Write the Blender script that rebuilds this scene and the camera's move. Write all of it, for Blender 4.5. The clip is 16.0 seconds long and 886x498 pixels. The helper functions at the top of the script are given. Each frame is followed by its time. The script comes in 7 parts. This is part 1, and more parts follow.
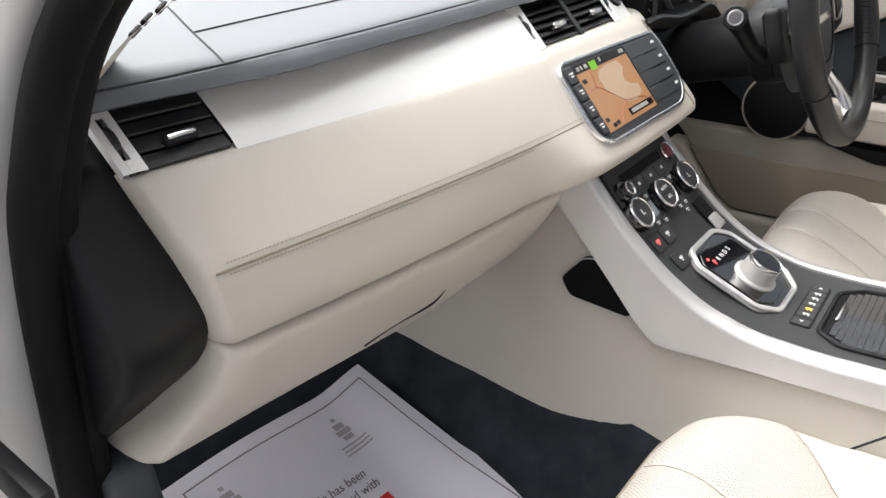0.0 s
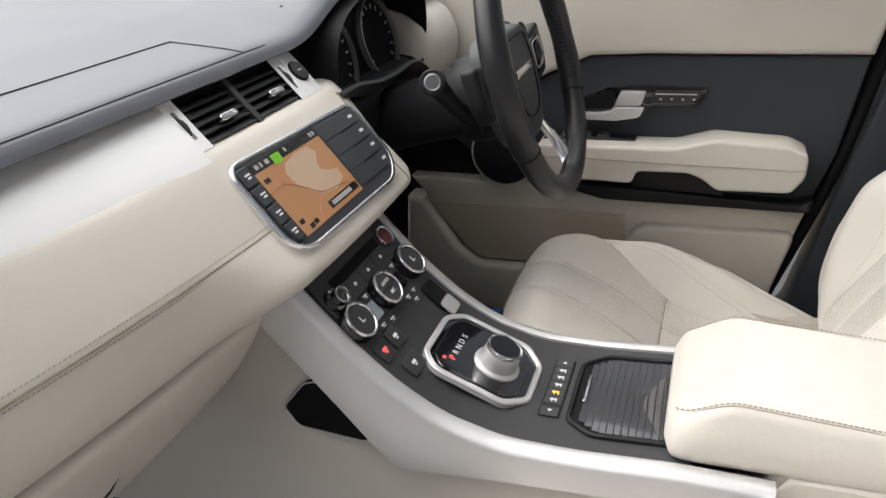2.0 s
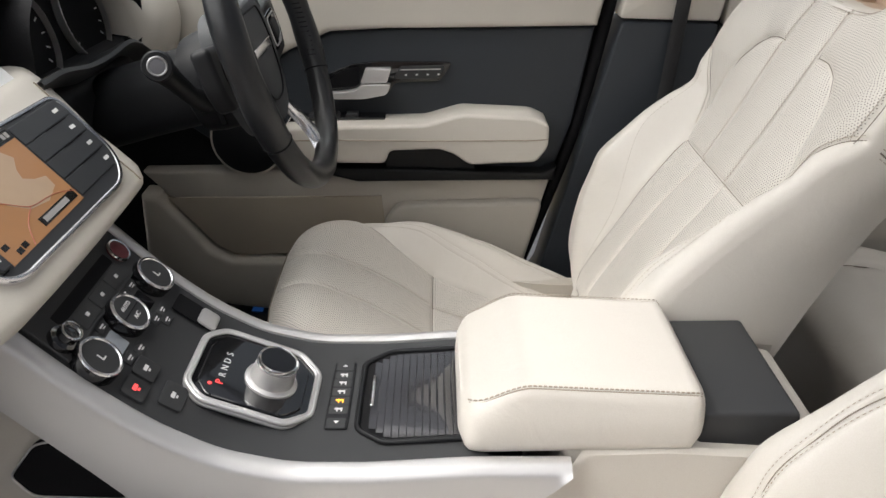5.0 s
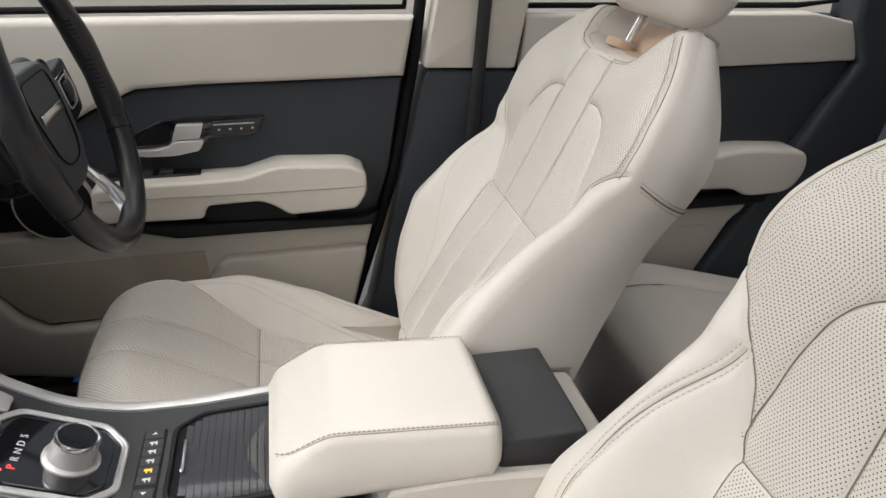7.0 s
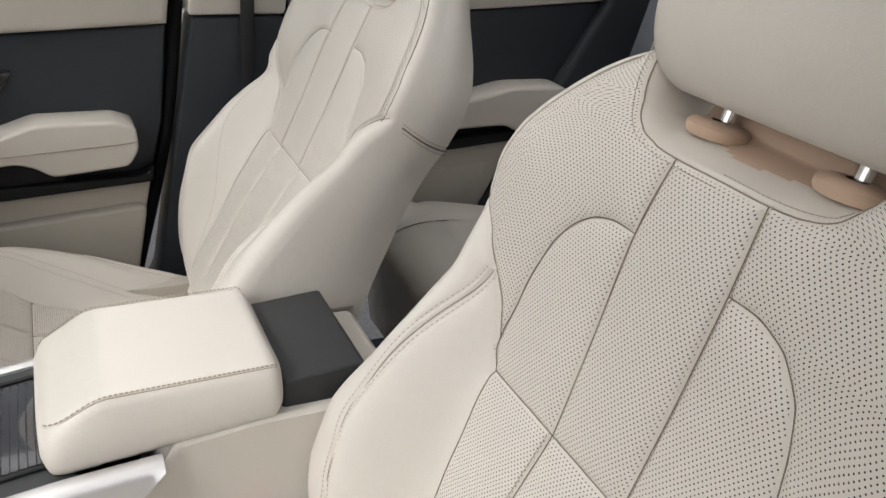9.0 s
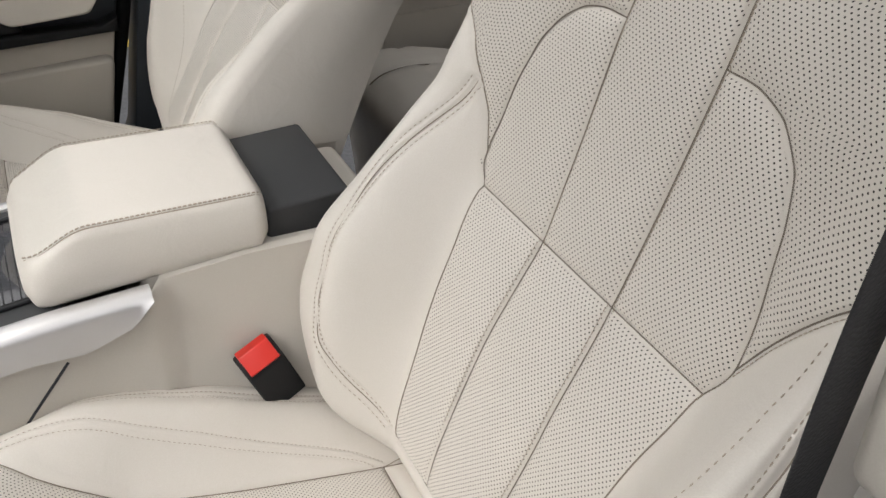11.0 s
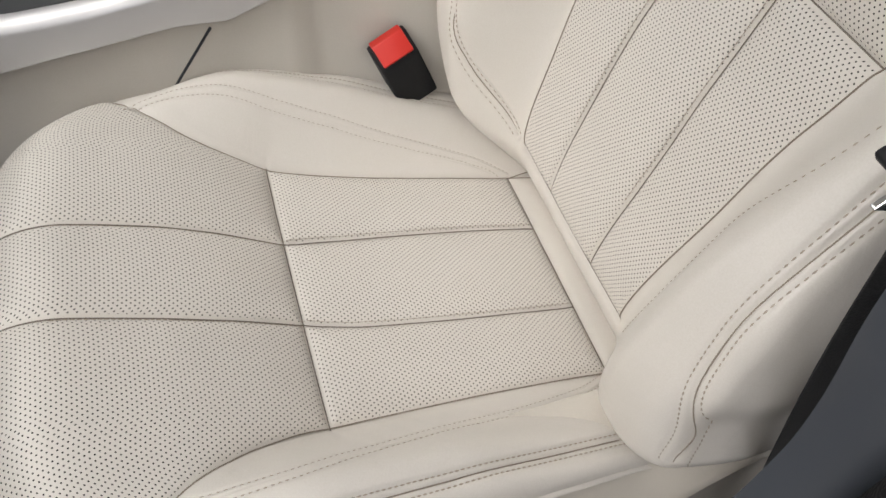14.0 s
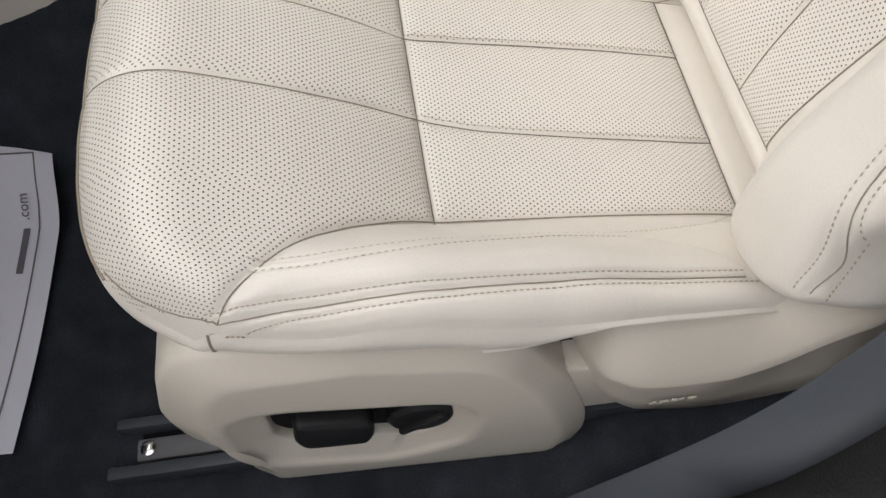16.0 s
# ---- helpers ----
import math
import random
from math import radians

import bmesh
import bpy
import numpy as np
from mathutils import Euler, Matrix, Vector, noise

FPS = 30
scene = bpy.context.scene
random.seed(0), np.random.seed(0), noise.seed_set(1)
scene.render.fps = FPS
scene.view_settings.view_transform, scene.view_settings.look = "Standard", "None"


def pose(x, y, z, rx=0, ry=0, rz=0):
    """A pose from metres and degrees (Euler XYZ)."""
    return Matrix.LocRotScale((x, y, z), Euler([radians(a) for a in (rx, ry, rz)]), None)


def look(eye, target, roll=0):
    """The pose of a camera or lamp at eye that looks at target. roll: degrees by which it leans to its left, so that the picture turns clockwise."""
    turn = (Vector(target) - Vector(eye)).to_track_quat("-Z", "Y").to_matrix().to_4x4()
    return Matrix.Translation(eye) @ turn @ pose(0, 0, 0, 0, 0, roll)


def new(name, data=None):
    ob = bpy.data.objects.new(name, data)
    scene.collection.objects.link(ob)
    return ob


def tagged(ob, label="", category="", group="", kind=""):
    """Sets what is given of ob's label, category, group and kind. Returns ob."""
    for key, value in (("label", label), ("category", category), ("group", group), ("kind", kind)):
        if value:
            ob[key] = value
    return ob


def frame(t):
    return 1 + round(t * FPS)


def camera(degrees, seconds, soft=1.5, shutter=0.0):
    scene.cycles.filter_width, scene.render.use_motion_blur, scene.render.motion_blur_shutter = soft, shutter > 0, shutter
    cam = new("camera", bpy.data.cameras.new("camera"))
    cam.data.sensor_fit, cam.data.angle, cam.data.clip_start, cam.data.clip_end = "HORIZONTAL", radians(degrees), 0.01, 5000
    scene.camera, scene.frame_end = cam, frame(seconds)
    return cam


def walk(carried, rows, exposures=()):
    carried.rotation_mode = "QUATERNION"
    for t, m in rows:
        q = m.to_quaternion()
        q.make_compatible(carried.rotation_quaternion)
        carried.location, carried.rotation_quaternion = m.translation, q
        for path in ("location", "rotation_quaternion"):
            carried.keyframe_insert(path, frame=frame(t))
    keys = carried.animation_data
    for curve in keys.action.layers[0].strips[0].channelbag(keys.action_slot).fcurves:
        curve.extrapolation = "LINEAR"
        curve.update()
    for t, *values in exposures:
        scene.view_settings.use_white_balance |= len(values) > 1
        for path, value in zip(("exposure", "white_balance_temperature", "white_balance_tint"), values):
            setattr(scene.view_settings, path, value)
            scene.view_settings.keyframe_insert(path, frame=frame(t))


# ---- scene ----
cam = camera(60.8, 16.0, soft=1.5)
PATH = [
    (0, (-0.9211, 0.0723, 1.0953), (-0.2220, 0.5788, 0.5907), 2.53),
    (0.5, (-0.8531, 0.0629, 1.1061), (-0.1238, 0.5394, 0.6150), 2.21),
    (1, (-0.8063, 0.0460, 1.1138), (-0.0357, 0.4704, 0.6384), 1.87),
    (1.5, (-0.7452, 0.0437, 1.1189), (0.0599, 0.4057, 0.6491), 1.27),
    (2, (-0.7148, 0.0699, 1.1106), (0.1293, 0.3490, 0.6529), 1.54),
    (2.5, (-0.6970, 0.0792, 1.1081), (0.1691, 0.2869, 0.6535), 1.65),
    (3, (-0.6716, 0.0854, 1.1039), (0.2076, 0.2265, 0.6489), 2.01),
    (3.5, (-0.6418, 0.1050, 1.0898), (0.2430, 0.1793, 0.6298), 3.14),
    (6, (-0.6408, 0.0809, 1.1001), (0.2486, -0.0347, 0.6576), 5.32),
    (6.5, (-0.6540, 0.0605, 1.1088), (0.2384, -0.1059, 0.6891), 5.23),
    (7, (-0.6677, 0.0389, 1.1220), (0.2180, -0.1855, 0.7155), 5.61),
    (7.5, (-0.6805, 0.0236, 1.1311), (0.1813, -0.2797, 0.7245), 7.22),
    (8, (-0.6906, 0.0139, 1.1389), (0.1403, -0.3592, 0.7261), 8.06),
    (8.5, (-0.7029, 0.0033, 1.1392), (0.0978, -0.4245, 0.7200), 7.49),
    (11, (-0.7233, -0.0052, 1.0718), (-0.0339, -0.4393, 0.4918), 6.38),
    (11.5, (-0.7305, 0.0076, 1.0556), (-0.0671, -0.4070, 0.4327), 6.49),
    (12, (-0.7342, 0.0111, 1.0403), (-0.0946, -0.3749, 0.3756), 6.53),
    (12.5, (-0.7441, 0.0096, 1.0208), (-0.1173, -0.3444, 0.3266), 6.57),
    (13, (-0.7549, 0.0147, 1.0116), (-0.1474, -0.3010, 0.2827), 6.46),
    (13.5, (-0.7556, 0.0201, 0.9984), (-0.1705, -0.2594, 0.2371), 6.60),
    (14, (-0.7690, 0.0154, 0.9860), (-0.1918, -0.2104, 0.2013), 4.29),
    (14.5, (-0.7752, 0.0247, 0.9686), (-0.2167, -0.1628, 0.1605), 3.73),
    (15, (-0.7854, 0.0261, 0.9370), (-0.2434, -0.1199, 0.1094), 2.22),
    (15.5, (-0.7974, 0.0270, 0.9155), (-0.2754, -0.0741, 0.0686), 0.34),
    (16, (-0.8056, 0.0268, 0.9075), (-0.3068, -0.0342, 0.0429), -1.30),
]
walk(cam, [(t, look(eye, target, roll)) for t, eye, target, roll in PATH], [(0.0, 0.92), (1.0, 0.62), (2.5, 0.36), (3.5, 0.33), (7.0, 0.18), (8.5, 0.06), (11.0, -0.10), (14.0, -0.14), (16.0, 0.12)])

# ---- light: a bright overcast street ----
world = bpy.data.worlds.new("sky")
scene.world = world
world.use_nodes = True
wn = world.node_tree
sky = wn.nodes.new("ShaderNodeTexSky")
sky.sky_type, sky.sun_disc = "NISHITA", False
sky.sun_elevation, sky.sun_rotation = radians(51), radians(357)
sky.air_density, sky.dust_density, sky.ozone_density = 0.6, 6.0, 0.6
haze = wn.nodes.new("ShaderNodeHueSaturation")
haze.inputs["Saturation"].default_value = 0.35
wn.links.new(sky.outputs[0], haze.inputs["Color"])
wn.links.new(haze.outputs[0], wn.nodes["Background"].inputs[0])
wn.nodes["Background"].inputs[1].default_value = 0.15
sun_lamp = bpy.data.lights.new("sun", "SUN")
sun_lamp.energy, sun_lamp.angle, sun_lamp.color = 2.8, radians(125), (1.0, 0.98, 0.955)
sun = new("sun", sun_lamp)
sun.matrix_world = look((-0.2, 3.9, 5.6), (0, 0, 0.5))


# ---- materials ----
def material(name, color, rough=0.5, metal=0.0, grain=0.0, grain_size=0.002, vary=0.06, vary_size=0.12, bump=0.0, bump_size=0.002, spec=0.5, coat=0.0, emit=None, glow=0.0):
    m = bpy.data.materials.new(name)
    m.use_nodes = True
    nt = m.node_tree
    b = nt.nodes["Principled BSDF"]
    b.inputs["Roughness"].default_value, b.inputs["Metallic"].default_value = rough, metal
    b.inputs["Specular IOR Level"].default_value = spec
    b.inputs["Coat Weight"].default_value = coat
    b.inputs["Coat Roughness"].default_value = 0.06
    co = nt.nodes.new("ShaderNodeTexCoord")
    big = nt.nodes.new("ShaderNodeTexNoise")
    big.inputs["Scale"].default_value, big.inputs["Detail"].default_value = 1 / vary_size, 4
    nt.links.new(co.outputs["Object"], big.inputs["Vector"])
    fine = nt.nodes.new("ShaderNodeTexNoise")
    fine.inputs["Scale"].default_value, fine.inputs["Detail"].default_value = 1 / grain_size, 3
    nt.links.new(co.outputs["Object"], fine.inputs["Vector"])
    mix = nt.nodes.new("ShaderNodeMix")
    mix.data_type = "RGBA"
    mix.inputs["A"].default_value = (*[c * (1 - vary) for c in color], 1)
    mix.inputs["B"].default_value = (*[min(c * (1 + vary), 1) for c in color], 1)
    nt.links.new(big.outputs["Fac"], mix.inputs["Factor"])
    mix2 = nt.nodes.new("ShaderNodeMix")
    mix2.data_type, mix2.blend_type = "RGBA", "OVERLAY"
    mix2.inputs["Factor"].default_value = grain
    nt.links.new(mix.outputs["Result"], mix2.inputs["A"])
    nt.links.new(fine.outputs["Fac"], mix2.inputs["B"])
    nt.links.new(mix2.outputs["Result"], b.inputs["Base Color"])
    rr = nt.nodes.new("ShaderNodeMapRange")
    rr.inputs["To Min"].default_value, rr.inputs["To Max"].default_value = rough * 0.85, min(rough * 1.15, 1)
    nt.links.new(big.outputs["Fac"], rr.inputs["Value"])
    nt.links.new(rr.outputs["Result"], b.inputs["Roughness"])
    if bump:
        cells = nt.nodes.new("ShaderNodeTexVoronoi")
        cells.inputs["Scale"].default_value = 1 / bump_size
        nt.links.new(co.outputs["Object"], cells.inputs["Vector"])
        bu = nt.nodes.new("ShaderNodeBump")
        bu.inputs["Strength"].default_value, bu.inputs["Distance"].default_value = bump, bump_size * 0.3
        nt.links.new(cells.outputs["Distance"], bu.inputs["Height"])
        nt.links.new(bu.outputs["Normal"], b.inputs["Normal"])
    if emit:
        b.inputs["Emission Color"].default_value, b.inputs["Emission Strength"].default_value = (*emit, 1), glow
    return m


def math_node(nt, op, a, b=None):
    n = nt.nodes.new("ShaderNodeMath")
    n.operation = op
    for i, v in enumerate((a, b)):
        if v is None:
            continue
        if isinstance(v, (int, float)):
            n.inputs[i].default_value = v
        else:
            nt.links.new(v, n.inputs[i])
    return n.outputs[0]


def perforated(m, name, pitch=(0.0044, 0.0062), radius=0.00068):
    """Leather with staggered rows of small punched holes, laid out by the panel's own UV metres."""
    m = m.copy()
    m.name = name
    nt = m.node_tree
    b = nt.nodes["Principled BSDF"]
    uv = nt.nodes.new("ShaderNodeUVMap")
    uv.uv_map = "UVMap"
    sep = nt.nodes.new("ShaderNodeSeparateXYZ")
    nt.links.new(uv.outputs[0], sep.inputs[0])
    best = None
    for ox, oy in ((0, 0), (0.5, 0.5)):
        x = math_node(nt, "SUBTRACT", math_node(nt, "FRACT", math_node(nt, "ADD", math_node(nt, "DIVIDE", sep.outputs[0], pitch[0]), ox)), 0.5)
        y = math_node(nt, "SUBTRACT", math_node(nt, "FRACT", math_node(nt, "ADD", math_node(nt, "DIVIDE", sep.outputs[1], pitch[1]), oy)), 0.5)
        x, y = math_node(nt, "MULTIPLY", x, pitch[0]), math_node(nt, "MULTIPLY", y, pitch[1])
        d = math_node(nt, "SQRT", math_node(nt, "ADD", math_node(nt, "MULTIPLY", x, x), math_node(nt, "MULTIPLY", y, y)))
        best = d if best is None else math_node(nt, "MINIMUM", best, d)
    ramp = nt.nodes.new("ShaderNodeMapRange")
    ramp.interpolation_type = "SMOOTHSTEP"
    ramp.inputs["From Min"].default_value, ramp.inputs["From Max"].default_value = radius * 0.8, radius * 1.2
    edge = nt.nodes.new("ShaderNodeUVMap")
    edge.uv_map = "SeamDistance"
    edge_sep = nt.nodes.new("ShaderNodeSeparateXYZ")
    nt.links.new(edge.outputs[0], edge_sep.inputs[0])
    plain = math_node(nt, "LESS_THAN", edge_sep.outputs[0], 0.0026)
    nt.links.new(math_node(nt, "ADD", best, plain), ramp.inputs["Value"])
    old = b.inputs["Base Color"].links[0].from_socket
    mix = nt.nodes.new("ShaderNodeMix")
    mix.data_type = "RGBA"
    mix.inputs["A"].default_value = (0.03, 0.025, 0.02, 1)
    nt.links.new(ramp.outputs["Result"], mix.inputs["Factor"])
    nt.links.new(old, mix.inputs["B"])
    nt.links.new(mix.outputs["Result"], b.inputs["Base Color"])
    bu = nt.nodes.new("ShaderNodeBump")
    bu.inputs["Strength"].default_value, bu.inputs["Distance"].default_value = 0.5, 0.0008
    nt.links.new(ramp.outputs["Result"], bu.inputs["Height"])
    if b.inputs["Normal"].links:
        nt.links.new(b.inputs["Normal"].links[0].from_socket, bu.inputs["Normal"])
    nt.links.new(bu.outputs["Normal"], b.inputs["Normal"])
    return m


LEATHER = material("ivory_leather", (0.60, 0.566, 0.518), 0.40, vary=0.05, grain=0.10, grain_size=0.0012, bump=0.12, bump_size=0.0014)
# soft creases from use
lt = LEATHER.node_tree
lb = lt.nodes["Principled BSDF"]
crease = lt.nodes.new("ShaderNodeTexNoise")
crease.inputs["Scale"].default_value, crease.inputs["Detail"].default_value, crease.inputs["Distortion"].default_value = 22.0, 4.0, 1.6
lco = lt.nodes.new("ShaderNodeTexCoord")
lt.links.new(lco.outputs["Object"], crease.inputs["Vector"])
crease_bump = lt.nodes.new("ShaderNodeBump")
crease_bump.inputs["Strength"].default_value, crease_bump.inputs["Distance"].default_value = 0.20, 0.004
lt.links.new(crease.outputs["Fac"], crease_bump.inputs["Height"])
lt.links.new(lb.inputs["Normal"].links[0].from_socket, crease_bump.inputs["Normal"])
lt.links.new(crease_bump.outputs["Normal"], lb.inputs["Normal"])
PERF = perforated(LEATHER, "perforated_ivory_leather")
STITCH = material("beige_thread", (0.36, 0.31, 0.25), 0.7, bump=0.3, bump_size=0.0006)
BEIGE = material("beige_soft_trim", (0.56, 0.528, 0.478), 0.40, vary=0.05, grain=0.08, grain_size=0.0012, bump=0.15, bump_size=0.0012)
BEIGE_HARD = material("beige_hard_plastic", (0.49, 0.455, 0.40), 0.5, vary=0.04, grain=0.08, grain_size=0.0009, bump=0.2, bump_size=0.001)
DARK = material("slate_leather", (0.031, 0.036, 0.043), 0.46, vary=0.06, grain=0.1, grain_size=0.0012, bump=0.2, bump_size=0.0012, spec=0.35)
# DARK's slate again, lightened to put the windscreen glare into the colour
DASHTOP = material("slate_leather_with_glare", (0.112, 0.122, 0.138), 0.46, vary=0.06, grain=0.1, grain_size=0.0012, bump=0.2, bump_size=0.0012)
BLACK = material("black_plastic", (0.010, 0.0105, 0.012), 0.45, vary=0.1, grain=0.1, grain_size=0.001, bump=0.2, bump_size=0.001, spec=0.25)
DECK = material("charcoal_soft_plastic", (0.024, 0.025, 0.027), 0.5, vary=0.06, grain=0.12, grain_size=0.0008, bump=0.15, bump_size=0.0008)
GREY = material("grey_sill_trim", (0.050, 0.056, 0.068), 0.5, vary=0.06, bump=0.2, bump_size=0.001)
PIANO = material("gloss_black", (0.006, 0.006, 0.007), 0.06, vary=0.0, coat=1.0)
RUBBER = material("black_rubber", (0.006, 0.006, 0.007), 0.7, vary=0.15, bump=0.2, bump_size=0.002, spec=0.15)
SILVER = material("satin_silver", (0.66, 0.65, 0.65), 0.36, 0.75, vary=0.03, grain=0.06, grain_size=0.0006)
BRUSHED = material("brushed_aluminium", (0.88, 0.88, 0.88), 0.42, 0.3, vary=0.02, grain=0.05, grain_size=0.0008)
CHROME = material("chrome", (0.78, 0.78, 0.78), 0.12, 1.0, vary=0.02)
CARPET = material("black_carpet", (0.030, 0.034, 0.042), 0.95, vary=0.75, vary_size=0.05, grain=0.5, grain_size=0.0015, bump=1.0, bump_size=0.0016, spec=0.1)
WHITE = material("white_body_paint", (0.78, 0.78, 0.78), 0.25, vary=0.01, coat=0.6)
PAPER = material("white_paper", (0.76, 0.75, 0.83), 0.75, vary=0.03)
INK = material("grey_ink", (0.16, 0.15, 0.17), 0.8)
RED = material("red_plastic", (0.62, 0.03, 0.02), 0.4, vary=0.03)
REDINK = material("red_ink", (0.6, 0.02, 0.03), 0.8)
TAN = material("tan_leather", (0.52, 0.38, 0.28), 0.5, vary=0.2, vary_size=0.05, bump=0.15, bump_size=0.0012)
BELT = material("seat_belt_webbing", (0.015, 0.015, 0.017), 0.7, grain=0.3, grain_size=0.0015, bump=0.6, bump_size=0.002)
ASPHALT = material("asphalt", (0.07, 0.072, 0.078), 0.9, vary=0.2, vary_size=1.5, grain=0.4, grain_size=0.012, bump=0.5, bump_size=0.02)
YELLOW = material("yellow_road_paint", (0.62, 0.42, 0.05), 0.8, vary=0.25, vary_size=0.1)
PAVE = material("concrete_paving", (0.34, 0.33, 0.31), 0.85, vary=0.12, vary_size=0.4, bump=0.3, bump_size=0.01)
BRICK = material("pale_render", (0.5, 0.47, 0.43), 0.85, vary=0.12, vary_size=0.8, bump=0.3, bump_size=0.02)
SEAL_DUSTY = material("dusty_black_rubber", (0.008, 0.008, 0.009), 0.8, vary=0.4, vary_size=0.02, grain=0.6, grain_size=0.0018, bump=0.8, bump_size=0.003, spec=0.2)
WHITEINK = material("white_print", (0.7, 0.7, 0.7), 0.6)
HEADLINER = material("pale_headlining", (0.62, 0.59, 0.54), 0.9, vary=0.03, bump=0.4, bump_size=0.002)
GLASS = bpy.data.materials.new("window_glass")
GLASS.use_nodes = True
gb = GLASS.node_tree.nodes["Principled BSDF"]
gb.inputs["Base Color"].default_value = (0.93, 0.97, 0.95, 1)
gb.inputs["Roughness"].default_value, gb.inputs["Transmission Weight"].default_value, gb.inputs["IOR"].default_value = 0.0, 1.0, 1.05


# ---- building helpers ----
def thing(name, label, category, at=(0, 0, 0), group="", kind=""):
    ob = new(name)
    ob.location = at
    ob.empty_display_size = 0.05
    return tagged(ob, label, category, group, kind)


def finish(bm, smooth=40):
    bmesh.ops.recalc_face_normals(bm, faces=bm.faces)
    me = bpy.data.meshes.new("mesh")
    bm.to_mesh(me)
    bm.free()
    shade(me, smooth)
    return me


def shade(me, smooth=40):
    me.polygons.foreach_set("use_smooth", [True] * len(me.polygons))
    if smooth < 180:
        me.set_sharp_from_angle(angle=radians(smooth))


def part(name, shape, mat, parent=None, label="", smooth=40):
    me = finish(shape, smooth) if isinstance(shape, bmesh.types.BMesh) else shape
    me.name = name
    me.materials.append(mat)
    ob = new(name, me)
    if parent is not None:
        ob.parent = parent
        up = parent
        off = Vector((0, 0, 0))
        while up is not None:
            off += up.location
            up = up.parent
        ob.location = -off
    if label:
        ob["label"] = label
    return ob


def single(name, shape, mat, label, category, group="", kind="", smooth=40):
    return tagged(part(name, shape, mat, None, "", smooth), label, category, group, kind)


def from_arrays(verts, faces, uv=None, smooth=60, edge=None):
    me = bpy.data.meshes.new("mesh")
    me.from_pydata([tuple(map(float, v)) for v in verts], [], faces)
    if uv is not None:
        layer = me.uv_layers.new(name="UVMap")
        loops = np.zeros(len(me.loops), dtype=np.int32)
        me.loops.foreach_get("vertex_index", loops)
        layer.data.foreach_set("uv", np.asarray(uv, dtype=np.float32)[loops].ravel())
        if edge is not None:
            layer = me.uv_layers.new(name="SeamDistance")
            layer.data.foreach_set("uv", np.stack([edge, edge], 1).astype(np.float32)[loops].ravel())
    me.update()
    shade(me, smooth)
    return me


def bevel_all(bm, r, seg=2, angle=30):
    bm.normal_update()
    edges = [e for e in bm.edges if len(e.link_faces) == 2 and e.calc_face_angle(0) > radians(angle)]
    if r > 0 and edges:
        bmesh.ops.bevel(bm, geom=edges, offset=r, segments=seg, profile=0.5, affect="EDGES", clamp_overlap=True)
    return bm


def box(x0, x1, y0, y1, z0, z1, r=0.004, seg=2, m=None):
    bm = bmesh.new()
    bmesh.ops.create_cube(bm, size=1)
    for v in bm.verts:
        v.co = Vector((x0 + (v.co.x + 0.5) * (x1 - x0), y0 + (v.co.y + 0.5) * (y1 - y0), z0 + (v.co.z + 0.5) * (z1 - z0)))
    bevel_all(bm, r, seg)
    if m is not None:
        bm.transform(m)
    return bm


def slab(poly, d0, d1, axis="x", r=0.003, seg=2, m=None):
    """A flat polygon, thick from d0 to d1 along an axis. Axis x takes (y, z) corners, y takes (x, z), z takes (x, y)."""
    bm = bmesh.new()
    put = {"x": lambda a, b, d: (d, a, b), "y": lambda a, b, d: (a, d, b), "z": lambda a, b, d: (a, b, d)}[axis]
    lo = [bm.verts.new(put(a, b, d0)) for a, b in poly]
    hi = [bm.verts.new(put(a, b, d1)) for a, b in poly]
    bm.faces.new(lo)
    bm.faces.new(hi[::-1])
    for i in range(len(poly)):
        j = (i + 1) % len(poly)
        bm.faces.new((lo[i], hi[i], hi[j], lo[j]))
    bmesh.ops.recalc_face_normals(bm, faces=bm.faces)
    if r > 0:
        n = len(poly)
        rim = [e for e in bm.edges if all(v in lo for v in e.verts) or all(v in hi for v in e.verts)]
        bmesh.ops.bevel(bm, geom=rim, offset=r, segments=seg, profile=0.5, affect="EDGES", clamp_overlap=True)
    if m is not None:
        bm.transform(m)
    return bm


def rounded(poly, r, n=5):
    """The polygon with its corners rounded."""
    out = []
    k = len(poly)
    for i in range(k):
        p, a, b = Vector(poly[i]), Vector(poly[i - 1]), Vector(poly[(i + 1) % k])
        da, db = (a - p), (b - p)
        ra = min(r, da.length * 0.48)
        rb = min(r, db.length * 0.48)
        q0, q1 = p + da.normalized() * ra, p + db.normalized() * rb
        for j in range(n + 1):
            t = j / n
            out.append(tuple(q0 * (1 - t) ** 2 + p * 2 * t * (1 - t) + q1 * t * t))
    return out


def spline(pts, n=60):
    """Points along a smooth curve through pts, evenly spaced."""
    p = np.array(pts, float)
    ext = np.vstack([2 * p[0] - p[1], p, 2 * p[-1] - p[-2]])
    out = []
    for i in range(1, len(ext) - 2):
        for t in np.linspace(0, 1, 16, endpoint=False):
            a, b, c, d = ext[i - 1:i + 3]
            out.append(0.5 * (2 * b + (c - a) * t + (2 * a - 5 * b + 4 * c - d) * t * t + (3 * b - a - 3 * c + d) * t ** 3))
    out.append(p[-1])
    out = np.array(out)
    s = np.r_[0, np.cumsum(np.linalg.norm(np.diff(out, axis=0), axis=1))]
    q = np.linspace(0, s[-1], n)
    return np.stack([np.interp(q, s, out[:, k]) for k in range(p.shape[1])], 1)


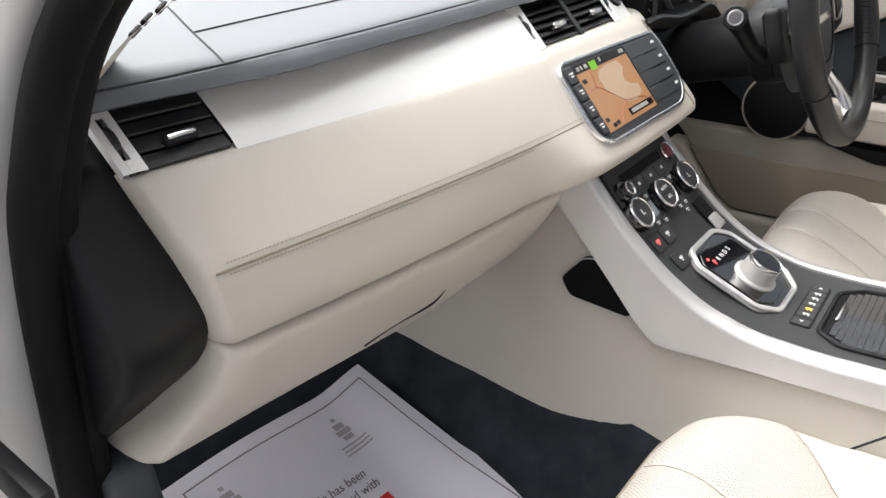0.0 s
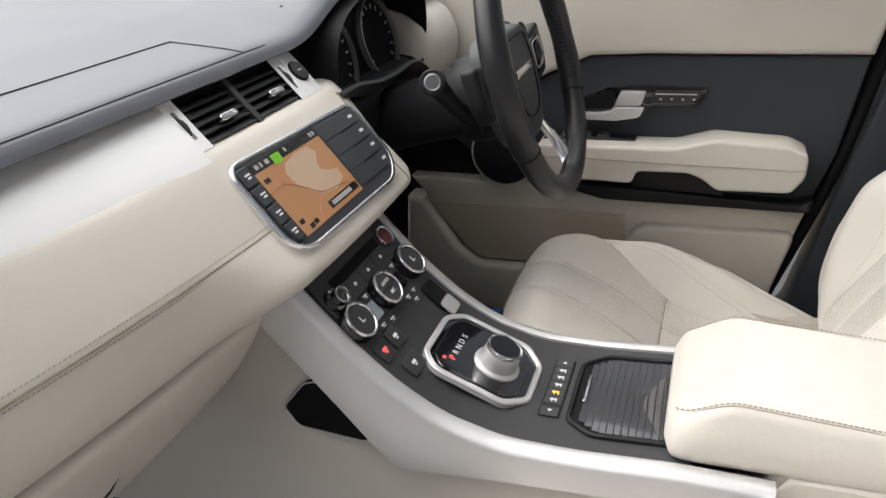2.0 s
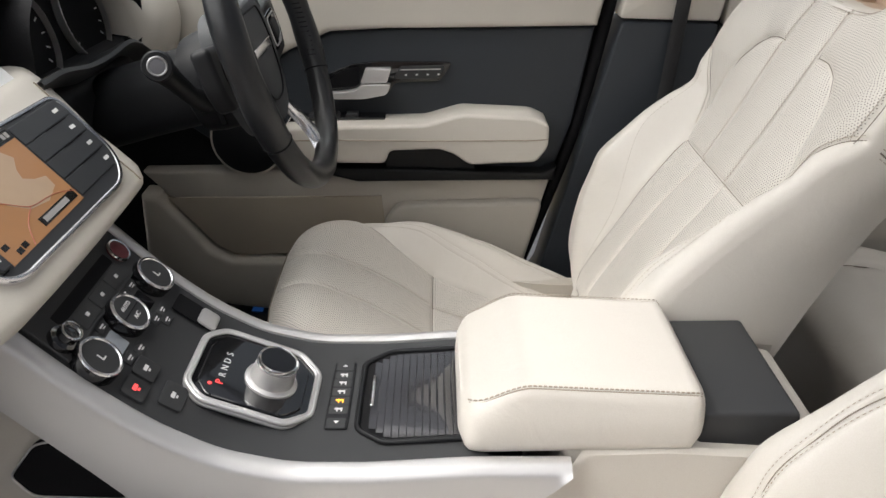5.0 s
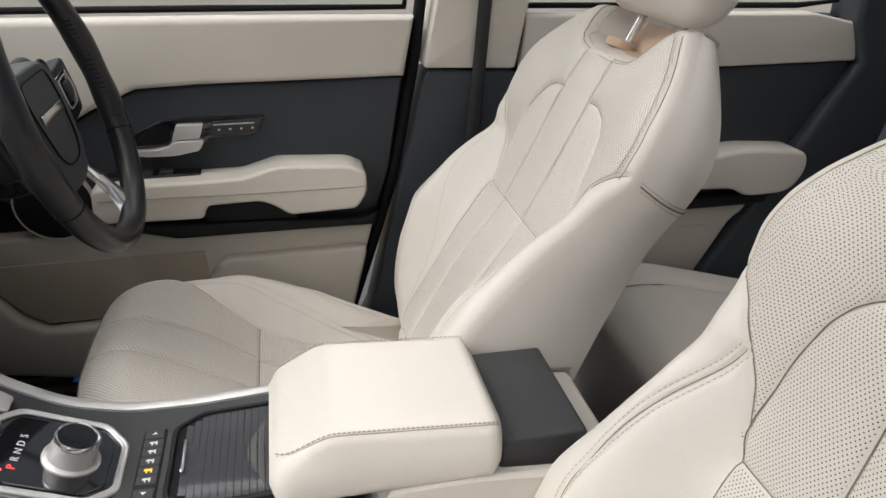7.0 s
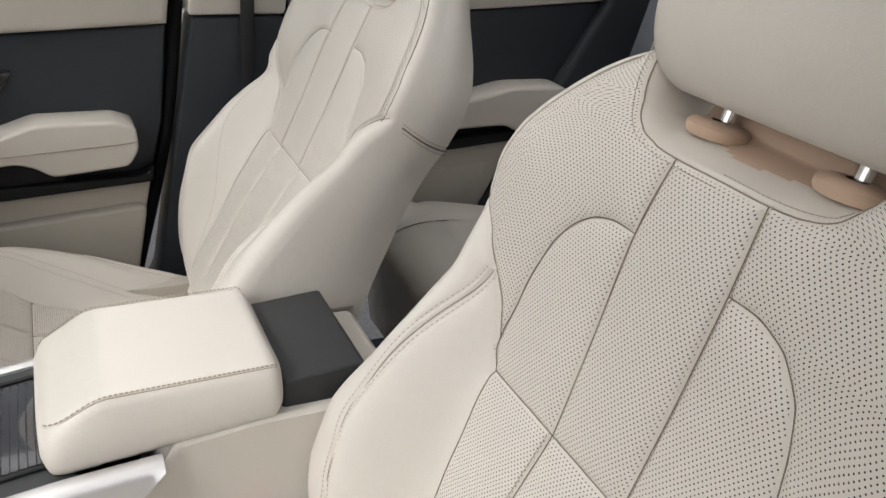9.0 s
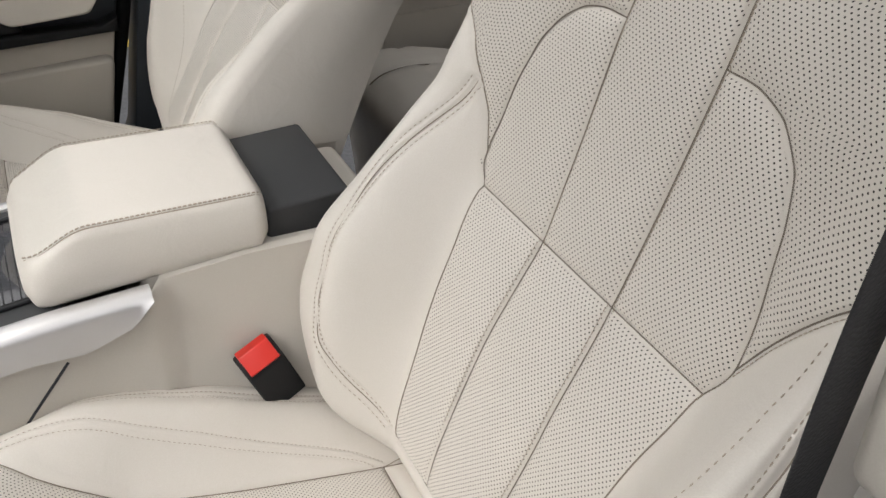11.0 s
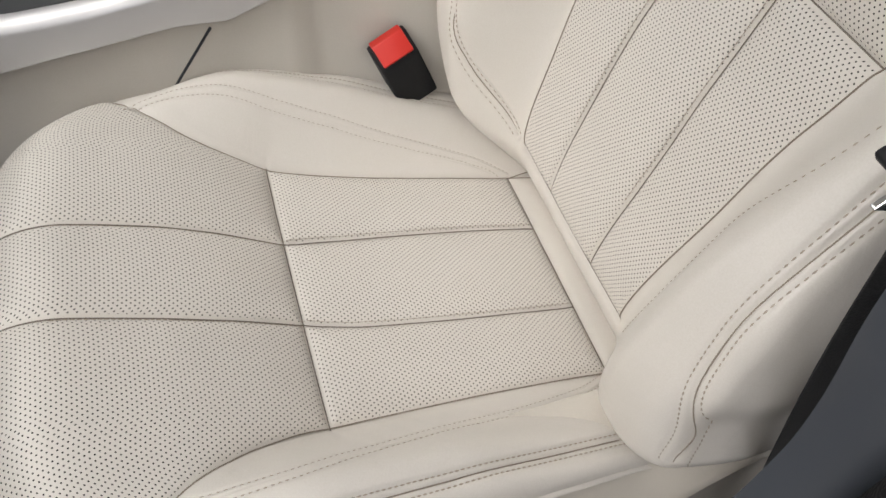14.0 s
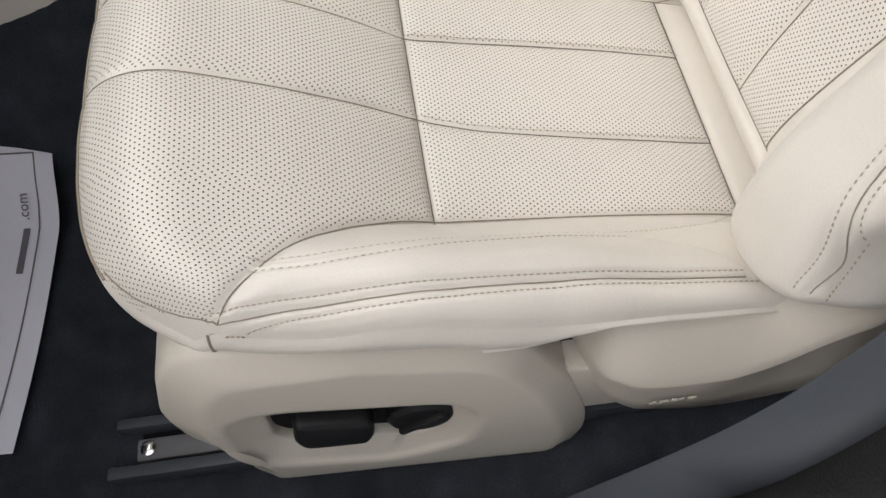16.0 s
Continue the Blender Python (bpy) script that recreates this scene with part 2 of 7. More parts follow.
def loft(sections, closed=False, caps=False, smooth=60, uv=False):
    """A skin over rows of points. closed joins each row's ends."""
    s = np.array(sections, float)
    n, m, _ = s.shape
    verts = s.reshape(-1, 3)
    faces = []
    for i in range(n - 1):
        for j in range(m if closed else m - 1):
            k = (j + 1) % m
            faces.append((i * m + j, i * m + k, (i + 1) * m + k, (i + 1) * m + j))
    if caps:
        faces.append(tuple(range(m - 1, -1, -1)))
        faces.append(tuple(range((n - 1) * m, n * m)))
    bm = bmesh.new()
    vs = [bm.verts.new(v) for v in verts]
    for f in faces:
        bm.faces.new([vs[i] for i in f])
    return bm


def tube(pts, r, n=10, closed=False):
    p = [Vector(q) for q in pts]
    k = len(p)
    rows = []
    up = None
    for i in range(k):
        a, b = (p[i - 1], p[(i + 1) % k]) if closed else (p[max(i - 1, 0)], p[min(i + 1, k - 1)])
        d = (b - a).normalized()
        up = (Vector((0, 0, 1)) if abs(d.z) < 0.9 else Vector((1, 0, 0))) if up is None else up
        side = d.cross(up).normalized()
        up = side.cross(d).normalized()
        rad = r[i] if hasattr(r, "__len__") else r
        rows.append([tuple(p[i] + (side * math.cos(t) + up * math.sin(t)) * rad) for t in np.linspace(0, 2 * math.pi, n, endpoint=False)])
    if closed:
        rows.append(rows[0])
        bm = loft(rows, closed=True)
        bmesh.ops.remove_doubles(bm, verts=bm.verts, dist=1e-6)
        return bm
    return loft(rows, closed=True, caps=True)


def lathe(profile, n=40, m=None):
    """Turns (radius, height) about z."""
    rows = [[(r * math.cos(t), r * math.sin(t), h) for t in np.linspace(0, 2 * math.pi, n, endpoint=False)] for r, h in profile]
    if profile[0][0] > 1e-6 and profile[-1][0] > 1e-6:
        rows.append(rows[0])
    bm = loft(rows, closed=True)
    bmesh.ops.remove_doubles(bm, verts=bm.verts, dist=1e-7)
    if m is not None:
        bm.transform(m)
    return bm


def join(*bms):
    out = bmesh.new()
    for b in bms:
        me = bpy.data.meshes.new("tmp")
        b.to_mesh(me)
        b.free()
        out.from_mesh(me)
        bpy.data.meshes.remove(me)
    return out


def letters(text, size, m, depth=0.0003):
    """Flat printed letters, as a mesh, centred on the pose m."""
    cu = bpy.data.curves.new("letters", "FONT")
    cu.body, cu.size, cu.align_x, cu.align_y, cu.extrude, cu.resolution_u = text, size, "CENTER", "CENTER", depth, 3
    ob = bpy.data.objects.new("letters", cu)
    me = bpy.data.meshes.new_from_object(ob)
    bpy.data.objects.remove(ob)
    bpy.data.curves.remove(cu)
    me.transform(m)
    return me


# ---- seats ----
# dark tones for seam tubes that stand in for shade in the folds
CREASE_SHADE = material("crease_shade", (0.24, 0.205, 0.165), 0.9)
FOLD_SHADE = material("fold_shade", (0.17, 0.145, 0.12), 0.9)


def seam_distance(u, v, lines):
    """Distance of each (u, v) from the nearest of some polylines."""
    best = np.full(u.shape, 9.0)
    for line in lines:
        p = np.array(line, float)
        for a, b in zip(p[:-1], p[1:]):
            ab = b - a
            t = np.clip(((u - a[0]) * ab[0] + (v - a[1]) * ab[1]) / max(ab @ ab, 1e-12), 0, 1)
            best = np.minimum(best, np.hypot(u - a[0] - t * ab[0], v - a[1] - t * ab[1]))
    return best


def inside(u, v, poly):
    hit = np.zeros(u.shape, bool)
    p = np.array(poly, float)
    for (x0, y0), (x1, y1) in zip(p, np.roll(p, -1, 0)):
        if y0 == y1:
            continue
        hit ^= ((y0 > v) != (y1 > v)) & (u < (x1 - x0) * (v - y0) / (y1 - y0) + x0)
    return hit


def smooth01(t):
    t = np.clip(t, 0, 1)
    return t * t * (3 - 2 * t)


def curve_of(xs, ys, x, soft=0.012):
    """A smoothed curve through a few values."""
    return sum(np.interp(x + d * soft, xs, ys) for d in (-1.5, -1, -0.5, 0, 0.5, 1, 1.5)) / 7


def both(line):
    return [line, [(-a, b) for a, b in line]]


LOW_SEAM = [(0.047, 0.003), (0.050, -0.06), (0.052, -0.14), (0.051, -0.21), (0.048, -0.296)]
LOW_EDGE = [(0.146, 0.003), (0.143, -0.03), (0.137, -0.07), (0.131, -0.14), (0.122, -0.21), (0.114, -0.296), (0.112, -0.42)]
LOW_HEM = [(-0.114, -0.296), (0.0, -0.298), (0.114, -0.296)]
ARCH = [(0.146, 0.003), (0.157, 0.032), (0.151, 0.08), (0.140, 0.13), (0.127, 0.163), (0.104, 0.187), (0.078, 0.197), (0.050, 0.198)]
UP_SEAM = [(0.047, 0.003), (0.049, 0.10), (0.050, 0.198), (0.045, 0.264)]
WING = [(0.157, 0.034), (0.171, 0.068), (0.190, 0.100), (0.210, 0.126), (0.240, 0.150)]
COLLAR = [(0.0, 0.264), (0.045, 0.264), (0.074, 0.267), (0.093, 0.275), (0.106, 0.293), (0.118, 0.318), (0.125, 0.338)]
BOLSTER_STITCH = [(0.188, 0.090), (0.210, 0.006), (0.216, -0.074), (0.213, -0.14), (0.203, -0.19), (0.180, -0.236), (0.130, -0.290)]
OUTER_SEAM = [(-0.200, 0.098), (-0.199, 0.055), (-0.199, 0.02), (-0.192, -0.028), (-0.166, -0.098), (-0.150, -0.164), (-0.142, -0.218), (-0.130, -0.280)]
OUTER_CORD = [(-0.222, 0.090), (-0.232, 0.03), (-0.239, -0.066), (-0.243, -0.12), (-0.248, -0.16), (-0.255, -0.190), (-0.260, -0.222), (-0.262, -0.258)]
BACK_SEAMS = [[(-0.146, 0.003), (0.146, 0.003)], LOW_HEM] + [s for l in (LOW_SEAM, ARCH, UP_SEAM, WING, COLLAR) for s in both(l)] + [OUTER_CORD, BOLSTER_STITCH]
PERF_EDGES = BACK_SEAMS + both(LOW_EDGE)

BACK_AT, BACK_LEAN = (-0.362, 0.705), radians(15)
CUSHION_AT, CUSHION_TILT = (-0.008, 0.428), math.atan2(0.345, 0.939)


def back_width(v, u=0.0):
    return np.where(np.asarray(u) < 0, 0.040 * np.exp(-((v + 0.280) / 0.045) ** 2), 0.0) + curve_of([-0.42, -0.37, -0.33, -0.29, -0.262, -0.226, -0.175, -0.116, -0.04, 0.02, 0.08, 0.115, 0.14, 0.19, 0.23, 0.26, 0.29, 0.31, 0.325, 0.337, 0.348],
                    [0.155, 0.165, 0.18, 0.208, 0.232, 0.252, 0.266, 0.263, 0.248, 0.240, 0.236, 0.241, 0.249, 0.252, 0.240, 0.222, 0.196, 0.174, 0.155, 0.137, 0.115], v, 0.006)


SHOULDER = [(float(back_width(q)) - 0.016, float(q)) for q in np.linspace(0.140, 0.326, 18)]
BACK_SEAMS += both(SHOULDER)
PERF_EDGES += both(SHOULDER)


def back_depth(u, v):
    a = np.abs(u)
    w = curve_of([-0.45, -0.39, -0.345, -0.322, -0.30, -0.25, -0.10, 0.0, 0.10, 0.20, 0.26, 0.30, 0.33, 0.35], [-0.10, -0.075, -0.032, 0.002, 0.011, 0.016, 0.012, 0.0, 0.005, 0.013, 0.013, 0.010, 0.0, -0.016], v)
    high = curve_of([-0.42, -0.36, -0.30, -0.20, -0.10, 0.0, 0.05, 0.09, 0.13], [0.0, 0.02, 0.055, 0.085, 0.09, 0.068, 0.045, 0.022, 0.0], v)
    inner = curve_of([-0.42, -0.30, -0.2, -0.07, 0.0, 0.1], [0.105, 0.116, 0.126, 0.138, 0.146, 0.16], v)
    w = w + high * smooth01((a - inner) / 0.075)
    w = w + 0.012 * smooth01((a - 0.11) / 0.1) * smooth01((v - 0.06) / 0.06) * smooth01((0.30 - v) / 0.1)
    rim = np.interp(v, [0.264, 0.275, 0.293, 0.318, 0.338], [0.078, 0.093, 0.106, 0.118, 0.125])
    w = w - np.minimum(np.maximum(v - 0.266, 0) * 2.4, 0.070) * smooth01((rim + 0.002 - a) / 0.020)
    edge = np.clip(back_width(v, u) - a, 0, None)
    r = 0.028
    e = np.minimum(edge, r)
    return w - (r - np.sqrt(np.maximum(r * r - (r - e) ** 2, 0)))


def dress(u, v, seams, tight=()):
    """The padding between the seams and the groove along them."""
    d = seam_distance(u, v, seams)
    return 0.0062 * (1 - np.exp(-d / 0.014)) - 0.0026 * np.exp(-(d / 0.0032) ** 2)


def welt(u, v, lines, size=1.0, span=0.85):
    """The raised flanges beside a twin-stitched seam and the dents along its stitches."""
    d = seam_distance(u, v, lines) / span
    return size * (0.0015 * np.exp(-((d - 0.0029) / 0.0016) ** 2) - 0.0014 * np.exp(-((d - 0.0063) / 0.0018) ** 2))


def back_point(u, v, lift=0.0, seams=BACK_SEAMS):
    u, v = np.asarray(u, float), np.asarray(v, float)
    w = back_depth(u, v) + dress(u, v, seams) + welt(u, v, [OUTER_CORD, BOLSTER_STITCH]) + lift
    y = BACK_AT[0] - math.sin(BACK_LEAN) * v + math.cos(BACK_LEAN) * w
    z = BACK_AT[1] + math.cos(BACK_LEAN) * v + math.sin(BACK_LEAN) * w
    return np.stack([u, y, z], -1)


F_SEAM = [(0.046, 0.004), (0.048, 0.10), (0.046, 0.19), (0.043, 0.27)]
I_SEAM = [(0.046, 0.004), (0.051, -0.05), (0.054, -0.15), (0.054, -0.25), (0.053, -0.270)]
C_EDGE = [(0.2285, 0.224), (0.223, 0.207), (0.213, 0.178), (0.203, 0.154), (0.186, 0.122), (0.172, 0.092), (0.160, 0.060), (0.146, 0.004), (0.137, -0.10), (0.133, -0.20), (0.132, -0.270), (0.136, -0.37)]
C_OUT = [(0.2285, 0.224), (0.2290, 0.206), (0.2282, 0.164), (0.230, 0.121), (0.232, 0.08), (0.2315, 0.037), (0.229, -0.008), (0.226, -0.05), (0.220, -0.12), (0.2155, -0.18), (0.212, -0.24), (0.208, -0.36)]
C_HEM = [(0.184, 0.2395), (0.197, 0.239), (0.209, 0.238), (0.220, 0.235), (0.226, 0.229), (0.2285, 0.223)]
C_TOP = [(0.200, 0.156), (0.204, 0.118), (0.201, 0.06), (0.190, 0.0), (0.176, -0.08), (0.164, -0.16), (0.150, -0.23), (0.134, -0.268)]
CUSHION_SEAMS = [[(-0.148, 0.004), (0.148, 0.004)], [(-0.132, -0.270), (0.132, -0.270)]] + [s for l in (F_SEAM, I_SEAM, C_EDGE, C_OUT) for s in both(l)]


def cushion_front(u):
    outer = curve_of([0, 0.08, 0.12, 0.15, 0.175, 0.195, 0.212, 0.228, 0.26], [0.252, 0.252, 0.249, 0.244, 0.235, 0.221, 0.200, 0.168, 0.120], np.abs(u), 0.006)
    inner = curve_of([0, 0.08, 0.12, 0.15, 0.175, 0.195, 0.212, 0.228, 0.26], [0.252, 0.250, 0.244, 0.236, 0.223, 0.206, 0.184, 0.157, 0.115], np.abs(u), 0.006)
    return np.where(np.asarray(u) < 0, outer, inner)


def cushion_width(b):
    return curve_of([-0.40, -0.33, -0.25, -0.15, -0.08, 0.0, 0.07, 0.13, 0.19, 0.24], [0.228, 0.230, 0.234, 0.242, 0.248, 0.250, 0.247, 0.2425, 0.236, 0.229], b, 0.008)


def cushion_height(u, b):
    """Padding height; every border is rolled over, the front in a larger curve."""
    a = np.abs(u)
    h = curve_of([-0.40, -0.335, -0.30, -0.20, -0.05, 0.0, 0.06, 0.11, 0.16, 0.20, 0.24], [0.010, 0.026, 0.028, 0.019, 0.002, 0.0, 0.013, 0.020, 0.022, 0.022, 0.020], b, 0.008)
    high = curve_of([-0.40, -0.24, -0.15, -0.07, 0.0, 0.067, 0.13, 0.18], [0.030, 0.034, 0.043, 0.058, 0.060, 0.040, 0.010, 0.0], b)
    h = h + high * smooth01((a - np.interp(b, [-0.06, 0.03, 0.09], [0.135, 0.148, 0.165])) / np.interp(b, [-0.06, 0.03, 0.09], [0.078, 0.068, 0.055])) - 0.010 * smooth01((a - 0.09) / 0.12) * smooth01((b - 0.08) / 0.12)
    r = np.interp(b, [-0.22, -0.14, -0.05], [0.012, 0.016, 0.03])
    e = np.minimum(np.clip(cushion_width(b) - a, 0, None), r)
    side = r - np.sqrt(np.maximum(r * r - (r - e) ** 2, 0))
    f = np.clip((0.24 - b) / 0.062, 0, 1)
    front = 0.052 * (1 - np.sqrt(np.maximum(1 - (1 - f) ** 2, 0)))
    return h - (side ** 4 + front ** 4 + 1e-16) ** 0.25


def cushion_place(u, b, h):
    y = CUSHION_AT[0] + math.cos(CUSHION_TILT) * b - math.sin(CUSHION_TILT) * h
    z = CUSHION_AT[1] + math.sin(CUSHION_TILT) * b + math.cos(CUSHION_TILT) * h
    return np.stack([u, y, z], -1)


def cushion_point(u, b, lift=0.0):
    u, b = np.asarray(u, float), np.asarray(b, float)
    return cushion_place(u, b + (cushion_front(u) - 0.24) * np.clip((b + 0.10) / 0.34, 0, 1) ** 2, cushion_height(u, b) + dress(u, b, CUSHION_SEAMS) + welt(u, b, both(C_OUT), 1.0, 0.75) + welt(u, b, both(C_TOP), 0.7, 0.65) + lift)


def split_panels(points, uv, ids, names, mats, parent, mirror, seams, labels={}, origin_row=0):
    """Cuts one skin of quads into the panels that it is sewn from, a mesh each."""
    n, m, _ = points.shape
    idx = np.arange(n * m).reshape(n, m)
    quads = np.stack([idx[:-1, :-1], idx[:-1, 1:], idx[1:, 1:], idx[1:, :-1]], -1).reshape(-1, 4)
    face_id = ids[:-1, :-1].reshape(-1)
    flat, fuv = points.reshape(-1, 3), uv.reshape(-1, 2)
    near = seam_distance(fuv[:, 0], fuv[:, 1], seams)
    run = np.concatenate([np.zeros((1, m)), np.cumsum(np.linalg.norm(np.diff(points, axis=0), axis=2), 0)], 0)
    cross = np.concatenate([np.zeros((n, 1)), np.cumsum(np.linalg.norm(np.diff(points, axis=1), axis=2), 1)], 1)
    fuv = np.stack([cross - cross[:, m // 2:m // 2 + 1], run - run[origin_row]], -1).reshape(-1, 2)
    for k, name in enumerate(names):
        q = quads[face_id == k]
        if not len(q):
            continue
        used, inv = np.unique(q, return_inverse=True)
        inv = inv.reshape(q.shape)
        if mirror < 0:
            inv = inv[:, ::-1]
        verts = flat[used].copy()
        verts[:, 0] *= mirror
        part(name, from_arrays(verts + np.array(parent["origin"]), inv.tolist(), fuv[used], 180, near[used]), mats[k], parent, labels.get(name, ""))


def stitches(line, point, parent, mirror, gap=0.0042, long=0.0030, r=0.00048, offset=0.0, lift=0.0006, name="stitching", mat=None):
    """A row of thread stitches along a line of the skin."""
    p = np.array(line, float)
    seg = np.linalg.norm(np.diff(p, axis=0), axis=1)
    s = np.r_[0, np.cumsum(seg)]
    q = np.linspace(0, s[-1], max(int(s[-1] / gap), 2))
    u, v = np.interp(q, s, p[:, 0]), np.interp(q, s, p[:, 1])
    du, dv = np.gradient(u), np.gradient(v)
    l = np.hypot(du, dv) + 1e-12
    u, v = u - dv / l * offset, v + du / l * offset
    a = point(u - du / l * long / 2, v - dv / l * long / 2, lift)
    b = point(u + du / l * long / 2, v + dv / l * long / 2, lift)
    verts, faces = [], []
    org = np.array(parent["origin"])
    for x, y in zip(a, b):
        d = (y - x) / (np.linalg.norm(y - x) + 1e-9)
        side = np.cross(d, (0.0, 0.3, 1.0))
        side = side / (np.linalg.norm(side) + 1e-9)
        top = np.cross(side, d)
        k = len(verts)
        for base, rr in ((x - d * r, 0.3), (x + d * r, 1.0), (y - d * r, 1.0), (y + d * r, 0.3)):
            for cs, sn in ((1, 0), (0, 1), (-1, 0), (0, -1)):
                w = base + (side * cs + top * sn) * r * rr
                verts.append(np.array((w[0] * mirror, w[1], w[2])) + org)
        for i in range(3):
            for j in range(4):
                faces.append((k + i * 4 + j, k + i * 4 + (j + 1) % 4, k + i * 4 + 4 + (j + 1) % 4, k + i * 4 + 4 + j))
    return part(name, from_arrays(verts, faces, None, 180), mat or STITCH, parent)


def dense(line, n=60):
    return [tuple(p) for p in spline(line, n)]


def front_seat(name, label, cx, dy, dz, mirror, nu=400, nv=400, lean=0.0, back_shift=(0.0, 0.0), raised=0.0, worn=0.0):
    seat = thing(name, label, "car seat", (cx, dy, 0.10), "front seats")
    # backrest: a sewn cover over foam, then the side boards and the rear shell
    seat["origin"] = (cx, dy, dz)
    cl, sl = math.cos(radians(lean)), math.sin(radians(lean))

    def reclined(q):
        """The backrest's own lean and place, apart from the cushion's."""
        q = np.asarray(q, float)
        y, z = q[..., 1] - BACK_AT[0], q[..., 2] - BACK_AT[1]
        return np.stack([q[..., 0], BACK_AT[0] + back_shift[0] + y * cl - z * sl, BACK_AT[1] + back_shift[1] + y * sl + z * cl], -1)

    def on_back(u, v, lift=0.0):
        u, v = np.asarray(u, float), np.asarray(v, float)
        flat = worn * np.where(u < 0, smooth01((-u - 0.10) / 0.10), 0.0) * np.interp(v, [-0.42, -0.30, -0.20, -0.10, 0.0, 0.08, 0.14], [0.075, 0.070, 0.055, 0.032, 0.020, 0.016, 0.0])
        return reclined(back_point(u, v, lift - flat))

    def in_back(x, v, w):
        """A place in the backrest: x across, v along it, w forwards; in the car."""
        c, sn = math.cos(BACK_LEAN), math.sin(BACK_LEAN)
        q = reclined((x, BACK_AT[0] - sn * v + c * w, BACK_AT[1] + c * v + sn * w))
        return (q[0] * mirror + cx, q[1] + dy, q[2] + dz)

    s = np.linspace(-1, 1, nu)
    v = np.linspace(-0.42, 0.345, nv)
    vv, ss = np.meshgrid(v, s, indexing="ij")
    uu = ss * back_width(vv, ss)
    pts = on_back(uu, vv)
    a = np.abs(uu)
    side = np.where(uu > 0, 1, 0)
    ids = np.full(uu.shape, 8)
    edge = np.interp(vv, [p[1] for p in LOW_EDGE[::-1]], [p[0] for p in LOW_EDGE[::-1]])
    low = (vv < 0.003) & (vv >= -0.297)
    seam = np.interp(vv, [p[1] for p in LOW_SEAM[::-1]], [p[0] for p in LOW_SEAM[::-1]])
    ids = np.where(low & (a < edge), np.where(a < seam, 0, 1 + side), ids)
    up = (vv >= 0.003)
    useam = np.interp(vv, [p[1] for p in UP_SEAM], [p[0] for p in UP_SEAM])
    ids = np.where(up & (a < useam), 3, ids)
    arch = inside(a, vv, ARCH + [(0.046, 0.198), (0.046, 0.003)])
    ids = np.where(up & arch & (a >= useam), 4 + side, ids)
    wing_line = np.interp(a, [p[0] for p in WING], [p[1] for p in WING])
    ids = np.where(up & ~arch & (a >= useam) & ((vv > wing_line) | (a < 0.157)) & (vv > 0.02), 6 + side, ids)
    ids = np.where(ids == 8, 8 + side, ids)
    pipe = np.interp(vv, [p[1] for p in SHOULDER], [p[0] for p in SHOULDER])
    ids = np.where((ids == 6 + side) & (a > pipe), 8 + side, ids)
    collar = np.interp(a, [p[0] for p in COLLAR], [p[1] for p in COLLAR], right=9)
    ids = np.where(vv > collar, 10, ids)
    # the rear of the collar is tan, with a slightly wavy edge
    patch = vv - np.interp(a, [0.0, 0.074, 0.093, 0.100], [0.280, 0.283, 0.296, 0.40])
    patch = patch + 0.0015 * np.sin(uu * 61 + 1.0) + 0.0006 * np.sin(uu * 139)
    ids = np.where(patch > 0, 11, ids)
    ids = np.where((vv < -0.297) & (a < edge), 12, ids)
    names = ["lower_insert", "lower_side_insert", "lower_side_insert", "upper_insert", "arched_insert", "arched_insert", "shoulder_panel", "shoulder_panel", "bolster", "bolster", "collar", "tan_collar_patch", "lower_roll"]
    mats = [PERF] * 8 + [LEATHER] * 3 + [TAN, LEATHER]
    split_panels(pts, np.stack([uu, vv], -1), ids, names, mats, seat, mirror, PERF_EDGES, {"tan_collar_patch": "tan leather under the headrest"}, nv // 2)
    # side boards from the front roll to the rear edge
    for sg in (-1, 1):
        rows = []
        for k in range(0, nv, 2):
            e = pts[k, 0 if sg < 0 else -1]
            hw = back_width(np.array([v[k]]), sg)[0]
            w_back = -0.085 + 0.02 * smooth01((v[k] - 0.2) / 0.12)
            start, end = np.array((e[0] * mirror + cx, e[1] + dy, e[2] + dz)), np.array(in_back(sg * (hw - 0.012), v[k], w_back))
            row = []
            for t in np.linspace(0, 1, 9):
                row.append(tuple(start * (1 - t) + end * t + np.array((sg * mirror * 0.010 * math.sin(math.pi * t), 0, 0))))
            rows.append(row)
        part("side_panel", loft(rows), LEATHER, seat, "", 180)
        k = int(np.argmin(np.abs(v[::2] - 0.150)))
        line = [np.array(q) + np.array((0.0006 * sg * mirror, 0, -0.006 * math.sin(t * 2.4))) for t, q in zip(np.linspace(0, 1, 9), rows[k])]
        part("side_seam", tube(line, 0.0011, 6), FOLD_SHADE, seat)
        for up in (0.0055, -0.0055):
            part("stitching", join(*[tube([a + np.array((0.0006 * sg * mirror, 0, up)), b + np.array((0.0006 * sg * mirror, 0, up))], 0.0006, 5) for a, b in [(p + (q - p) * (i / 2 + 0.1), p + (q - p) * (i / 2 + 0.4)) for p, q in zip(line[:-1], line[1:]) for i in (0, 1)]]), STITCH, seat)
    rows = []
    for k in range(0, nv, 2):
        w_back = -0.085 + 0.02 * smooth01((v[k] - 0.2) / 0.12)
        row = []
        for t in np.linspace(-1, 1, 15):
            hw = back_width(np.array([v[k]]), t)[0] - 0.012
            w = w_back - 0.035 * (1 - t ** 4)
            row.append(in_back(t * hw, v[k], w))
        rows.append(row)
    part("rear_panel", loft(rows), LEATHER, seat, "", 180)
    top = []
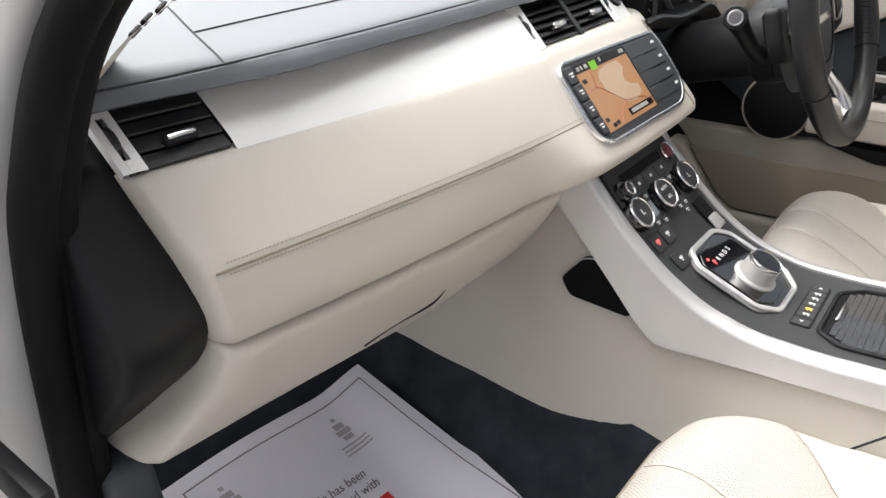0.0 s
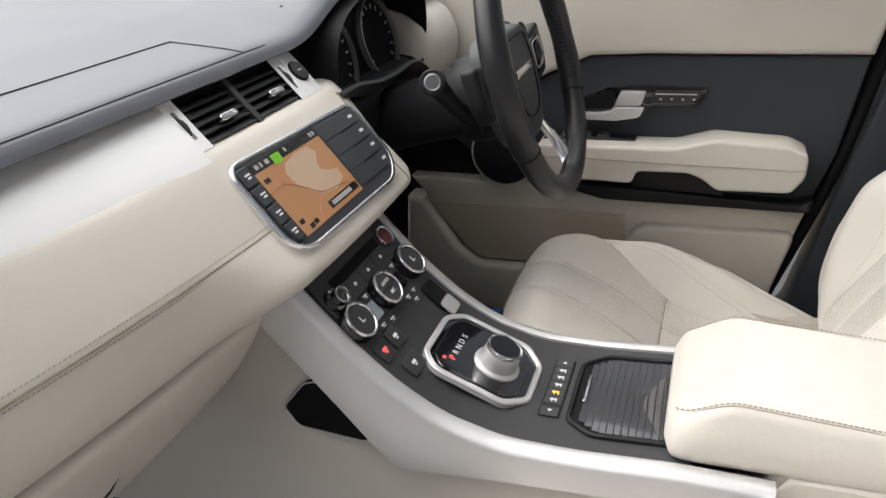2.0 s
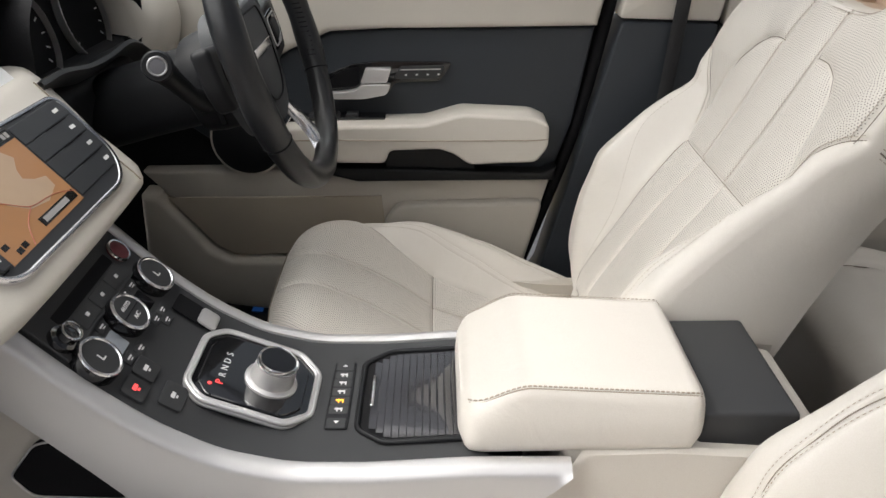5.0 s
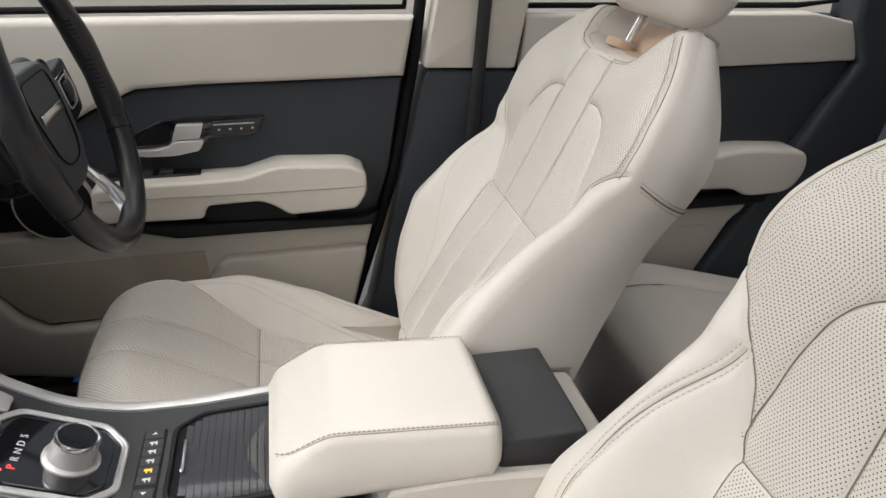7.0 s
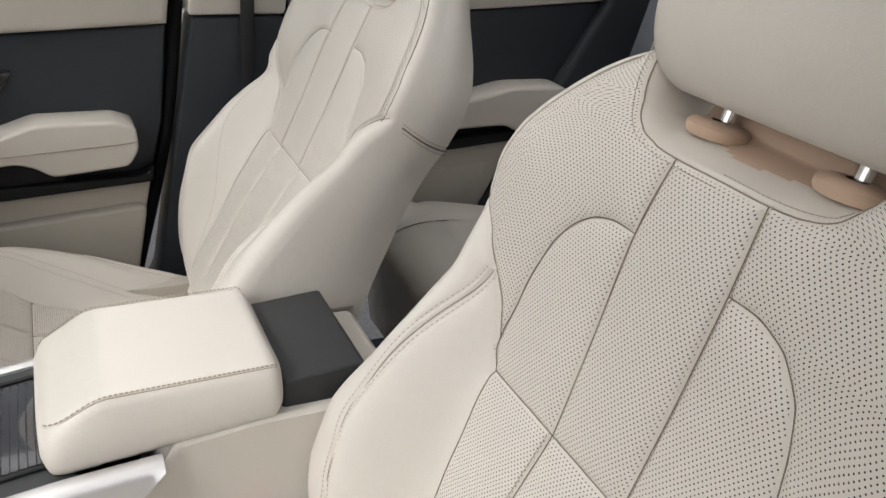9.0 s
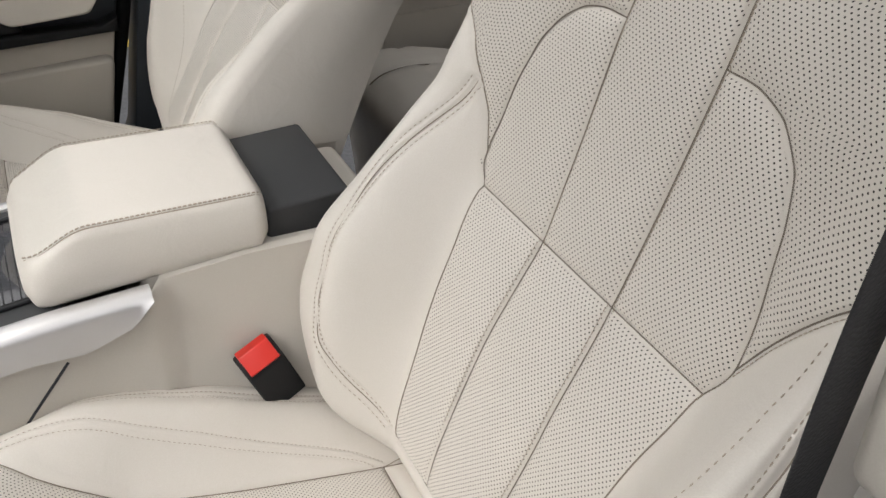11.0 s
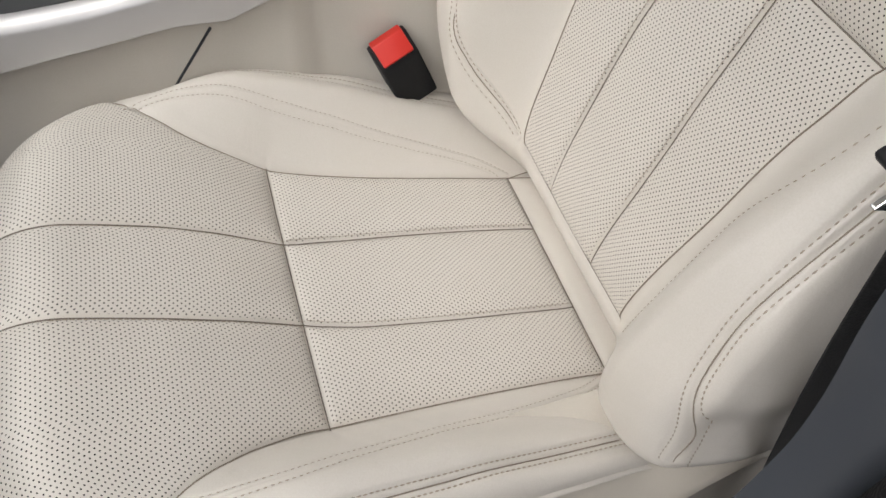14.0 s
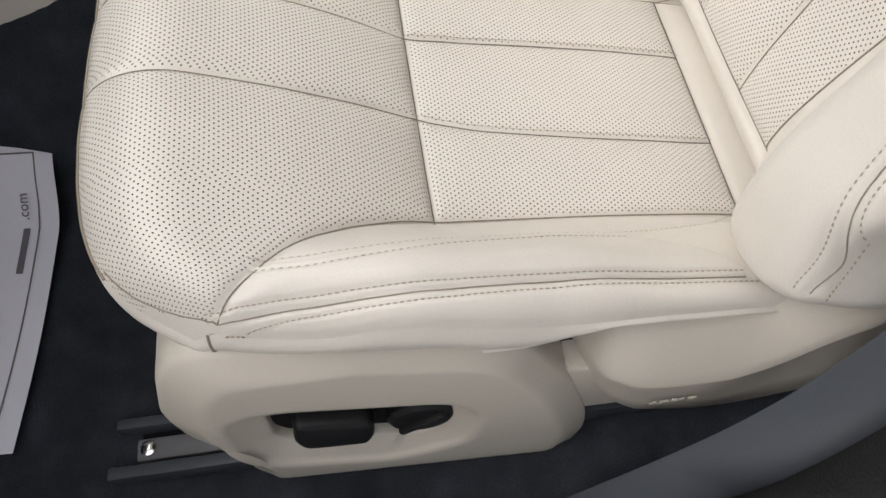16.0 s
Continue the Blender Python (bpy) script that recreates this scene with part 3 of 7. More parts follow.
    for t in np.linspace(0, 1, 6):
        row = []
        for j in range(0, 15):
            f = rows[-1][j]
            k = int(round((j / 14) * (nu - 1)))
            e = pts[-1, k]
            q = (e[0] * mirror + cx, e[1] + dy, e[2] + dz)
            row.append(tuple(q[i] * (1 - t) + f[i] * t + (0.006 * math.sin(math.pi * t) if i == 2 else 0) for i in range(3)))
        top.append(row)
    part("top_roll", loft(top), LEATHER, seat, "", 180)
    # cushion
    b = np.linspace(-0.37, 0.24, 300)
    s = np.linspace(-1, 1, 400)
    bb, ss = np.meshgrid(b, s, indexing="ij")
    uu = ss * cushion_width(bb)
    pts = cushion_point(uu, bb)
    a, side = np.abs(uu), np.where(uu > 0, 1, 0)
    edge = np.interp(bb, [p[1] for p in C_EDGE[::-1]], [p[0] for p in C_EDGE[::-1]], right=9)
    ids = np.where(a > edge, 5 + side, 0)
    iseam = np.interp(bb, [p[1] for p in I_SEAM[::-1]], [p[0] for p in I_SEAM[::-1]])
    ids = np.where((ids == 0) & (bb < 0.004), np.where(bb < -0.270, 4, np.where(a < iseam, 1, 2 + side)), ids)
    fseam = np.interp(bb, [p[1] for p in F_SEAM], [p[0] for p in F_SEAM])
    ids = np.where((ids == 0) & (a > fseam), 7 + side, ids)
    hem = np.interp(a, [p[0] for p in C_HEM], [p[1] for p in C_HEM])
    ids = np.where((a > 0.184) & (bb > hem) & (bb > 0.222), 9 + side, ids)
    names = ["thigh_panel", "seat_insert", "seat_side_insert", "seat_side_insert", "rear_strip", "seat_bolster", "seat_bolster", "thigh_side_panel", "thigh_side_panel", "front_border", "front_border"]
    mats = [PERF, PERF, PERF, PERF, LEATHER, LEATHER, LEATHER, PERF, PERF, LEATHER, LEATHER]
    split_panels(pts, np.stack([uu, bb], -1), ids, names, mats, seat, mirror, CUSHION_SEAMS, {}, 180)
    # the skirt that hangs from the rolled border, round both sides and the front
    border = np.concatenate([pts[::3, 0], pts[-1, 2:-2:3], pts[::-1, -1][::3]], 0)
    along = np.gradient(border[:, :2], axis=0)
    along = along / (np.linalg.norm(along, axis=1)[:, None] + 1e-9)
    out = np.stack([-along[:, 1], along[:, 0]], 1)
    rows = []
    for e, o in zip(border, out):
        foot = float(np.interp(e[1], [-0.36, -0.30, -0.19, -0.16, -0.13, -0.10, -0.06, -0.03, 0.0, 0.074, 0.148, 0.20], [0.42, 0.44, 0.466, 0.452, 0.437, 0.420, 0.394, 0.396, 0.408, 0.420, 0.418, 0.424]))
        foot = min(foot, e[2] - 0.006)
        row = []
        for t in np.linspace(0, 1, 9):
            d = 0.005 * math.sin(math.pi * min(t * 1.3, 1.0)) - 0.010 * t * t
            row.append(((e[0] + o[0] * d) * mirror + cx, e[1] + o[1] * d + dy, e[2] * (1 - t) + foot * t + dz))
        rows.append(row)
    part("cushion_skirt", loft(rows), LEATHER, seat, "", 180)
    m0 = len(pts[::3, 0])
    m1 = m0 + len(pts[-1, 2:-2:3])
    part("seam", tube([(r[0][0], r[0][1] + 0.0004, r[0][2] + 0.0002) for r in rows[m0 - 1:m1 + 1] if abs(r[0][0] - cx) < 0.186], 0.0013, 6), CREASE_SHADE, seat)
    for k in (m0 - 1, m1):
        part("seam", tube([(x, y, z) for x, y, z in rows[k]], 0.0011, 6), CREASE_SHADE, seat)
    part("skirt_hem", tube([r[-1] for r in rows], 0.0022, 6), LEATHER, seat, "", 180)
    # thread, and dark tubes that paint the shade in every seam's fold
    def fold(line, point, lift=0.0004, r=0.0007, mat=FOLD_SHADE):
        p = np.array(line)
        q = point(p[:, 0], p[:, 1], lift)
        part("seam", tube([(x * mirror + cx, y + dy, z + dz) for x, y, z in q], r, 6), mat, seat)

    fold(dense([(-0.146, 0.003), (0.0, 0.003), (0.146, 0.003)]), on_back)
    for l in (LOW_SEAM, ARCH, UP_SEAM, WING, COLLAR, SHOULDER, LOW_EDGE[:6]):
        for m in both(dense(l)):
            fold(m, on_back, mat=CREASE_SHADE if l in (COLLAR, LOW_EDGE[:6]) else FOLD_SHADE)
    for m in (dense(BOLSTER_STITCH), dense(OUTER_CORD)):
        fold(m, on_back, 0.0003, 0.0006, CREASE_SHADE)
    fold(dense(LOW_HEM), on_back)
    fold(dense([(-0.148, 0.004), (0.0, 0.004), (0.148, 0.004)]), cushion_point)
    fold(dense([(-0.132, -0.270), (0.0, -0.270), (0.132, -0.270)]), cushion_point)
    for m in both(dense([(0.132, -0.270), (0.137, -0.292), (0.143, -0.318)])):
        fold(m, cushion_point, 0.0003, 0.0006, CREASE_SHADE)
    # black tubes stand in for the shaded gap under the skirt's rear flap
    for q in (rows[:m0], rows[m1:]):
        part("flap_gap_shade", tube([(r[-1][0], r[-1][1], r[-1][2] - 0.001) for r in q if r[-1][1] - dy < -0.055], 0.0020, 6), RUBBER, seat)
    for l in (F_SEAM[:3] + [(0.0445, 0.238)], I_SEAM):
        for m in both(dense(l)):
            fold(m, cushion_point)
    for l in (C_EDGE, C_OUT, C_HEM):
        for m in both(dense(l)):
            fold(m, cushion_point, 0.0006, 0.0006, CREASE_SHADE)
    for m in (dense(BOLSTER_STITCH), dense(OUTER_CORD)):
        for off in (-0.0053, 0.0053):
            stitches(m, on_back, seat, mirror, offset=off, gap=0.0052, long=0.0022, r=0.0006, lift=0.0003)
    stitches(dense(OUTER_SEAM), on_back, seat, mirror, offset=-0.006, gap=0.0060, long=0.0024, r=0.0005, lift=0.0003)
    for m in both(dense(UP_SEAM)) + both(dense(WING)) + both(dense(LOW_SEAM[:4])):
        stitches(m, on_back, seat, mirror, offset=0.0035)
    for m in both(SHOULDER):
        stitches(m, on_back, seat, mirror, offset=0.005)
    for m in both(dense(COLLAR)):
        stitches(m, on_back, seat, mirror, offset=-0.005)
    for m in both(dense(C_OUT)):
        for off in (-0.0047, 0.0047):
            stitches(m, cushion_point, seat, mirror, offset=off, gap=0.0052, long=0.0024, lift=0.0004, r=0.0007)
    for m in both(dense(C_TOP)):
        for off in (-0.0040, 0.0040):
            stitches(m, cushion_point, seat, mirror, offset=off, gap=0.0052, long=0.0020, r=0.0005, lift=0.0004)
    for m in both(dense(F_SEAM[:3])) + both(dense(I_SEAM)):
        stitches(m, cushion_point, seat, mirror, offset=0.0035, r=0.0004)
    # headrest on two chrome posts
    rows = []
    for t in np.linspace(-1, 1, 33):
        t = math.sin(t * math.pi / 2)
        zz = 0.404 + raised + 0.094 * t
        k = (1 - abs(t) ** 3.0) ** (1 / 2.2) if abs(t) < 1 else 0.0
        row = []
        for q in np.linspace(0, 2 * math.pi, 48, endpoint=False):
            ex = 2 / 3.0
            xx = np.sign(math.cos(q)) * abs(math.cos(q)) ** ex * (0.142 * (0.62 + 0.38 * k) * (1.0 if k else 0.0) + 0.0001)
            ww = np.sign(math.sin(q)) * abs(math.sin(q)) ** ex * (0.054 * k + 0.0001)
            row.append(in_back(xx, zz, ww - 0.002 + 0.010 * t - 0.10 * xx * xx / 0.142))
        rows.append(row)
    head = part("headrest", loft(rows, closed=True, caps=True), LEATHER, seat, "plain ivory leather headrest", 180)
    for sg in (-1, 1):
        part("headrest_post", tube([in_back(sg * 0.062, 0.24, -0.045), in_back(sg * 0.062, 0.29, -0.045), in_back(sg * 0.062, 0.35 + raised, -0.040)], 0.0068, 16), CHROME, seat, "chrome post")
        mid = Vector(in_back(sg * 0.062, 0.294, -0.038))
        axis = (Vector(in_back(sg * 0.062, 0.40, -0.033)) - Vector(in_back(sg * 0.062, 0.30, -0.045))).to_track_quat("Z", "Y").to_matrix().to_4x4()
        part("post_collar", lathe([(0.0, -0.008), (0.023, -0.008), (0.0255, -0.004), (0.0255, 0.001), (0.022, 0.0045), (0.013, 0.006), (0.008, 0.006)], 36, Matrix.Translation(mid) @ axis), TAN, seat, "round tan plastic post collar")
    return seat


def seat_base(seat, cx, dy, dz, sg):
    """Side shield with its switches, hinge cover, and the rails on the floor. sg: the outer side."""
    def X(d):
        return cx + sg * d
    outline = rounded([(0.140, 0.442), (0.184, 0.444), (0.206, 0.410), (0.224, 0.345), (0.220, 0.285), (0.198, 0.240), (0.190, 0.150), (-0.134, 0.100), (-0.142, 0.150), (-0.134, 0.205), (-0.106, 0.300), (-0.061, 0.386), (-0.030, 0.412), (0.073, 0.442)], 0.014)
    outline = [(a + dy, b + dz) for a, b in outline]
    hole = rounded([(0.178, 0.338), (0.141, 0.356), (-0.002, 0.320), (-0.027, 0.272), (-0.013, 0.204), (0.053, 0.182), (0.160, 0.216), (0.180, 0.257)], 0.022)
    hole = [(a + dy, b + dz) for a, b in hole]
    well = rounded([(0.148, 0.330), (-0.004, 0.294), (-0.003, 0.262), (0.013, 0.226), (0.031, 0.217), (0.053, 0.232), (0.137, 0.250), (0.150, 0.270)], 0.010)
    well = [(a + dy, b + dz) for a, b in well]
    n = 96
    def ring(poly):
        p = np.array(poly + [poly[0]])
        s = np.r_[0, np.cumsum(np.linalg.norm(np.diff(p, axis=0), axis=1))]
        q = np.linspace(0, s[-1], n, endpoint=False)
        r = np.stack([np.interp(q, s, p[:, 0]), np.interp(q, s, p[:, 1])], 1)
        cy, cz = r.mean(0)
        k = np.argmin(np.abs(np.arctan2(r[:, 1] - cz, r[:, 0] - cy)))
        r = np.roll(r, -k, 0)
        return r
    def turned(p):
        """The ring with the outline's own sense of turning."""
        sense = (np.roll(p[:, 0], -1) * p[:, 1] - p[:, 0] * np.roll(p[:, 1], -1)).sum()
        return p if sense > 0 else np.roll(p[::-1], 1, 0)
    o, h, w = turned(ring(outline)), turned(ring(hole)), turned(ring(well))
    oc, hc, wc = o.mean(0), h.mean(0), w.mean(0)
    rows = []
    for grow, d in ((1.0, 0.19), (1.0, 0.226), (0.993, 0.233), (0.975, 0.237), (0.86, 0.247), (0.84, 0.250), (0.80, 0.2505)):
        rows.append([(X(d), *(oc + (p - oc) * grow)) for p in o])
    for grow, d in ((1.10, 0.251), (1.02, 0.2505), (0.99, 0.248), (0.95, 0.244)):
        rows.append([(X(d), *(hc + (p - hc) * grow)) for p in h])
    for grow, d in ((1.03, 0.240), (1.0, 0.238), (1.0, 0.228)):
        rows.append([(X(d), *(wc + (p - wc) * grow)) for p in w])
    part("side_shield", loft(rows, closed=True), BEIGE_HARD, seat, "beige moulded plastic seat shield", 60)
    part("switch_recess", slab([tuple(wc + (p - wc) * 1.0) for p in w], X(0.222), X(0.230), "x", 0.0), RUBBER, seat, "black switch recess")
    part("adjuster_switch", slab(rounded([(0.127 + dy, 0.318 + dz), (0.066 + dy, 0.302 + dz), (0.064 + dy, 0.270 + dz), (0.072 + dy, 0.246 + dz), (0.127 + dy, 0.254 + dz), (0.133 + dy, 0.276 + dz)], 0.009), X(0.230), X(0.252), "x", 0.006, 3), BLACK, seat, "black seat adjuster paddle")
    knob = lathe([(0.0, 0.0), (0.030, 0.0), (0.030, 0.010), (0.026, 0.014), (0.0, 0.015)], 28, Matrix.Translation((X(0.228), 0.024 + dy, 0.262 + dz)) @ Matrix.Rotation(radians(90 * sg), 4, "Y"))
    part("recline_switch", join(knob, box(-0.004, 0.004, -0.026, 0.026, 0.012, 0.020, 0.003, 2, Matrix.Translation((X(0.228), 0.024 + dy, 0.262 + dz)) @ Matrix.Rotation(radians(90 * sg), 4, "Y") @ Matrix.Rotation(radians(40), 4, "Z"))), BLACK, seat, "black recline switch")
    # hinge cover: a shell with a broad upper face, a soft edge and a face turned under
    st = np.array([(-0.108, 0.345, 0.335, 0.325, 0.200), (-0.113, 0.372, 0.340, 0.300, 0.232), (-0.125, 0.394, 0.337, 0.270, 0.252), (-0.15, 0.398, 0.328, 0.226, 0.262), (-0.18, 0.396, 0.325, 0.192, 0.264), (-0.23, 0.396, 0.322, 0.172, 0.264), (-0.26, 0.398, 0.342, 0.166, 0.264), (-0.29, 0.404, 0.380, 0.166, 0.264), (-0.32, 0.418, 0.405, 0.170, 0.264), (-0.45, 0.470, 0.450, 0.20, 0.262)])
    rows = []
    for y in np.concatenate([np.linspace(-0.108, -0.13, 10), np.linspace(-0.14, -0.45, 40)]):
        tp, cr, bt, d = [curve_of(st[::-1, 0], st[::-1, k], np.array([y]), 0.004)[0] for k in (1, 2, 3, 4)]
        row = []
        for dd, z in ((0.165 - d, tp - 0.04), (0.17 - d, tp + 0.020), (0.205 - d, tp + 0.014), (-0.030, tp - 0.002), (-0.012, tp * 0.45 + cr * 0.55 + 0.008), (-0.004, cr + 0.014), (0.0, cr + 0.003), (-0.001, cr - 0.006), (-0.006, cr - 0.016), (-0.014, cr * 0.4 + bt * 0.6), (-0.024, bt + 0.006), (-0.034, bt), (0.17 - d, bt)):
            row.append((X(min(d + dd, d)), y + dy, z + dz))
        rows.append(row)
    cover = part("hinge_cover", loft(rows, caps=True), BEIGE_HARD, seat, "beige hinge cover embossed with a word", 60)
    m = Matrix.Translation((X(0.2560), -0.198 + dy, 0.262 + dz)) @ Matrix(((0, 0, sg, 0), (sg, 0, 0, 0), (0, 1, 0, 0), (0, 0, 0, 1))) @ Matrix.Rotation(radians(8), 4, "X")
    part("embossed_word", letters("AIRBAG", 0.0125, m, 0.0006), BEIGE_HARD, cover)
    part("hinge_bracket", slab(rounded([(-0.10 + dy, 0.31 + dz), (-0.19 + dy, 0.30 + dz), (-0.19 + dy, 0.195 + dz), (-0.12 + dy, 0.20 + dz)], 0.008), X(0.18), X(0.232), "x", 0.004), BEIGE_HARD, seat, "beige bracket under the hinge cover")
    for d in (-0.185, 0.185):
        part("rail", box(cx + d - 0.03, cx + d + 0.03, -0.32 + dy, 0.340 + dy, 0.096, 0.106, 0.002), BLACK, seat, "black steel seat rail")
        part("rail_cheek", box(cx + d - 0.032, cx + d - 0.018, -0.32 + dy, 0.349 + dy, 0.098, 0.130, 0.003), GREY, seat)
        part("rail_cheek", box(cx + d + 0.020, cx + d + 0.032, -0.32 + dy, 0.343 + dy, 0.098, 0.130, 0.003), GREY, seat)
        part("rail_slide", box(cx + d - 0.012, cx + d + 0.012, -0.30 + dy, 0.325 + dy, 0.106, 0.116, 0.003), material("dull_steel", (0.16, 0.16, 0.17), 0.45, vary=0.1) if "dull_steel" not in bpy.data.materials else bpy.data.materials["dull_steel"], seat, "bare steel slide")
        part("rail_bolt", lathe([(0.0, 0), (0.008, 0), (0.008, 0.004), (0.004, 0.006), (0.0, 0.006)], 16, Matrix.Translation((cx + d, 0.312 + dy, 0.116))), CHROME, seat)
        part("rail_leg", box(cx + d - 0.02, cx + d + 0.02, -0.28 + dy, 0.16 + dy, 0.124, 0.33 + dz, 0.004), BLACK, seat)


passenger_seat = front_seat("front_seat", "ivory perforated leather front seat with beige plastic base", -0.36, 0.0, 0.0, 1)
seat_base(passenger_seat, -0.36, 0.0, 0.0, -1)
driver_seat = front_seat("front_seat", "ivory perforated leather front seat beside the centre armrest", 0.360, 0.058, 0.000, -1, 240, 260, 10.5, (-0.021, 0.009), 0.030, 1.0)
seat_base(driver_seat, 0.360, 0.058, 0.000, 1)


# ---- the car's shell: floor, doors, pillars, roof, street ----
def floor_z(x, y):
    """Carpet height: flat by the seats, rising to the toe board, and up the sides of the tunnel."""
    z = np.interp(y, [-1.3, 0.30, 0.55, 0.78, 1.0, 1.15], [0.10, 0.10, 0.18, 0.29, 0.48, 0.75])
    a = abs(x)
    return max(z, float(np.interp(a, [0.0, 0.13, 0.15, 0.235, 0.30], [0.40, 0.40, 0.345, 0.13, 0.05])))


rows = []
for y in np.linspace(-1.25, 1.12, 120):
    rows.append([(x, y, floor_z(x, y) + 0.004 * noise.noise((x * 9, y * 9, 0))) for x in np.linspace(-0.70, 0.70, 90)])
single("floor", loft(rows), CARPET, "black carpet with scuffed pile on the car floor", "carpet", kind="structure", smooth=180)


def door_panel(name, poly, x0, x1, mat, parent, label="", r=0.006, seg=3):
    return part(name, slab(poly, x0, x1, "x", r, seg), mat, parent, label)


driver_door = thing("driver_door", "closed front door trimmed in beige and slate leather", "car door", (0.72, 0.1, 0.2))
door_panel("door_shell", [(0.80, 0.20), (-0.10, 0.20), (-0.14, 0.36), (-0.205, 0.62), (-0.228, 0.84), (-0.222, 0.94), (0.10, 0.918), (0.46, 0.89), (0.80, 0.86)], 0.752, 0.80, BLACK, driver_door, r=0.0)
door_panel("upper_trim", [(0.80, 0.70), (0.80, 0.862), (0.463, 0.898), (0.109, 0.925), (-0.216, 0.947), (-0.204, 0.840), (0.025, 0.819), (0.163, 0.807), (0.264, 0.794), (0.335, 0.756), (0.42, 0.70), (0.52, 0.66)], 0.706, 0.755, BEIGE, driver_door, "padded beige upper door trim", 0.012, 4)
door_panel("middle_trim", [(0.60, 0.64), (0.52, 0.657), (0.42, 0.697), (0.335, 0.753), (0.264, 0.791), (0.163, 0.804), (0.025, 0.816), (-0.203, 0.837), (-0.190, 0.66), (-0.165, 0.553), (0.20, 0.521), (0.30, 0.545), (0.40, 0.52)], 0.722, 0.757, DARK, driver_door, "slate leather door insert", 0.006)
door_panel("ledge", [(0.30, 0.556), (0.24, 0.548), (-0.14, 0.566), (-0.168, 0.580), (-0.166, 0.553), (0.205, 0.521), (0.30, 0.537)], 0.690, 0.730, BLACK, driver_door, "black pull ledge", 0.005)
arm = rounded([(0.34, 0.630), (0.246, 0.640), (0.183, 0.646), (0.085, 0.656), (0.052, 0.669), (0.023, 0.680), (-0.104, 0.684), (-0.137, 0.672), (-0.140, 0.630), (-0.122, 0.600), (0.001, 0.586), (0.029, 0.604), (0.056, 0.612), (0.147, 0.602), (0.153, 0.577), (0.34, 0.564)], 0.010)
rest = door_panel("armrest", arm, 0.652, 0.728, BEIGE, driver_door, "stitched beige armrest", 0.012, 4)
part("armrest_seam", tube([(0.6515, 0.33, 0.608), (0.6515, 0.244, 0.616), (0.6515, 0.078, 0.627), (0.6515, -0.03, 0.636), (0.6515, -0.115, 0.643), (0.653, -0.137, 0.646)], 0.0012, 6), STITCH, rest)
door_panel("pull_pocket", rounded([(0.150, 0.612), (0.05, 0.620), (0.02, 0.612), (-0.02, 0.560), (0.156, 0.550)], 0.01), 0.700, 0.735, BLACK, driver_door, "black pull cup", 0.004)
door_panel("lower_trim", [(0.62, 0.50), (0.40, 0.519), (0.30, 0.533), (0.205, 0.518), (-0.164, 0.549), (-0.130, 0.36), (-0.12, 0.33), (0.30, 0.352), (0.45, 0.338), (0.485, 0.356), (0.574, 0.455)], 0.712, 0.756, BEIGE_HARD, driver_door, "beige hard lower trim", 0.008)
door_panel("map_pocket", [(0.62, 0.46), (0.585, 0.46), (0.495, 0.352), (0.455, 0.330), (0.30, 0.344), (-0.10, 0.325), (-0.095, 0.24), (0.40, 0.22), (0.62, 0.24)], 0.688, 0.756, BEIGE_HARD, driver_door, "beige map pocket", 0.012, 3)
# the pocket's inner shade is put into this browner beige
door_panel("pocket_recess", [(0.575, 0.452), (0.16, 0.487), (0.15, 0.428), (0.12, 0.345), (0.30, 0.350), (0.45, 0.336), (0.487, 0.357)], 0.7085, 0.716, material("beige_painted_shade", (0.40, 0.35, 0.28), 0.7, bump=0.2), driver_door, r=0.002)
door_panel("speaker_box", rounded([(0.156, 0.428), (0.128, 0.478), (-0.154, 0.507), (-0.128, 0.349), (0.11, 0.33)], 0.02), 0.690, 0.72, BEIGE_HARD, driver_door, "beige raised lower panel", 0.008)
part("woofer", lathe([(0.0, 0.0), (0.066, 0.0), (0.066, 0.012), (0.060, 0.016), (0.0, 0.018)], 40, pose(0.712, 0.413, 0.585, 0, -90, 0)), BLACK, driver_door, "round black speaker grille")
part("woofer_ring", lathe([(0.066, 0.002), (0.070, 0.004), (0.069, 0.012), (0.065, 0.013)], 40, pose(0.712, 0.413, 0.585, 0, -90, 0)), BEIGE_HARD, driver_door)
tw = pose(0.708, 0.415, 0.79, 0, -90, 0)
part("tweeter", lathe([(0.0, 0.0), (0.040, 0.0), (0.040, 0.004), (0.0, 0.007)], 36, tw), BLACK, driver_door, "round black tweeter grille")
part("tweeter_ring", lathe([(0.040, 0.0), (0.047, 0.001), (0.045, 0.007), (0.040, 0.007)], 36, tw), CHROME, driver_door, "bright ring")
cup = rounded([(0.289, 0.685), (0.267, 0.717), (0.227, 0.738), (0.178, 0.747), (0.049, 0.756), (0.045, 0.752), (0.064, 0.720), (0.145, 0.711), (0.161, 0.684), (0.261, 0.671)], 0.009)
handle = door_panel("handle_surround", cup, 0.716, 0.73, PIANO, driver_door, "gloss black handle surround", 0.003)
door_panel("handle_cup", rounded([(0.278, 0.690), (0.250, 0.722), (0.212, 0.736), (0.208, 0.708), (0.215, 0.698)], 0.01), 0.7145, 0.72, RUBBER, handle, "", 0.001)
lever = door_panel("lever", rounded([(0.199, 0.736), (0.153, 0.740), (0.159, 0.7135), (0.207, 0.7085)], 0.004), 0.700, 0.714, SILVER, handle, "satin silver door lever", 0.003)
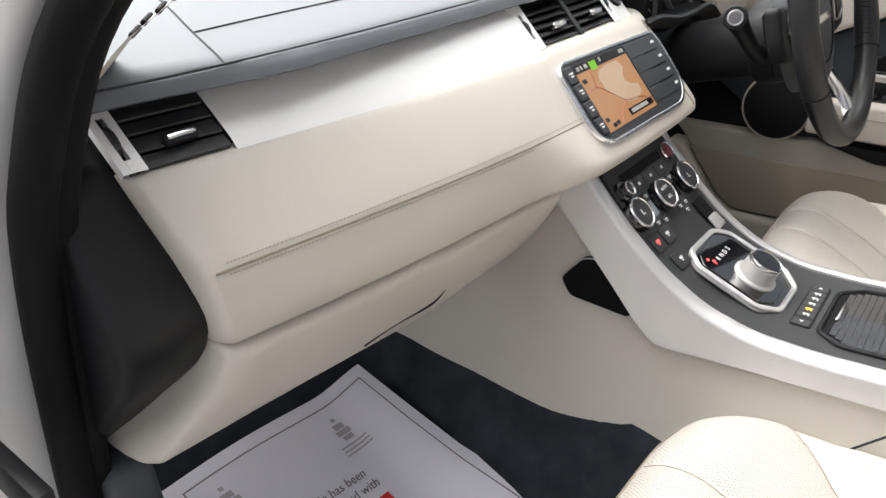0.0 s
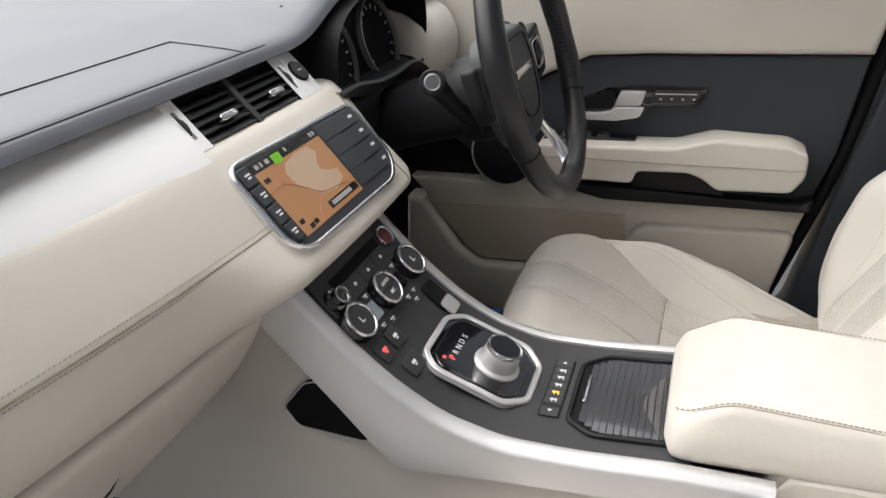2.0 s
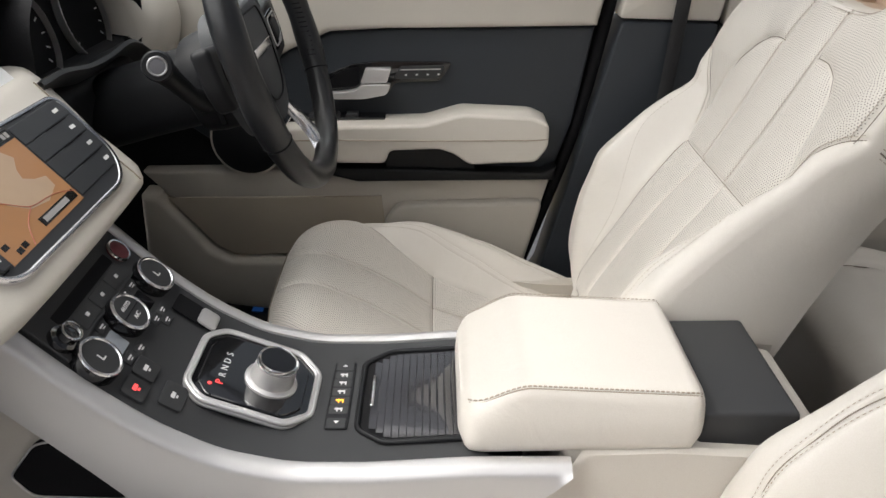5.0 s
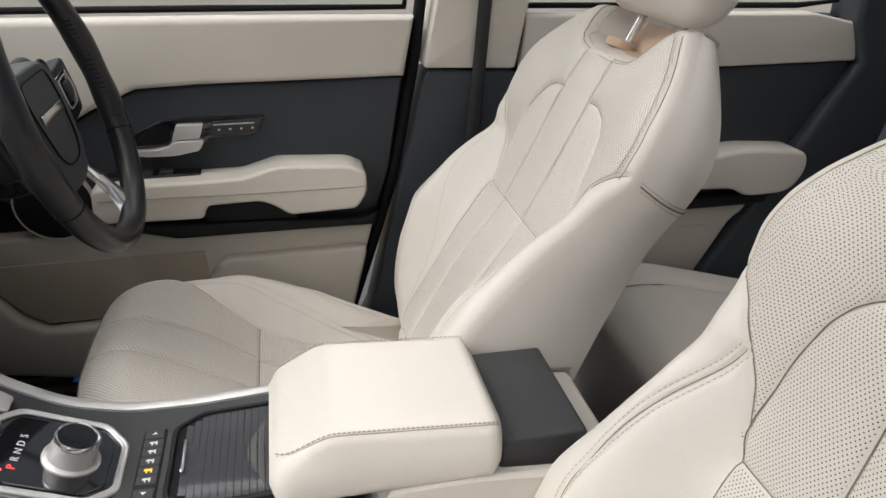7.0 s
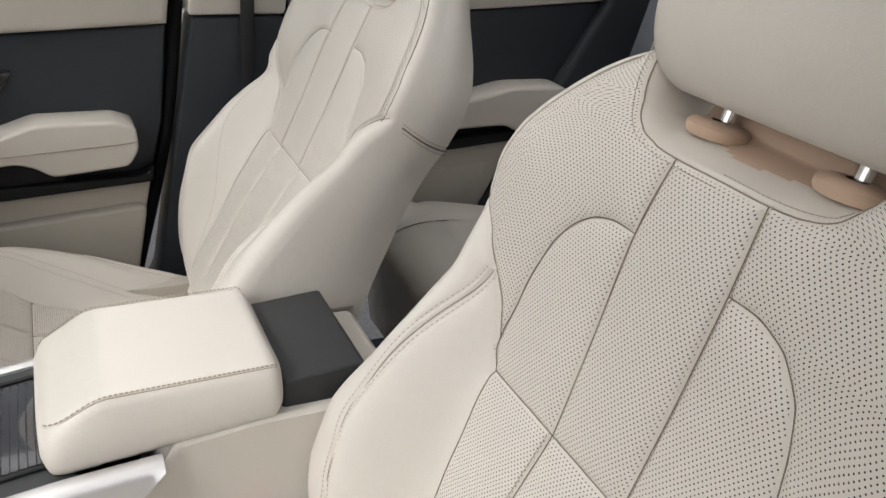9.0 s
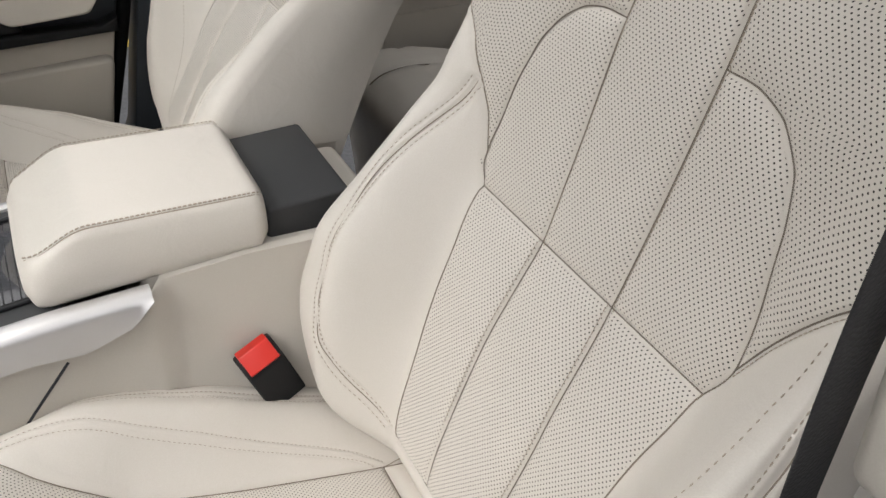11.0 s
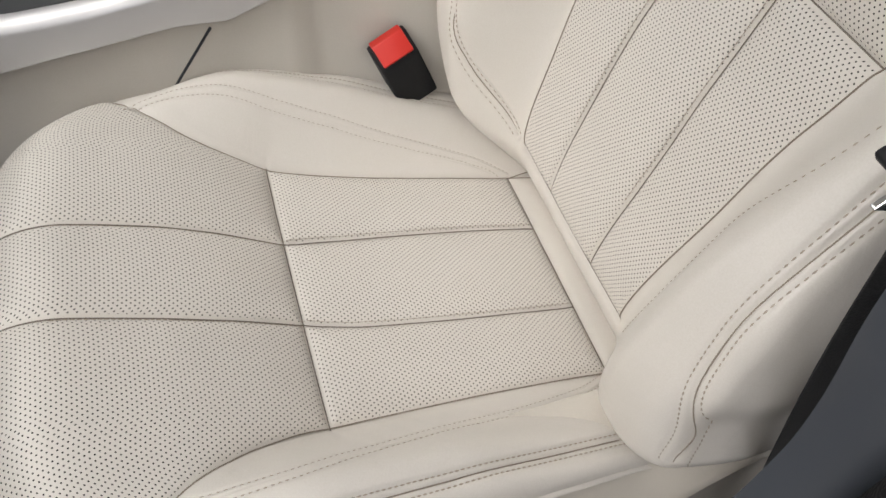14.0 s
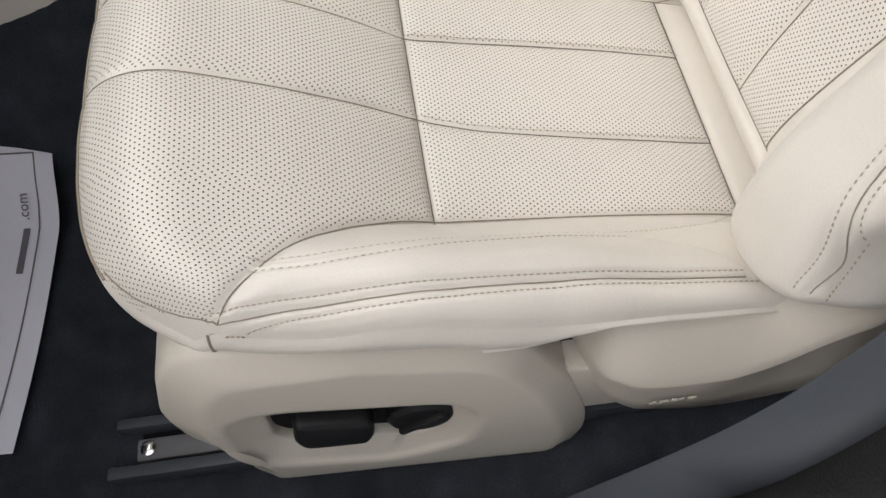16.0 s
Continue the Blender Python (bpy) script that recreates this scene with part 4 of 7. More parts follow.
door_panel("lever_arm", rounded([(0.1515, 0.712), (0.159, 0.692), (0.200, 0.681), (0.250, 0.677), (0.280, 0.681), (0.278, 0.687), (0.240, 0.690), (0.212, 0.697), (0.206, 0.7065)], 0.006), 0.697, 0.713, SILVER, lever, "", 0.004, 3)
strip = door_panel("memory_strip", rounded([(0.137, 0.742), (0.057, 0.750), (0.067, 0.726), (0.148, 0.718)], 0.004), 0.711, 0.718, DECK, handle, "charcoal memory key strip", 0.001)
door_panel("strip_line", [(0.136, 0.7375), (0.064, 0.7445), (0.0645, 0.7425), (0.1368, 0.7355)], 0.7100, 0.7112, SILVER, strip, "", 0.0)
for k in range(4):
    y0, z0 = 0.128 - k * 0.0195, 0.7265 + k * 0.0019
    door_panel("memory_mark", [(y0, z0), (y0 - 0.004, z0 + 0.0004), (y0 - 0.004, z0 + 0.003), (y0, z0 + 0.0026)], 0.7104, 0.7112, WHITEINK, strip, "", 0.0)
panel = door_panel("switch_panel", rounded([(0.335, 0.628), (0.160, 0.6445), (0.158, 0.6525), (0.330, 0.638)], 0.003), 0.690, 0.724, PIANO, driver_door, "gloss black window switch panel", 0.002)
for k in range(3):
    door_panel("window_switch", rounded([(0.300 - k * 0.034, 0.6395 + k * 0.0031), (0.276 - k * 0.034, 0.6420 + k * 0.0031), (0.278 - k * 0.034, 0.6480 + k * 0.0031), (0.298 - k * 0.034, 0.6460 + k * 0.0031)], 0.002), 0.692, 0.715, DECK, panel, "", 0.001)


def strip_between(a, b, r, mat, name, label, category, n=2):
    return single(name, tube([a, b], r, 10), mat, label, category, kind="structure")


def window(name, poly, x, mat_frame=RUBBER):
    w = thing(name, "clear side window above the door", "car window", (x, poly[0][0], poly[0][1]), kind="structure")
    pane = part("pane", slab(poly, x, x + 0.004, "x", 0.0), GLASS, w)
    pane.visible_shadow = False
    part("window_seal", tube([(x, a, b) for a, b in poly], 0.006, 8, True), mat_frame, w, "black rubber window seal")
    return w


window("window_1", [(0.80, 0.872), (0.463, 0.906), (0.109, 0.933), (-0.205, 0.956), (-0.23, 1.26), (0.25, 1.24), (0.72, 0.95)], 0.765)
window("window_2", [(-0.415, 0.972), (-1.02, 1.012), (-1.13, 1.03), (-1.10, 1.20), (-0.425, 1.26)], 0.765)

for side, name in ((1, "pillar_driver"), (-1, "pillar_passenger")):
    def flip(x0, x1):
        return (x0 * side, x1 * side)
    pil = thing(name, "centre pillar with slate lower and beige upper trim", "car pillar", (0.73 * side, -0.28, 0.2), kind="structure")
    if side < 0:
        inner = spline([(-0.085, 0.095), (-0.115, 0.14), (-0.19, 0.26), (-0.23, 0.35), (-0.25, 0.44), (-0.259, 0.55), (-0.249, 0.63), (-0.226, 0.72), (-0.218, 0.774), (-0.212, 0.848)], 60)
        rows = []
        for y, z in inner:
            yo = min(y - 0.012, float(np.interp(z, [0.10, 0.16, 0.24, 0.38, 0.55, 0.66, 0.75, 0.85], [-0.06, -0.15, -0.228, -0.240, -0.236, -0.232, -0.232, -0.235])) - 0.012)
            lift = 0.02 * float(np.interp(z, [0.10, 0.25], [1.0, 0.0]))
            rows.append([(-0.70, y - 0.060, z), (-0.668, y - 0.030, z), (-0.659, y - 0.004, z), (-0.6595, y, z), (-0.664, y - 0.001, z), (-0.682, (y + yo) / 2 + 0.003, z + lift), (-0.700, yo, z + lift), (-0.708, yo - 0.012, z + lift), (-0.76, yo - 0.03, z)])
        part("lower_trim", loft(rows), GREY, pil, "slate lower pillar trim", 60)
        part("pillar_seal", tube(spline([(-0.722, -0.05, 0.15), (-0.722, -0.16, 0.19), (-0.724, -0.238, 0.27), (-0.726, -0.262, 0.40), (-0.726, -0.262, 0.60), (-0.724, -0.262, 0.86)], 40), 0.022, 14), SEAL_DUSTY, pil, "dusty black rubber door seal")
        part("upper_trim", slab(rounded([(-0.200, 1.0), (-0.212, 0.93), (-0.240, 0.852), (-0.34, 0.852), (-0.36, 1.30), (-0.19, 1.30)], 0.010), -0.79, -0.646, "x", 0.010, 3), BEIGE, pil, "beige upper pillar trim")
    else:
      part("lower_trim", slab(rounded([(-0.245, 0.853), (-0.216, 0.657), (-0.168, 0.343), (-0.10, 0.20), (-0.10, 0.11), (-0.50, 0.11), (-0.44, 0.30), (-0.42, 0.55), (-0.415, 0.862)], 0.01), *flip(0.705, 0.79), "x", 0.012, 3), DARK, pil, "dark slate lower pillar trim")
      part("upper_trim", slab(rounded([(-0.252, 0.980), (-0.238, 0.858), (-0.412, 0.866), (-0.424, 0.99), (-0.45, 1.30), (-0.29, 1.30)], 0.008), *flip(0.70, 0.79), "x", 0.012, 3), BEIGE, pil, "beige upper pillar trim")
    belt = thing("seat_belt", "black seat belt hanging down the pillar", "seat belt", (0.69 * side, -0.34, 0.5), "front seat belts")
    if side > 0:
        run = [(0.690, -0.335, 1.26), (0.688, -0.338, 0.95), (0.688, -0.342, 0.70), (0.688, -0.350, 0.30)]
    else:
        run = [(-0.645, -0.185, 1.26), (-0.641, -0.200, 1.0), (-0.640, -0.2285, 0.85), (-0.640, -0.242, 0.80), (-0.640, -0.274, 0.63), (-0.642, -0.33, 0.40), (-0.65, -0.37, 0.24)]
    pts = spline(run, 30)
    step = np.gradient(pts, axis=0)
    step = step / np.linalg.norm(step, axis=1)[:, None]
    across = np.stack([np.zeros(30), -step[:, 2], step[:, 1]], 1)
    part("webbing", loft([[tuple(p + a * w + np.array((side * d, 0, 0))) for w, d in ((-0.0125, 0.0), (-0.0115, -0.0008), (0.0115, -0.0008), (0.0125, 0.0), (0.0115, 0.0008), (-0.0115, 0.0008))] for p, a in zip(pts, across)], closed=True), BELT, belt, "", 180)
    if side < 0:
        part("belt_stop", slab(rounded([(-0.268, 0.771), (-0.240, 0.779), (-0.212, 0.790), (-0.206, 0.796), (-0.212, 0.800), (-0.240, 0.791), (-0.268, 0.784)], 0.004), -0.639, -0.629, "x", 0.002), BLACK, belt, "black belt hook")
        part("tongue", slab(rounded([(-0.216, 0.769), (-0.232, 0.783), (-0.246, 0.780), (-0.240, 0.762)], 0.002), -0.638, -0.635, "x", 0.0006), CHROME, belt, "bare metal belt tongue")

# the seals and pillar edges round the door openings
def seal(name, pts, r, mat, label):
    return single(name, tube(spline(pts, 60), r, 10), mat, label, "door seal", kind="structure", smooth=180)


seal("seal_driver", [(0.735, -0.095, 0.20), (0.735, -0.135, 0.36), (0.735, -0.195, 0.62), (0.735, -0.222, 0.84), (0.735, -0.228, 0.95), (0.73, -0.24, 1.26)], 0.011, RUBBER, "black rubber seal between door and pillar")
seal("seal_rear", [(0.735, -0.45, 0.30), (0.735, -0.425, 0.60), (0.735, -0.417, 0.86), (0.735, -0.425, 1.25)], 0.010, RUBBER, "black rubber seal beside the rear door")

rear_door = thing("rear_door", "closed rear door trimmed in beige and slate leather", "car door", (0.72, -0.8, 0.3))
door_panel("door_shell", [(-0.42, 0.30), (-0.424, 0.95), (-1.02, 0.995), (-1.15, 1.0), (-1.16, 0.91), (-0.90, 0.42), (-0.85, 0.30)], 0.752, 0.80, BLACK, rear_door, r=0.0)
door_panel("upper_trim", rounded([(-0.424, 0.962), (-0.424, 0.857), (-0.857, 0.890), (-1.150, 0.917), (-1.127, 0.992), (-1.03, 1.004)], 0.01), 0.706, 0.755, BEIGE, rear_door, "padded beige upper door trim", 0.012, 4)
door_panel("middle_trim", [(-0.424, 0.854), (-0.857, 0.887), (-1.150, 0.914), (-1.075, 0.72), (-1.015, 0.603), (-0.80, 0.583), (-0.424, 0.56)], 0.722, 0.757, DARK, rear_door, "slate leather door insert")
door_panel("armrest", rounded([(-0.60, 0.69), (-0.82, 0.712), (-0.905, 0.735), (-1.04, 0.737), (-1.062, 0.725), (-1.065, 0.690), (-1.04, 0.645), (-0.935, 0.632), (-0.908, 0.650), (-0.60, 0.635)], 0.03), 0.652, 0.728, BEIGE, rear_door, "stitched beige armrest", 0.012, 4)
door_panel("ledge", [(-0.424, 0.585), (-0.80, 0.61), (-1.03, 0.632), (-1.015, 0.605), (-0.80, 0.585), (-0.424, 0.56)], 0.69, 0.73, BLACK, rear_door, "black pull ledge", 0.005)
door_panel("lower_trim", [(-0.424, 0.556), (-0.80, 0.581), (-1.013, 0.600), (-0.97, 0.568), (-0.955, 0.55), (-0.86, 0.34), (-0.424, 0.30)], 0.712, 0.756, BEIGE_HARD, rear_door, "beige hard lower trim", 0.008)
door_panel("pocket_recess", [(-0.70, 0.53), (-0.90, 0.545), (-0.90, 0.51), (-0.80, 0.40), (-0.70, 0.38)], 0.7085, 0.716, BEIGE_HARD, rear_door, r=0.002)
# dark quarter trim behind the rear door
part_q = single("quarter_trim", slab([(-1.154, 0.912), (-1.115, 0.992), (-1.10, 1.22), (-1.75, 1.15), (-1.75, 0.40), (-0.88, 0.36), (-0.905, 0.44), (-0.97, 0.565)], 0.690, 0.79, "x", 0.015, 3), DARK, "slate rear quarter trim behind the door", "car trim", kind="structure")

# rear bench
def rear_bench():
    bench = thing("rear_bench", "ivory leather rear bench seat with padded cushions", "car seat", (0, -0.8, 0.1))
    for cx in (-0.36, 0.36):
        rows = []
        for u in np.linspace(-1, 1, 41):
            x = cx + u * 0.30
            drop = 0.035 * abs(u) ** 6
            dip = 0.010 * math.exp(-((abs(u) - 0.5) / 0.03) ** 2)
            prof = spline([(-0.60, 0.22), (-0.575, 0.36), (-0.558, 0.44), (-0.568, 0.475), (-0.61, 0.505), (-0.70, 0.512), (-0.85, 0.488), (-1.05, 0.45)], 50)
            rows.append([(x, a + 0.02 * abs(u) ** 5 * -1, b - drop - dip * (1 if b > 0.48 else 0.3) - 0.006 * math.exp(-((a + 0.68) / 0.006) ** 2)) for a, b in prof])
        part("seat_cushion", loft(rows), LEATHER, bench, "", 180)
        for u in (-0.5, 0.5):
            part("seam", tube([(cx + u * 0.30, a, b - 0.0085) for a, b in prof[16:]], 0.0012, 6), FOLD_SHADE, bench)
        part("seam", tube([(cx + u * 0.30, -0.68, 0.5055 - 0.035 * abs(u) ** 6 - 0.010 * math.exp(-((abs(u) - 0.5) / 0.03) ** 2)) for u in np.linspace(-0.98, 0.98, 40)], 0.0012, 6), FOLD_SHADE, bench)
        rows = []
        for u in np.linspace(-1, 1, 41):
            x = cx * 0.8 + u * 0.22
            prof = spline([(-1.02, 0.54), (-1.03, 0.60), (-1.06, 0.75), (-1.11, 0.95), (-1.15, 1.07), (-1.20, 1.10), (-1.26, 1.06)], 40)
            rows.append([(x, a - 0.05 * abs(u) ** 6 - 0.008 * math.exp(-((abs(u) - 0.5) / 0.03) ** 2), b) for a, b in prof])
        part("seat_back", loft(rows), LEATHER, bench, "", 180)
        rows = []
        for t in np.linspace(-1, 1, 15):
            k = math.sqrt(max(1 - t ** 4, 0))
            rows.append([(cx * 0.8 + math.copysign(abs(math.cos(q)) ** 0.6, math.cos(q)) * 0.12 * (0.3 + 0.7 * k), -1.19 + math.copysign(abs(math.sin(q)) ** 0.6, math.sin(q)) * 0.05 * k - 0.02 * t, 1.15 + 0.075 * t) for q in np.linspace(0, 2 * math.pi, 28, endpoint=False)])
        part("headrest", loft(rows, closed=True, caps=True), LEATHER, bench, "", 180)
    return bench


rear_bench()
rear_belt = thing("rear_seat_belt", "grey seat belt over the rear backrest", "seat belt", (0.55, -1.1, 0.8))
part("webbing", loft([[(x - 0.025, y, z), (x, y + 0.004, z), (x + 0.025, y, z)] for x, y, z in ((0.43, -1.00, 0.56), (0.445, -1.03, 0.75), (0.46, -1.08, 0.95), (0.48, -1.13, 1.07), (0.50, -1.25, 1.14))]), GREY, rear_belt, "", 180)

# roof, windscreen and the far walls of the cabin
def roof_z(x, y, top):
    return top - 0.05 * (x / 0.6) ** 4 - 0.05 * max(0, (-y - 0.6)) ** 2


for nm, top, mat, lab, cat, out in (("ceiling", 1.335, HEADLINER, "pale grey headlining round the glass roof", "headlining", 0.56), ("roof", 1.385, WHITE, "white painted roof edge round the glass panel", "car roof", 0.62)):
    bm = bmesh.new()
    for x0, x1, y0, y1 in ((-out, out, 0.32, 0.16), (-out, out, -1.45, -1.92), (-out, -0.43, 0.16, -1.45), (0.43, out, 0.16, -1.45)):
        g = [[bm.verts.new((x, y, roof_z(x, y, top))) for x in np.linspace(x0, x1, 10)] for y in np.linspace(y0, y1, 12)]
        for i in range(11):
            for j in range(9):
                bm.faces.new((g[i][j], g[i][j + 1], g[i + 1][j + 1], g[i + 1][j]))
    bmesh.ops.remove_doubles(bm, verts=bm.verts, dist=0.0005)
    single(nm, bm, mat, lab, cat, kind="structure", smooth=180)
# unseen glass panel, added for top light; its tint sets how much enters
TINT = GLASS.copy()
TINT.name = "tinted_roof_glass"
TINT.node_tree.nodes["Principled BSDF"].inputs["Base Color"].default_value = (0.30, 0.305, 0.305, 1)
roof_pane = single("added_roof_pane", loft([[(x, y, roof_z(x, y, 1.37)) for x in np.linspace(-0.43, 0.43, 10)] for y in np.linspace(0.16, -1.45, 12)]), TINT, "unseen grey tinted roof panel added for light from above", "car window", kind="structure", smooth=180)
for sx, nm in ((-1, "roof_rail_passenger"), (1, "roof_rail_driver")):
    single(nm, tube(spline([(sx * 0.70, 1.05, 0.90), (sx * 0.66, 0.75, 1.06), (sx * 0.615, 0.33, 1.27), (sx * 0.60, -0.1, 1.33), (sx * 0.60, -0.9, 1.31), (sx * 0.62, -1.9, 1.22)], 40), 0.032, 12), WHITE if sx < 0 else HEADLINER, "windscreen pillar and roof rail", "car pillar", kind="structure", smooth=180)
ws = thing("windscreen", "clear raked windscreen over the dashboard", "windscreen", (0, 1.0, 0.95), kind="structure")
pane = part("pane", loft([[(x, 1.22 - 0.12 * (x / 0.7) ** 2 - t * 0.88, 0.93 + 0.40 * t) for x in np.linspace(-0.70 + 0.12 * t, 0.70 - 0.12 * t, 16)] for t in np.linspace(0, 1, 10)]), GLASS, ws, "", 180)
pane.visible_shadow = False
single("scuttle_panel", slab([(-0.75, 0.98), (0.75, 0.98), (0.75, 2.0), (-0.75, 2.0)], 0.84, 0.885, "z", 0.01), WHITE, "white bonnet and scuttle beyond the windscreen", "car bonnet", kind="structure")
single("bulkhead", box(-0.72, 0.72, 1.13, 1.18, 0.05, 0.86, 0.005), BLACK, "black bulkhead behind the dashboard", "car bulkhead", kind="structure")
single("tailgate", slab([(-0.72, 0.1), (0.72, 0.1), (0.72, 1.0), (-0.72, 1.0)], -1.95, -1.90, "y", 0.01), BLACK, "dark tailgate trim closing the boot", "tailgate", kind="structure")
single("rear_panel_passenger", slab([(-0.52, 0.1), (-1.9, 0.1), (-1.9, 1.0), (-0.42, 0.95)], -0.79, -0.74, "x", 0.01), DARK, "closed rear door on the passenger side", "car door", kind="structure")

# passenger door opening: white jamb, rubber seal, kick trim
jamb_path = [(-0.712, 0.66, 0.10), (-0.718, 0.655, 0.40), (-0.716, 0.64, 0.62), (-0.712, 0.62, 0.78), (-0.703, 0.60, 0.87), (-0.670, 0.56, 0.985), (-0.62, 0.40, 1.14), (-0.60, 0.18, 1.27)]
p = spline(jamb_path, 50)
single("door_jamb", loft([[(x - 0.005 - (0.16 - 0.11 * smooth01((z - 0.75) / 0.2)) * t, y - 0.02 * math.sin(t * 3.1) + 0.05 * t, z + 0.03 * t * max(0, (z - 0.8) * 2.5)) for t in np.linspace(0, 1, 8)] for x, y, z in p]), WHITE, "white painted door jamb at the windscreen pillar", "door jamb", kind="structure", smooth=180)
seal("seal_passenger", [(x + 0.016, y - 0.022, z) for x, y, z in jamb_path], 0.015, RUBBER, "black rubber seal round the door opening")
seal("seal_outer", [(x - 0.004, y - 0.026, z) for x, y, z in jamb_path], 0.017, RUBBER, "broad black rubber seal on the white jamb")
seal("seal_lip", [(x + 0.030, y + 0.005, z) for x, y, z in jamb_path], 0.014, RUBBER, "inner lip of the black door seal")
single("dash_end_cap", slab(rounded([(0.600, 0.850), (0.566, 0.79), (0.538, 0.74), (0.530, 0.712), (0.545, 0.67), (0.60, 0.60), (0.650, 0.545), (0.74, 0.53), (0.74, 0.86)], 0.02), -0.700, -0.612, "x", 0.012, 3), BLACK, "black end cap closing the dashboard", "dashboard trim", kind="structure")
single("kick_trim", slab(rounded([(0.53, 0.10), (0.60, 0.545), (0.80, 0.545), (0.80, 0.10)], 0.02), -0.705, -0.655, "x", 0.01, 3), GREY, "grey kick panel below the dashboard", "car trim", kind="structure")
strap = thing("check_strap", "black door check strap bolted to the white jamb", "door hardware", (-0.80, 0.60, 0.58))
part("arm", join(box(-0.815, -0.795, 0.56, 0.62, 0.56, 0.574, 0.004), lathe([(0.0, 0), (0.013, 0), (0.013, 0.012), (0.0, 0.014)], 20, Matrix.Translation((-0.803, 0.575, 0.574)))), BLACK, strap)
part("bolt", lathe([(0.0, 0), (0.007, 0), (0.007, 0.006), (0.0, 0.007)], 12, Matrix.Translation((-0.803, 0.575, 0.588))), DECK, strap)
part("arm_slot", box(-0.790, -0.775, 0.515, 0.60, 0.62, 0.66, 0.004), BLACK, strap, "black check arm")
outer = spline([(-0.645, 0.655, 0.868), (-0.642, 0.612, 0.900), (-0.637, 0.552, 0.950), (-0.630, 0.515, 0.976), (-0.612, 0.44, 1.035), (-0.595, 0.25, 1.19)], 30)
a_trim = thing("pillar_trim_passenger", "beige windscreen pillar trim with slotted demister grille", "pillar trim", (-0.65, 0.6, 0.9), kind="structure")
part("trim", loft([[(x - 0.012, y - 0.01, z), (x + 0.004, y - 0.004, z + 0.004), (x + 0.030, y + 0.024, z + 0.002), (x + 0.040, y + 0.045, z - 0.006)] for x, y, z in outer]), BEIGE, a_trim, "", 60)
for k in range(9):
    x, y, z = outer[7 + k]
    part("demister_slot", tube([(x + 0.008, y + 0.001, z + 0.0045), (x + 0.028, y + 0.022, z + 0.0030)], 0.0022, 6), RUBBER, a_trim, "dark demister slot")
# sill and its trim
sill = thing("door_sill", "grey plastic sill trim over white painted sill", "door sill", (-0.74, 0, 0.2), kind="structure")
part("sill_trim", loft([[(x, y, z) for x, z in ((-0.668, 0.095), (-0.676, 0.15), (-0.688, 0.185), (-0.705, 0.195), (-0.722, 0.19), (-0.73, 0.15))] for y in np.linspace(0.64, -0.10, 20)]), GREY, sill, "grey sill trim", 60)
part("sill_seal", tube([(-0.740, 0.64, 0.19), (-0.740, 0.2, 0.185), (-0.738, 0.0, 0.175), (-0.728, -0.10, 0.18)], 0.014, 10), RUBBER, sill, "black rubber sill seal")
part("sill_metal", loft([[(x, y, z) for x, z in ((-0.752, 0.185), (-0.80, 0.18), (-0.86, 0.17), (-0.90, 0.05), (-0.90, -0.15))] for y in np.linspace(0.64, -0.55, 10)]), WHITE, sill, "white painted sill", 60)

sill_2 = thing("sill_driver", "black driver sill plate with blue lit marks", "door sill", (0.70, 0.3, 0.2), kind="structure")
part("sill_plate", slab([(0.655, 0.05), (0.735, 0.05), (0.735, 0.62), (0.655, 0.62)], 0.19, 0.214, "z", 0.005, 2), PIANO, sill_2)
BLUE = material("blue_lit_mark", (0.01, 0.03, 0.10), 0.4, emit=(0.05, 0.25, 0.9), glow=0.06)
for k in range(6):
    part("lit_mark", box(0.690, 0.710, 0.215 + k * 0.036, 0.215 + k * 0.036 + 0.022, 0.214, 0.2145, 0.0, 1), BLUE, sill_2, "blue lit mark")

# the open passenger door, swung forward; unseen, added to block low side light
door_m = pose(-0.90, 0.80, 0, 0, 0, 20)
open_door = thing("passenger_door", "open white front passenger door with beige trim", "car door", (-0.9, 0.8, 0.2))
part("door_skin", slab([(-0.03, 0.12), (-1.0, 0.12), (-1.08, 0.5), (-1.08, 0.93), (0.0, 0.86)], 0.05, 0.13, "y", 0.02, 3, door_m), WHITE, open_door, "white painted outer skin")
part("door_trim", slab([(-0.06, 0.16), (-0.97, 0.16), (-1.04, 0.5), (-1.04, 0.92), (-0.03, 0.85)], 0.0, 0.05, "y", 0.015, 3, door_m), DARK, open_door, "slate leather inner trim")
# beige panels added to bounce light back onto the fascia
part("upper_trim", slab([(-0.10, 0.72), (-1.0, 0.78), (-1.03, 0.91), (-0.05, 0.84)], -0.018, 0.0, "y", 0.008, 2, door_m), BEIGE, open_door, "padded beige upper trim")
part("lower_trim", slab([(-0.10, 0.18), (-0.94, 0.18), (-1.0, 0.46), (-0.10, 0.50)], -0.018, 0.0, "y", 0.008, 2, door_m), BEIGE_HARD, open_door, "beige hard lower trim")
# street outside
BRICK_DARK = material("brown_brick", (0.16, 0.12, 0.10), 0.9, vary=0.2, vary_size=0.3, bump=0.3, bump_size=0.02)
single("ground", slab([(-60, -60), (60, -60), (60, 60), (-60, 60)], -0.60, -0.45, "z", 0.0), ASPHALT, "grey asphalt street beside the car", "road", kind="structure")
for x in (3.2, 3.42):
    single("yellow_line", slab([(x, -40), (x + 0.09, -40), (x + 0.09, 40), (x, 40)], -0.449, -0.446, "z", 0.0), YELLOW, "worn yellow line painted on the road", "road marking", "double yellow lines", kind="structure")
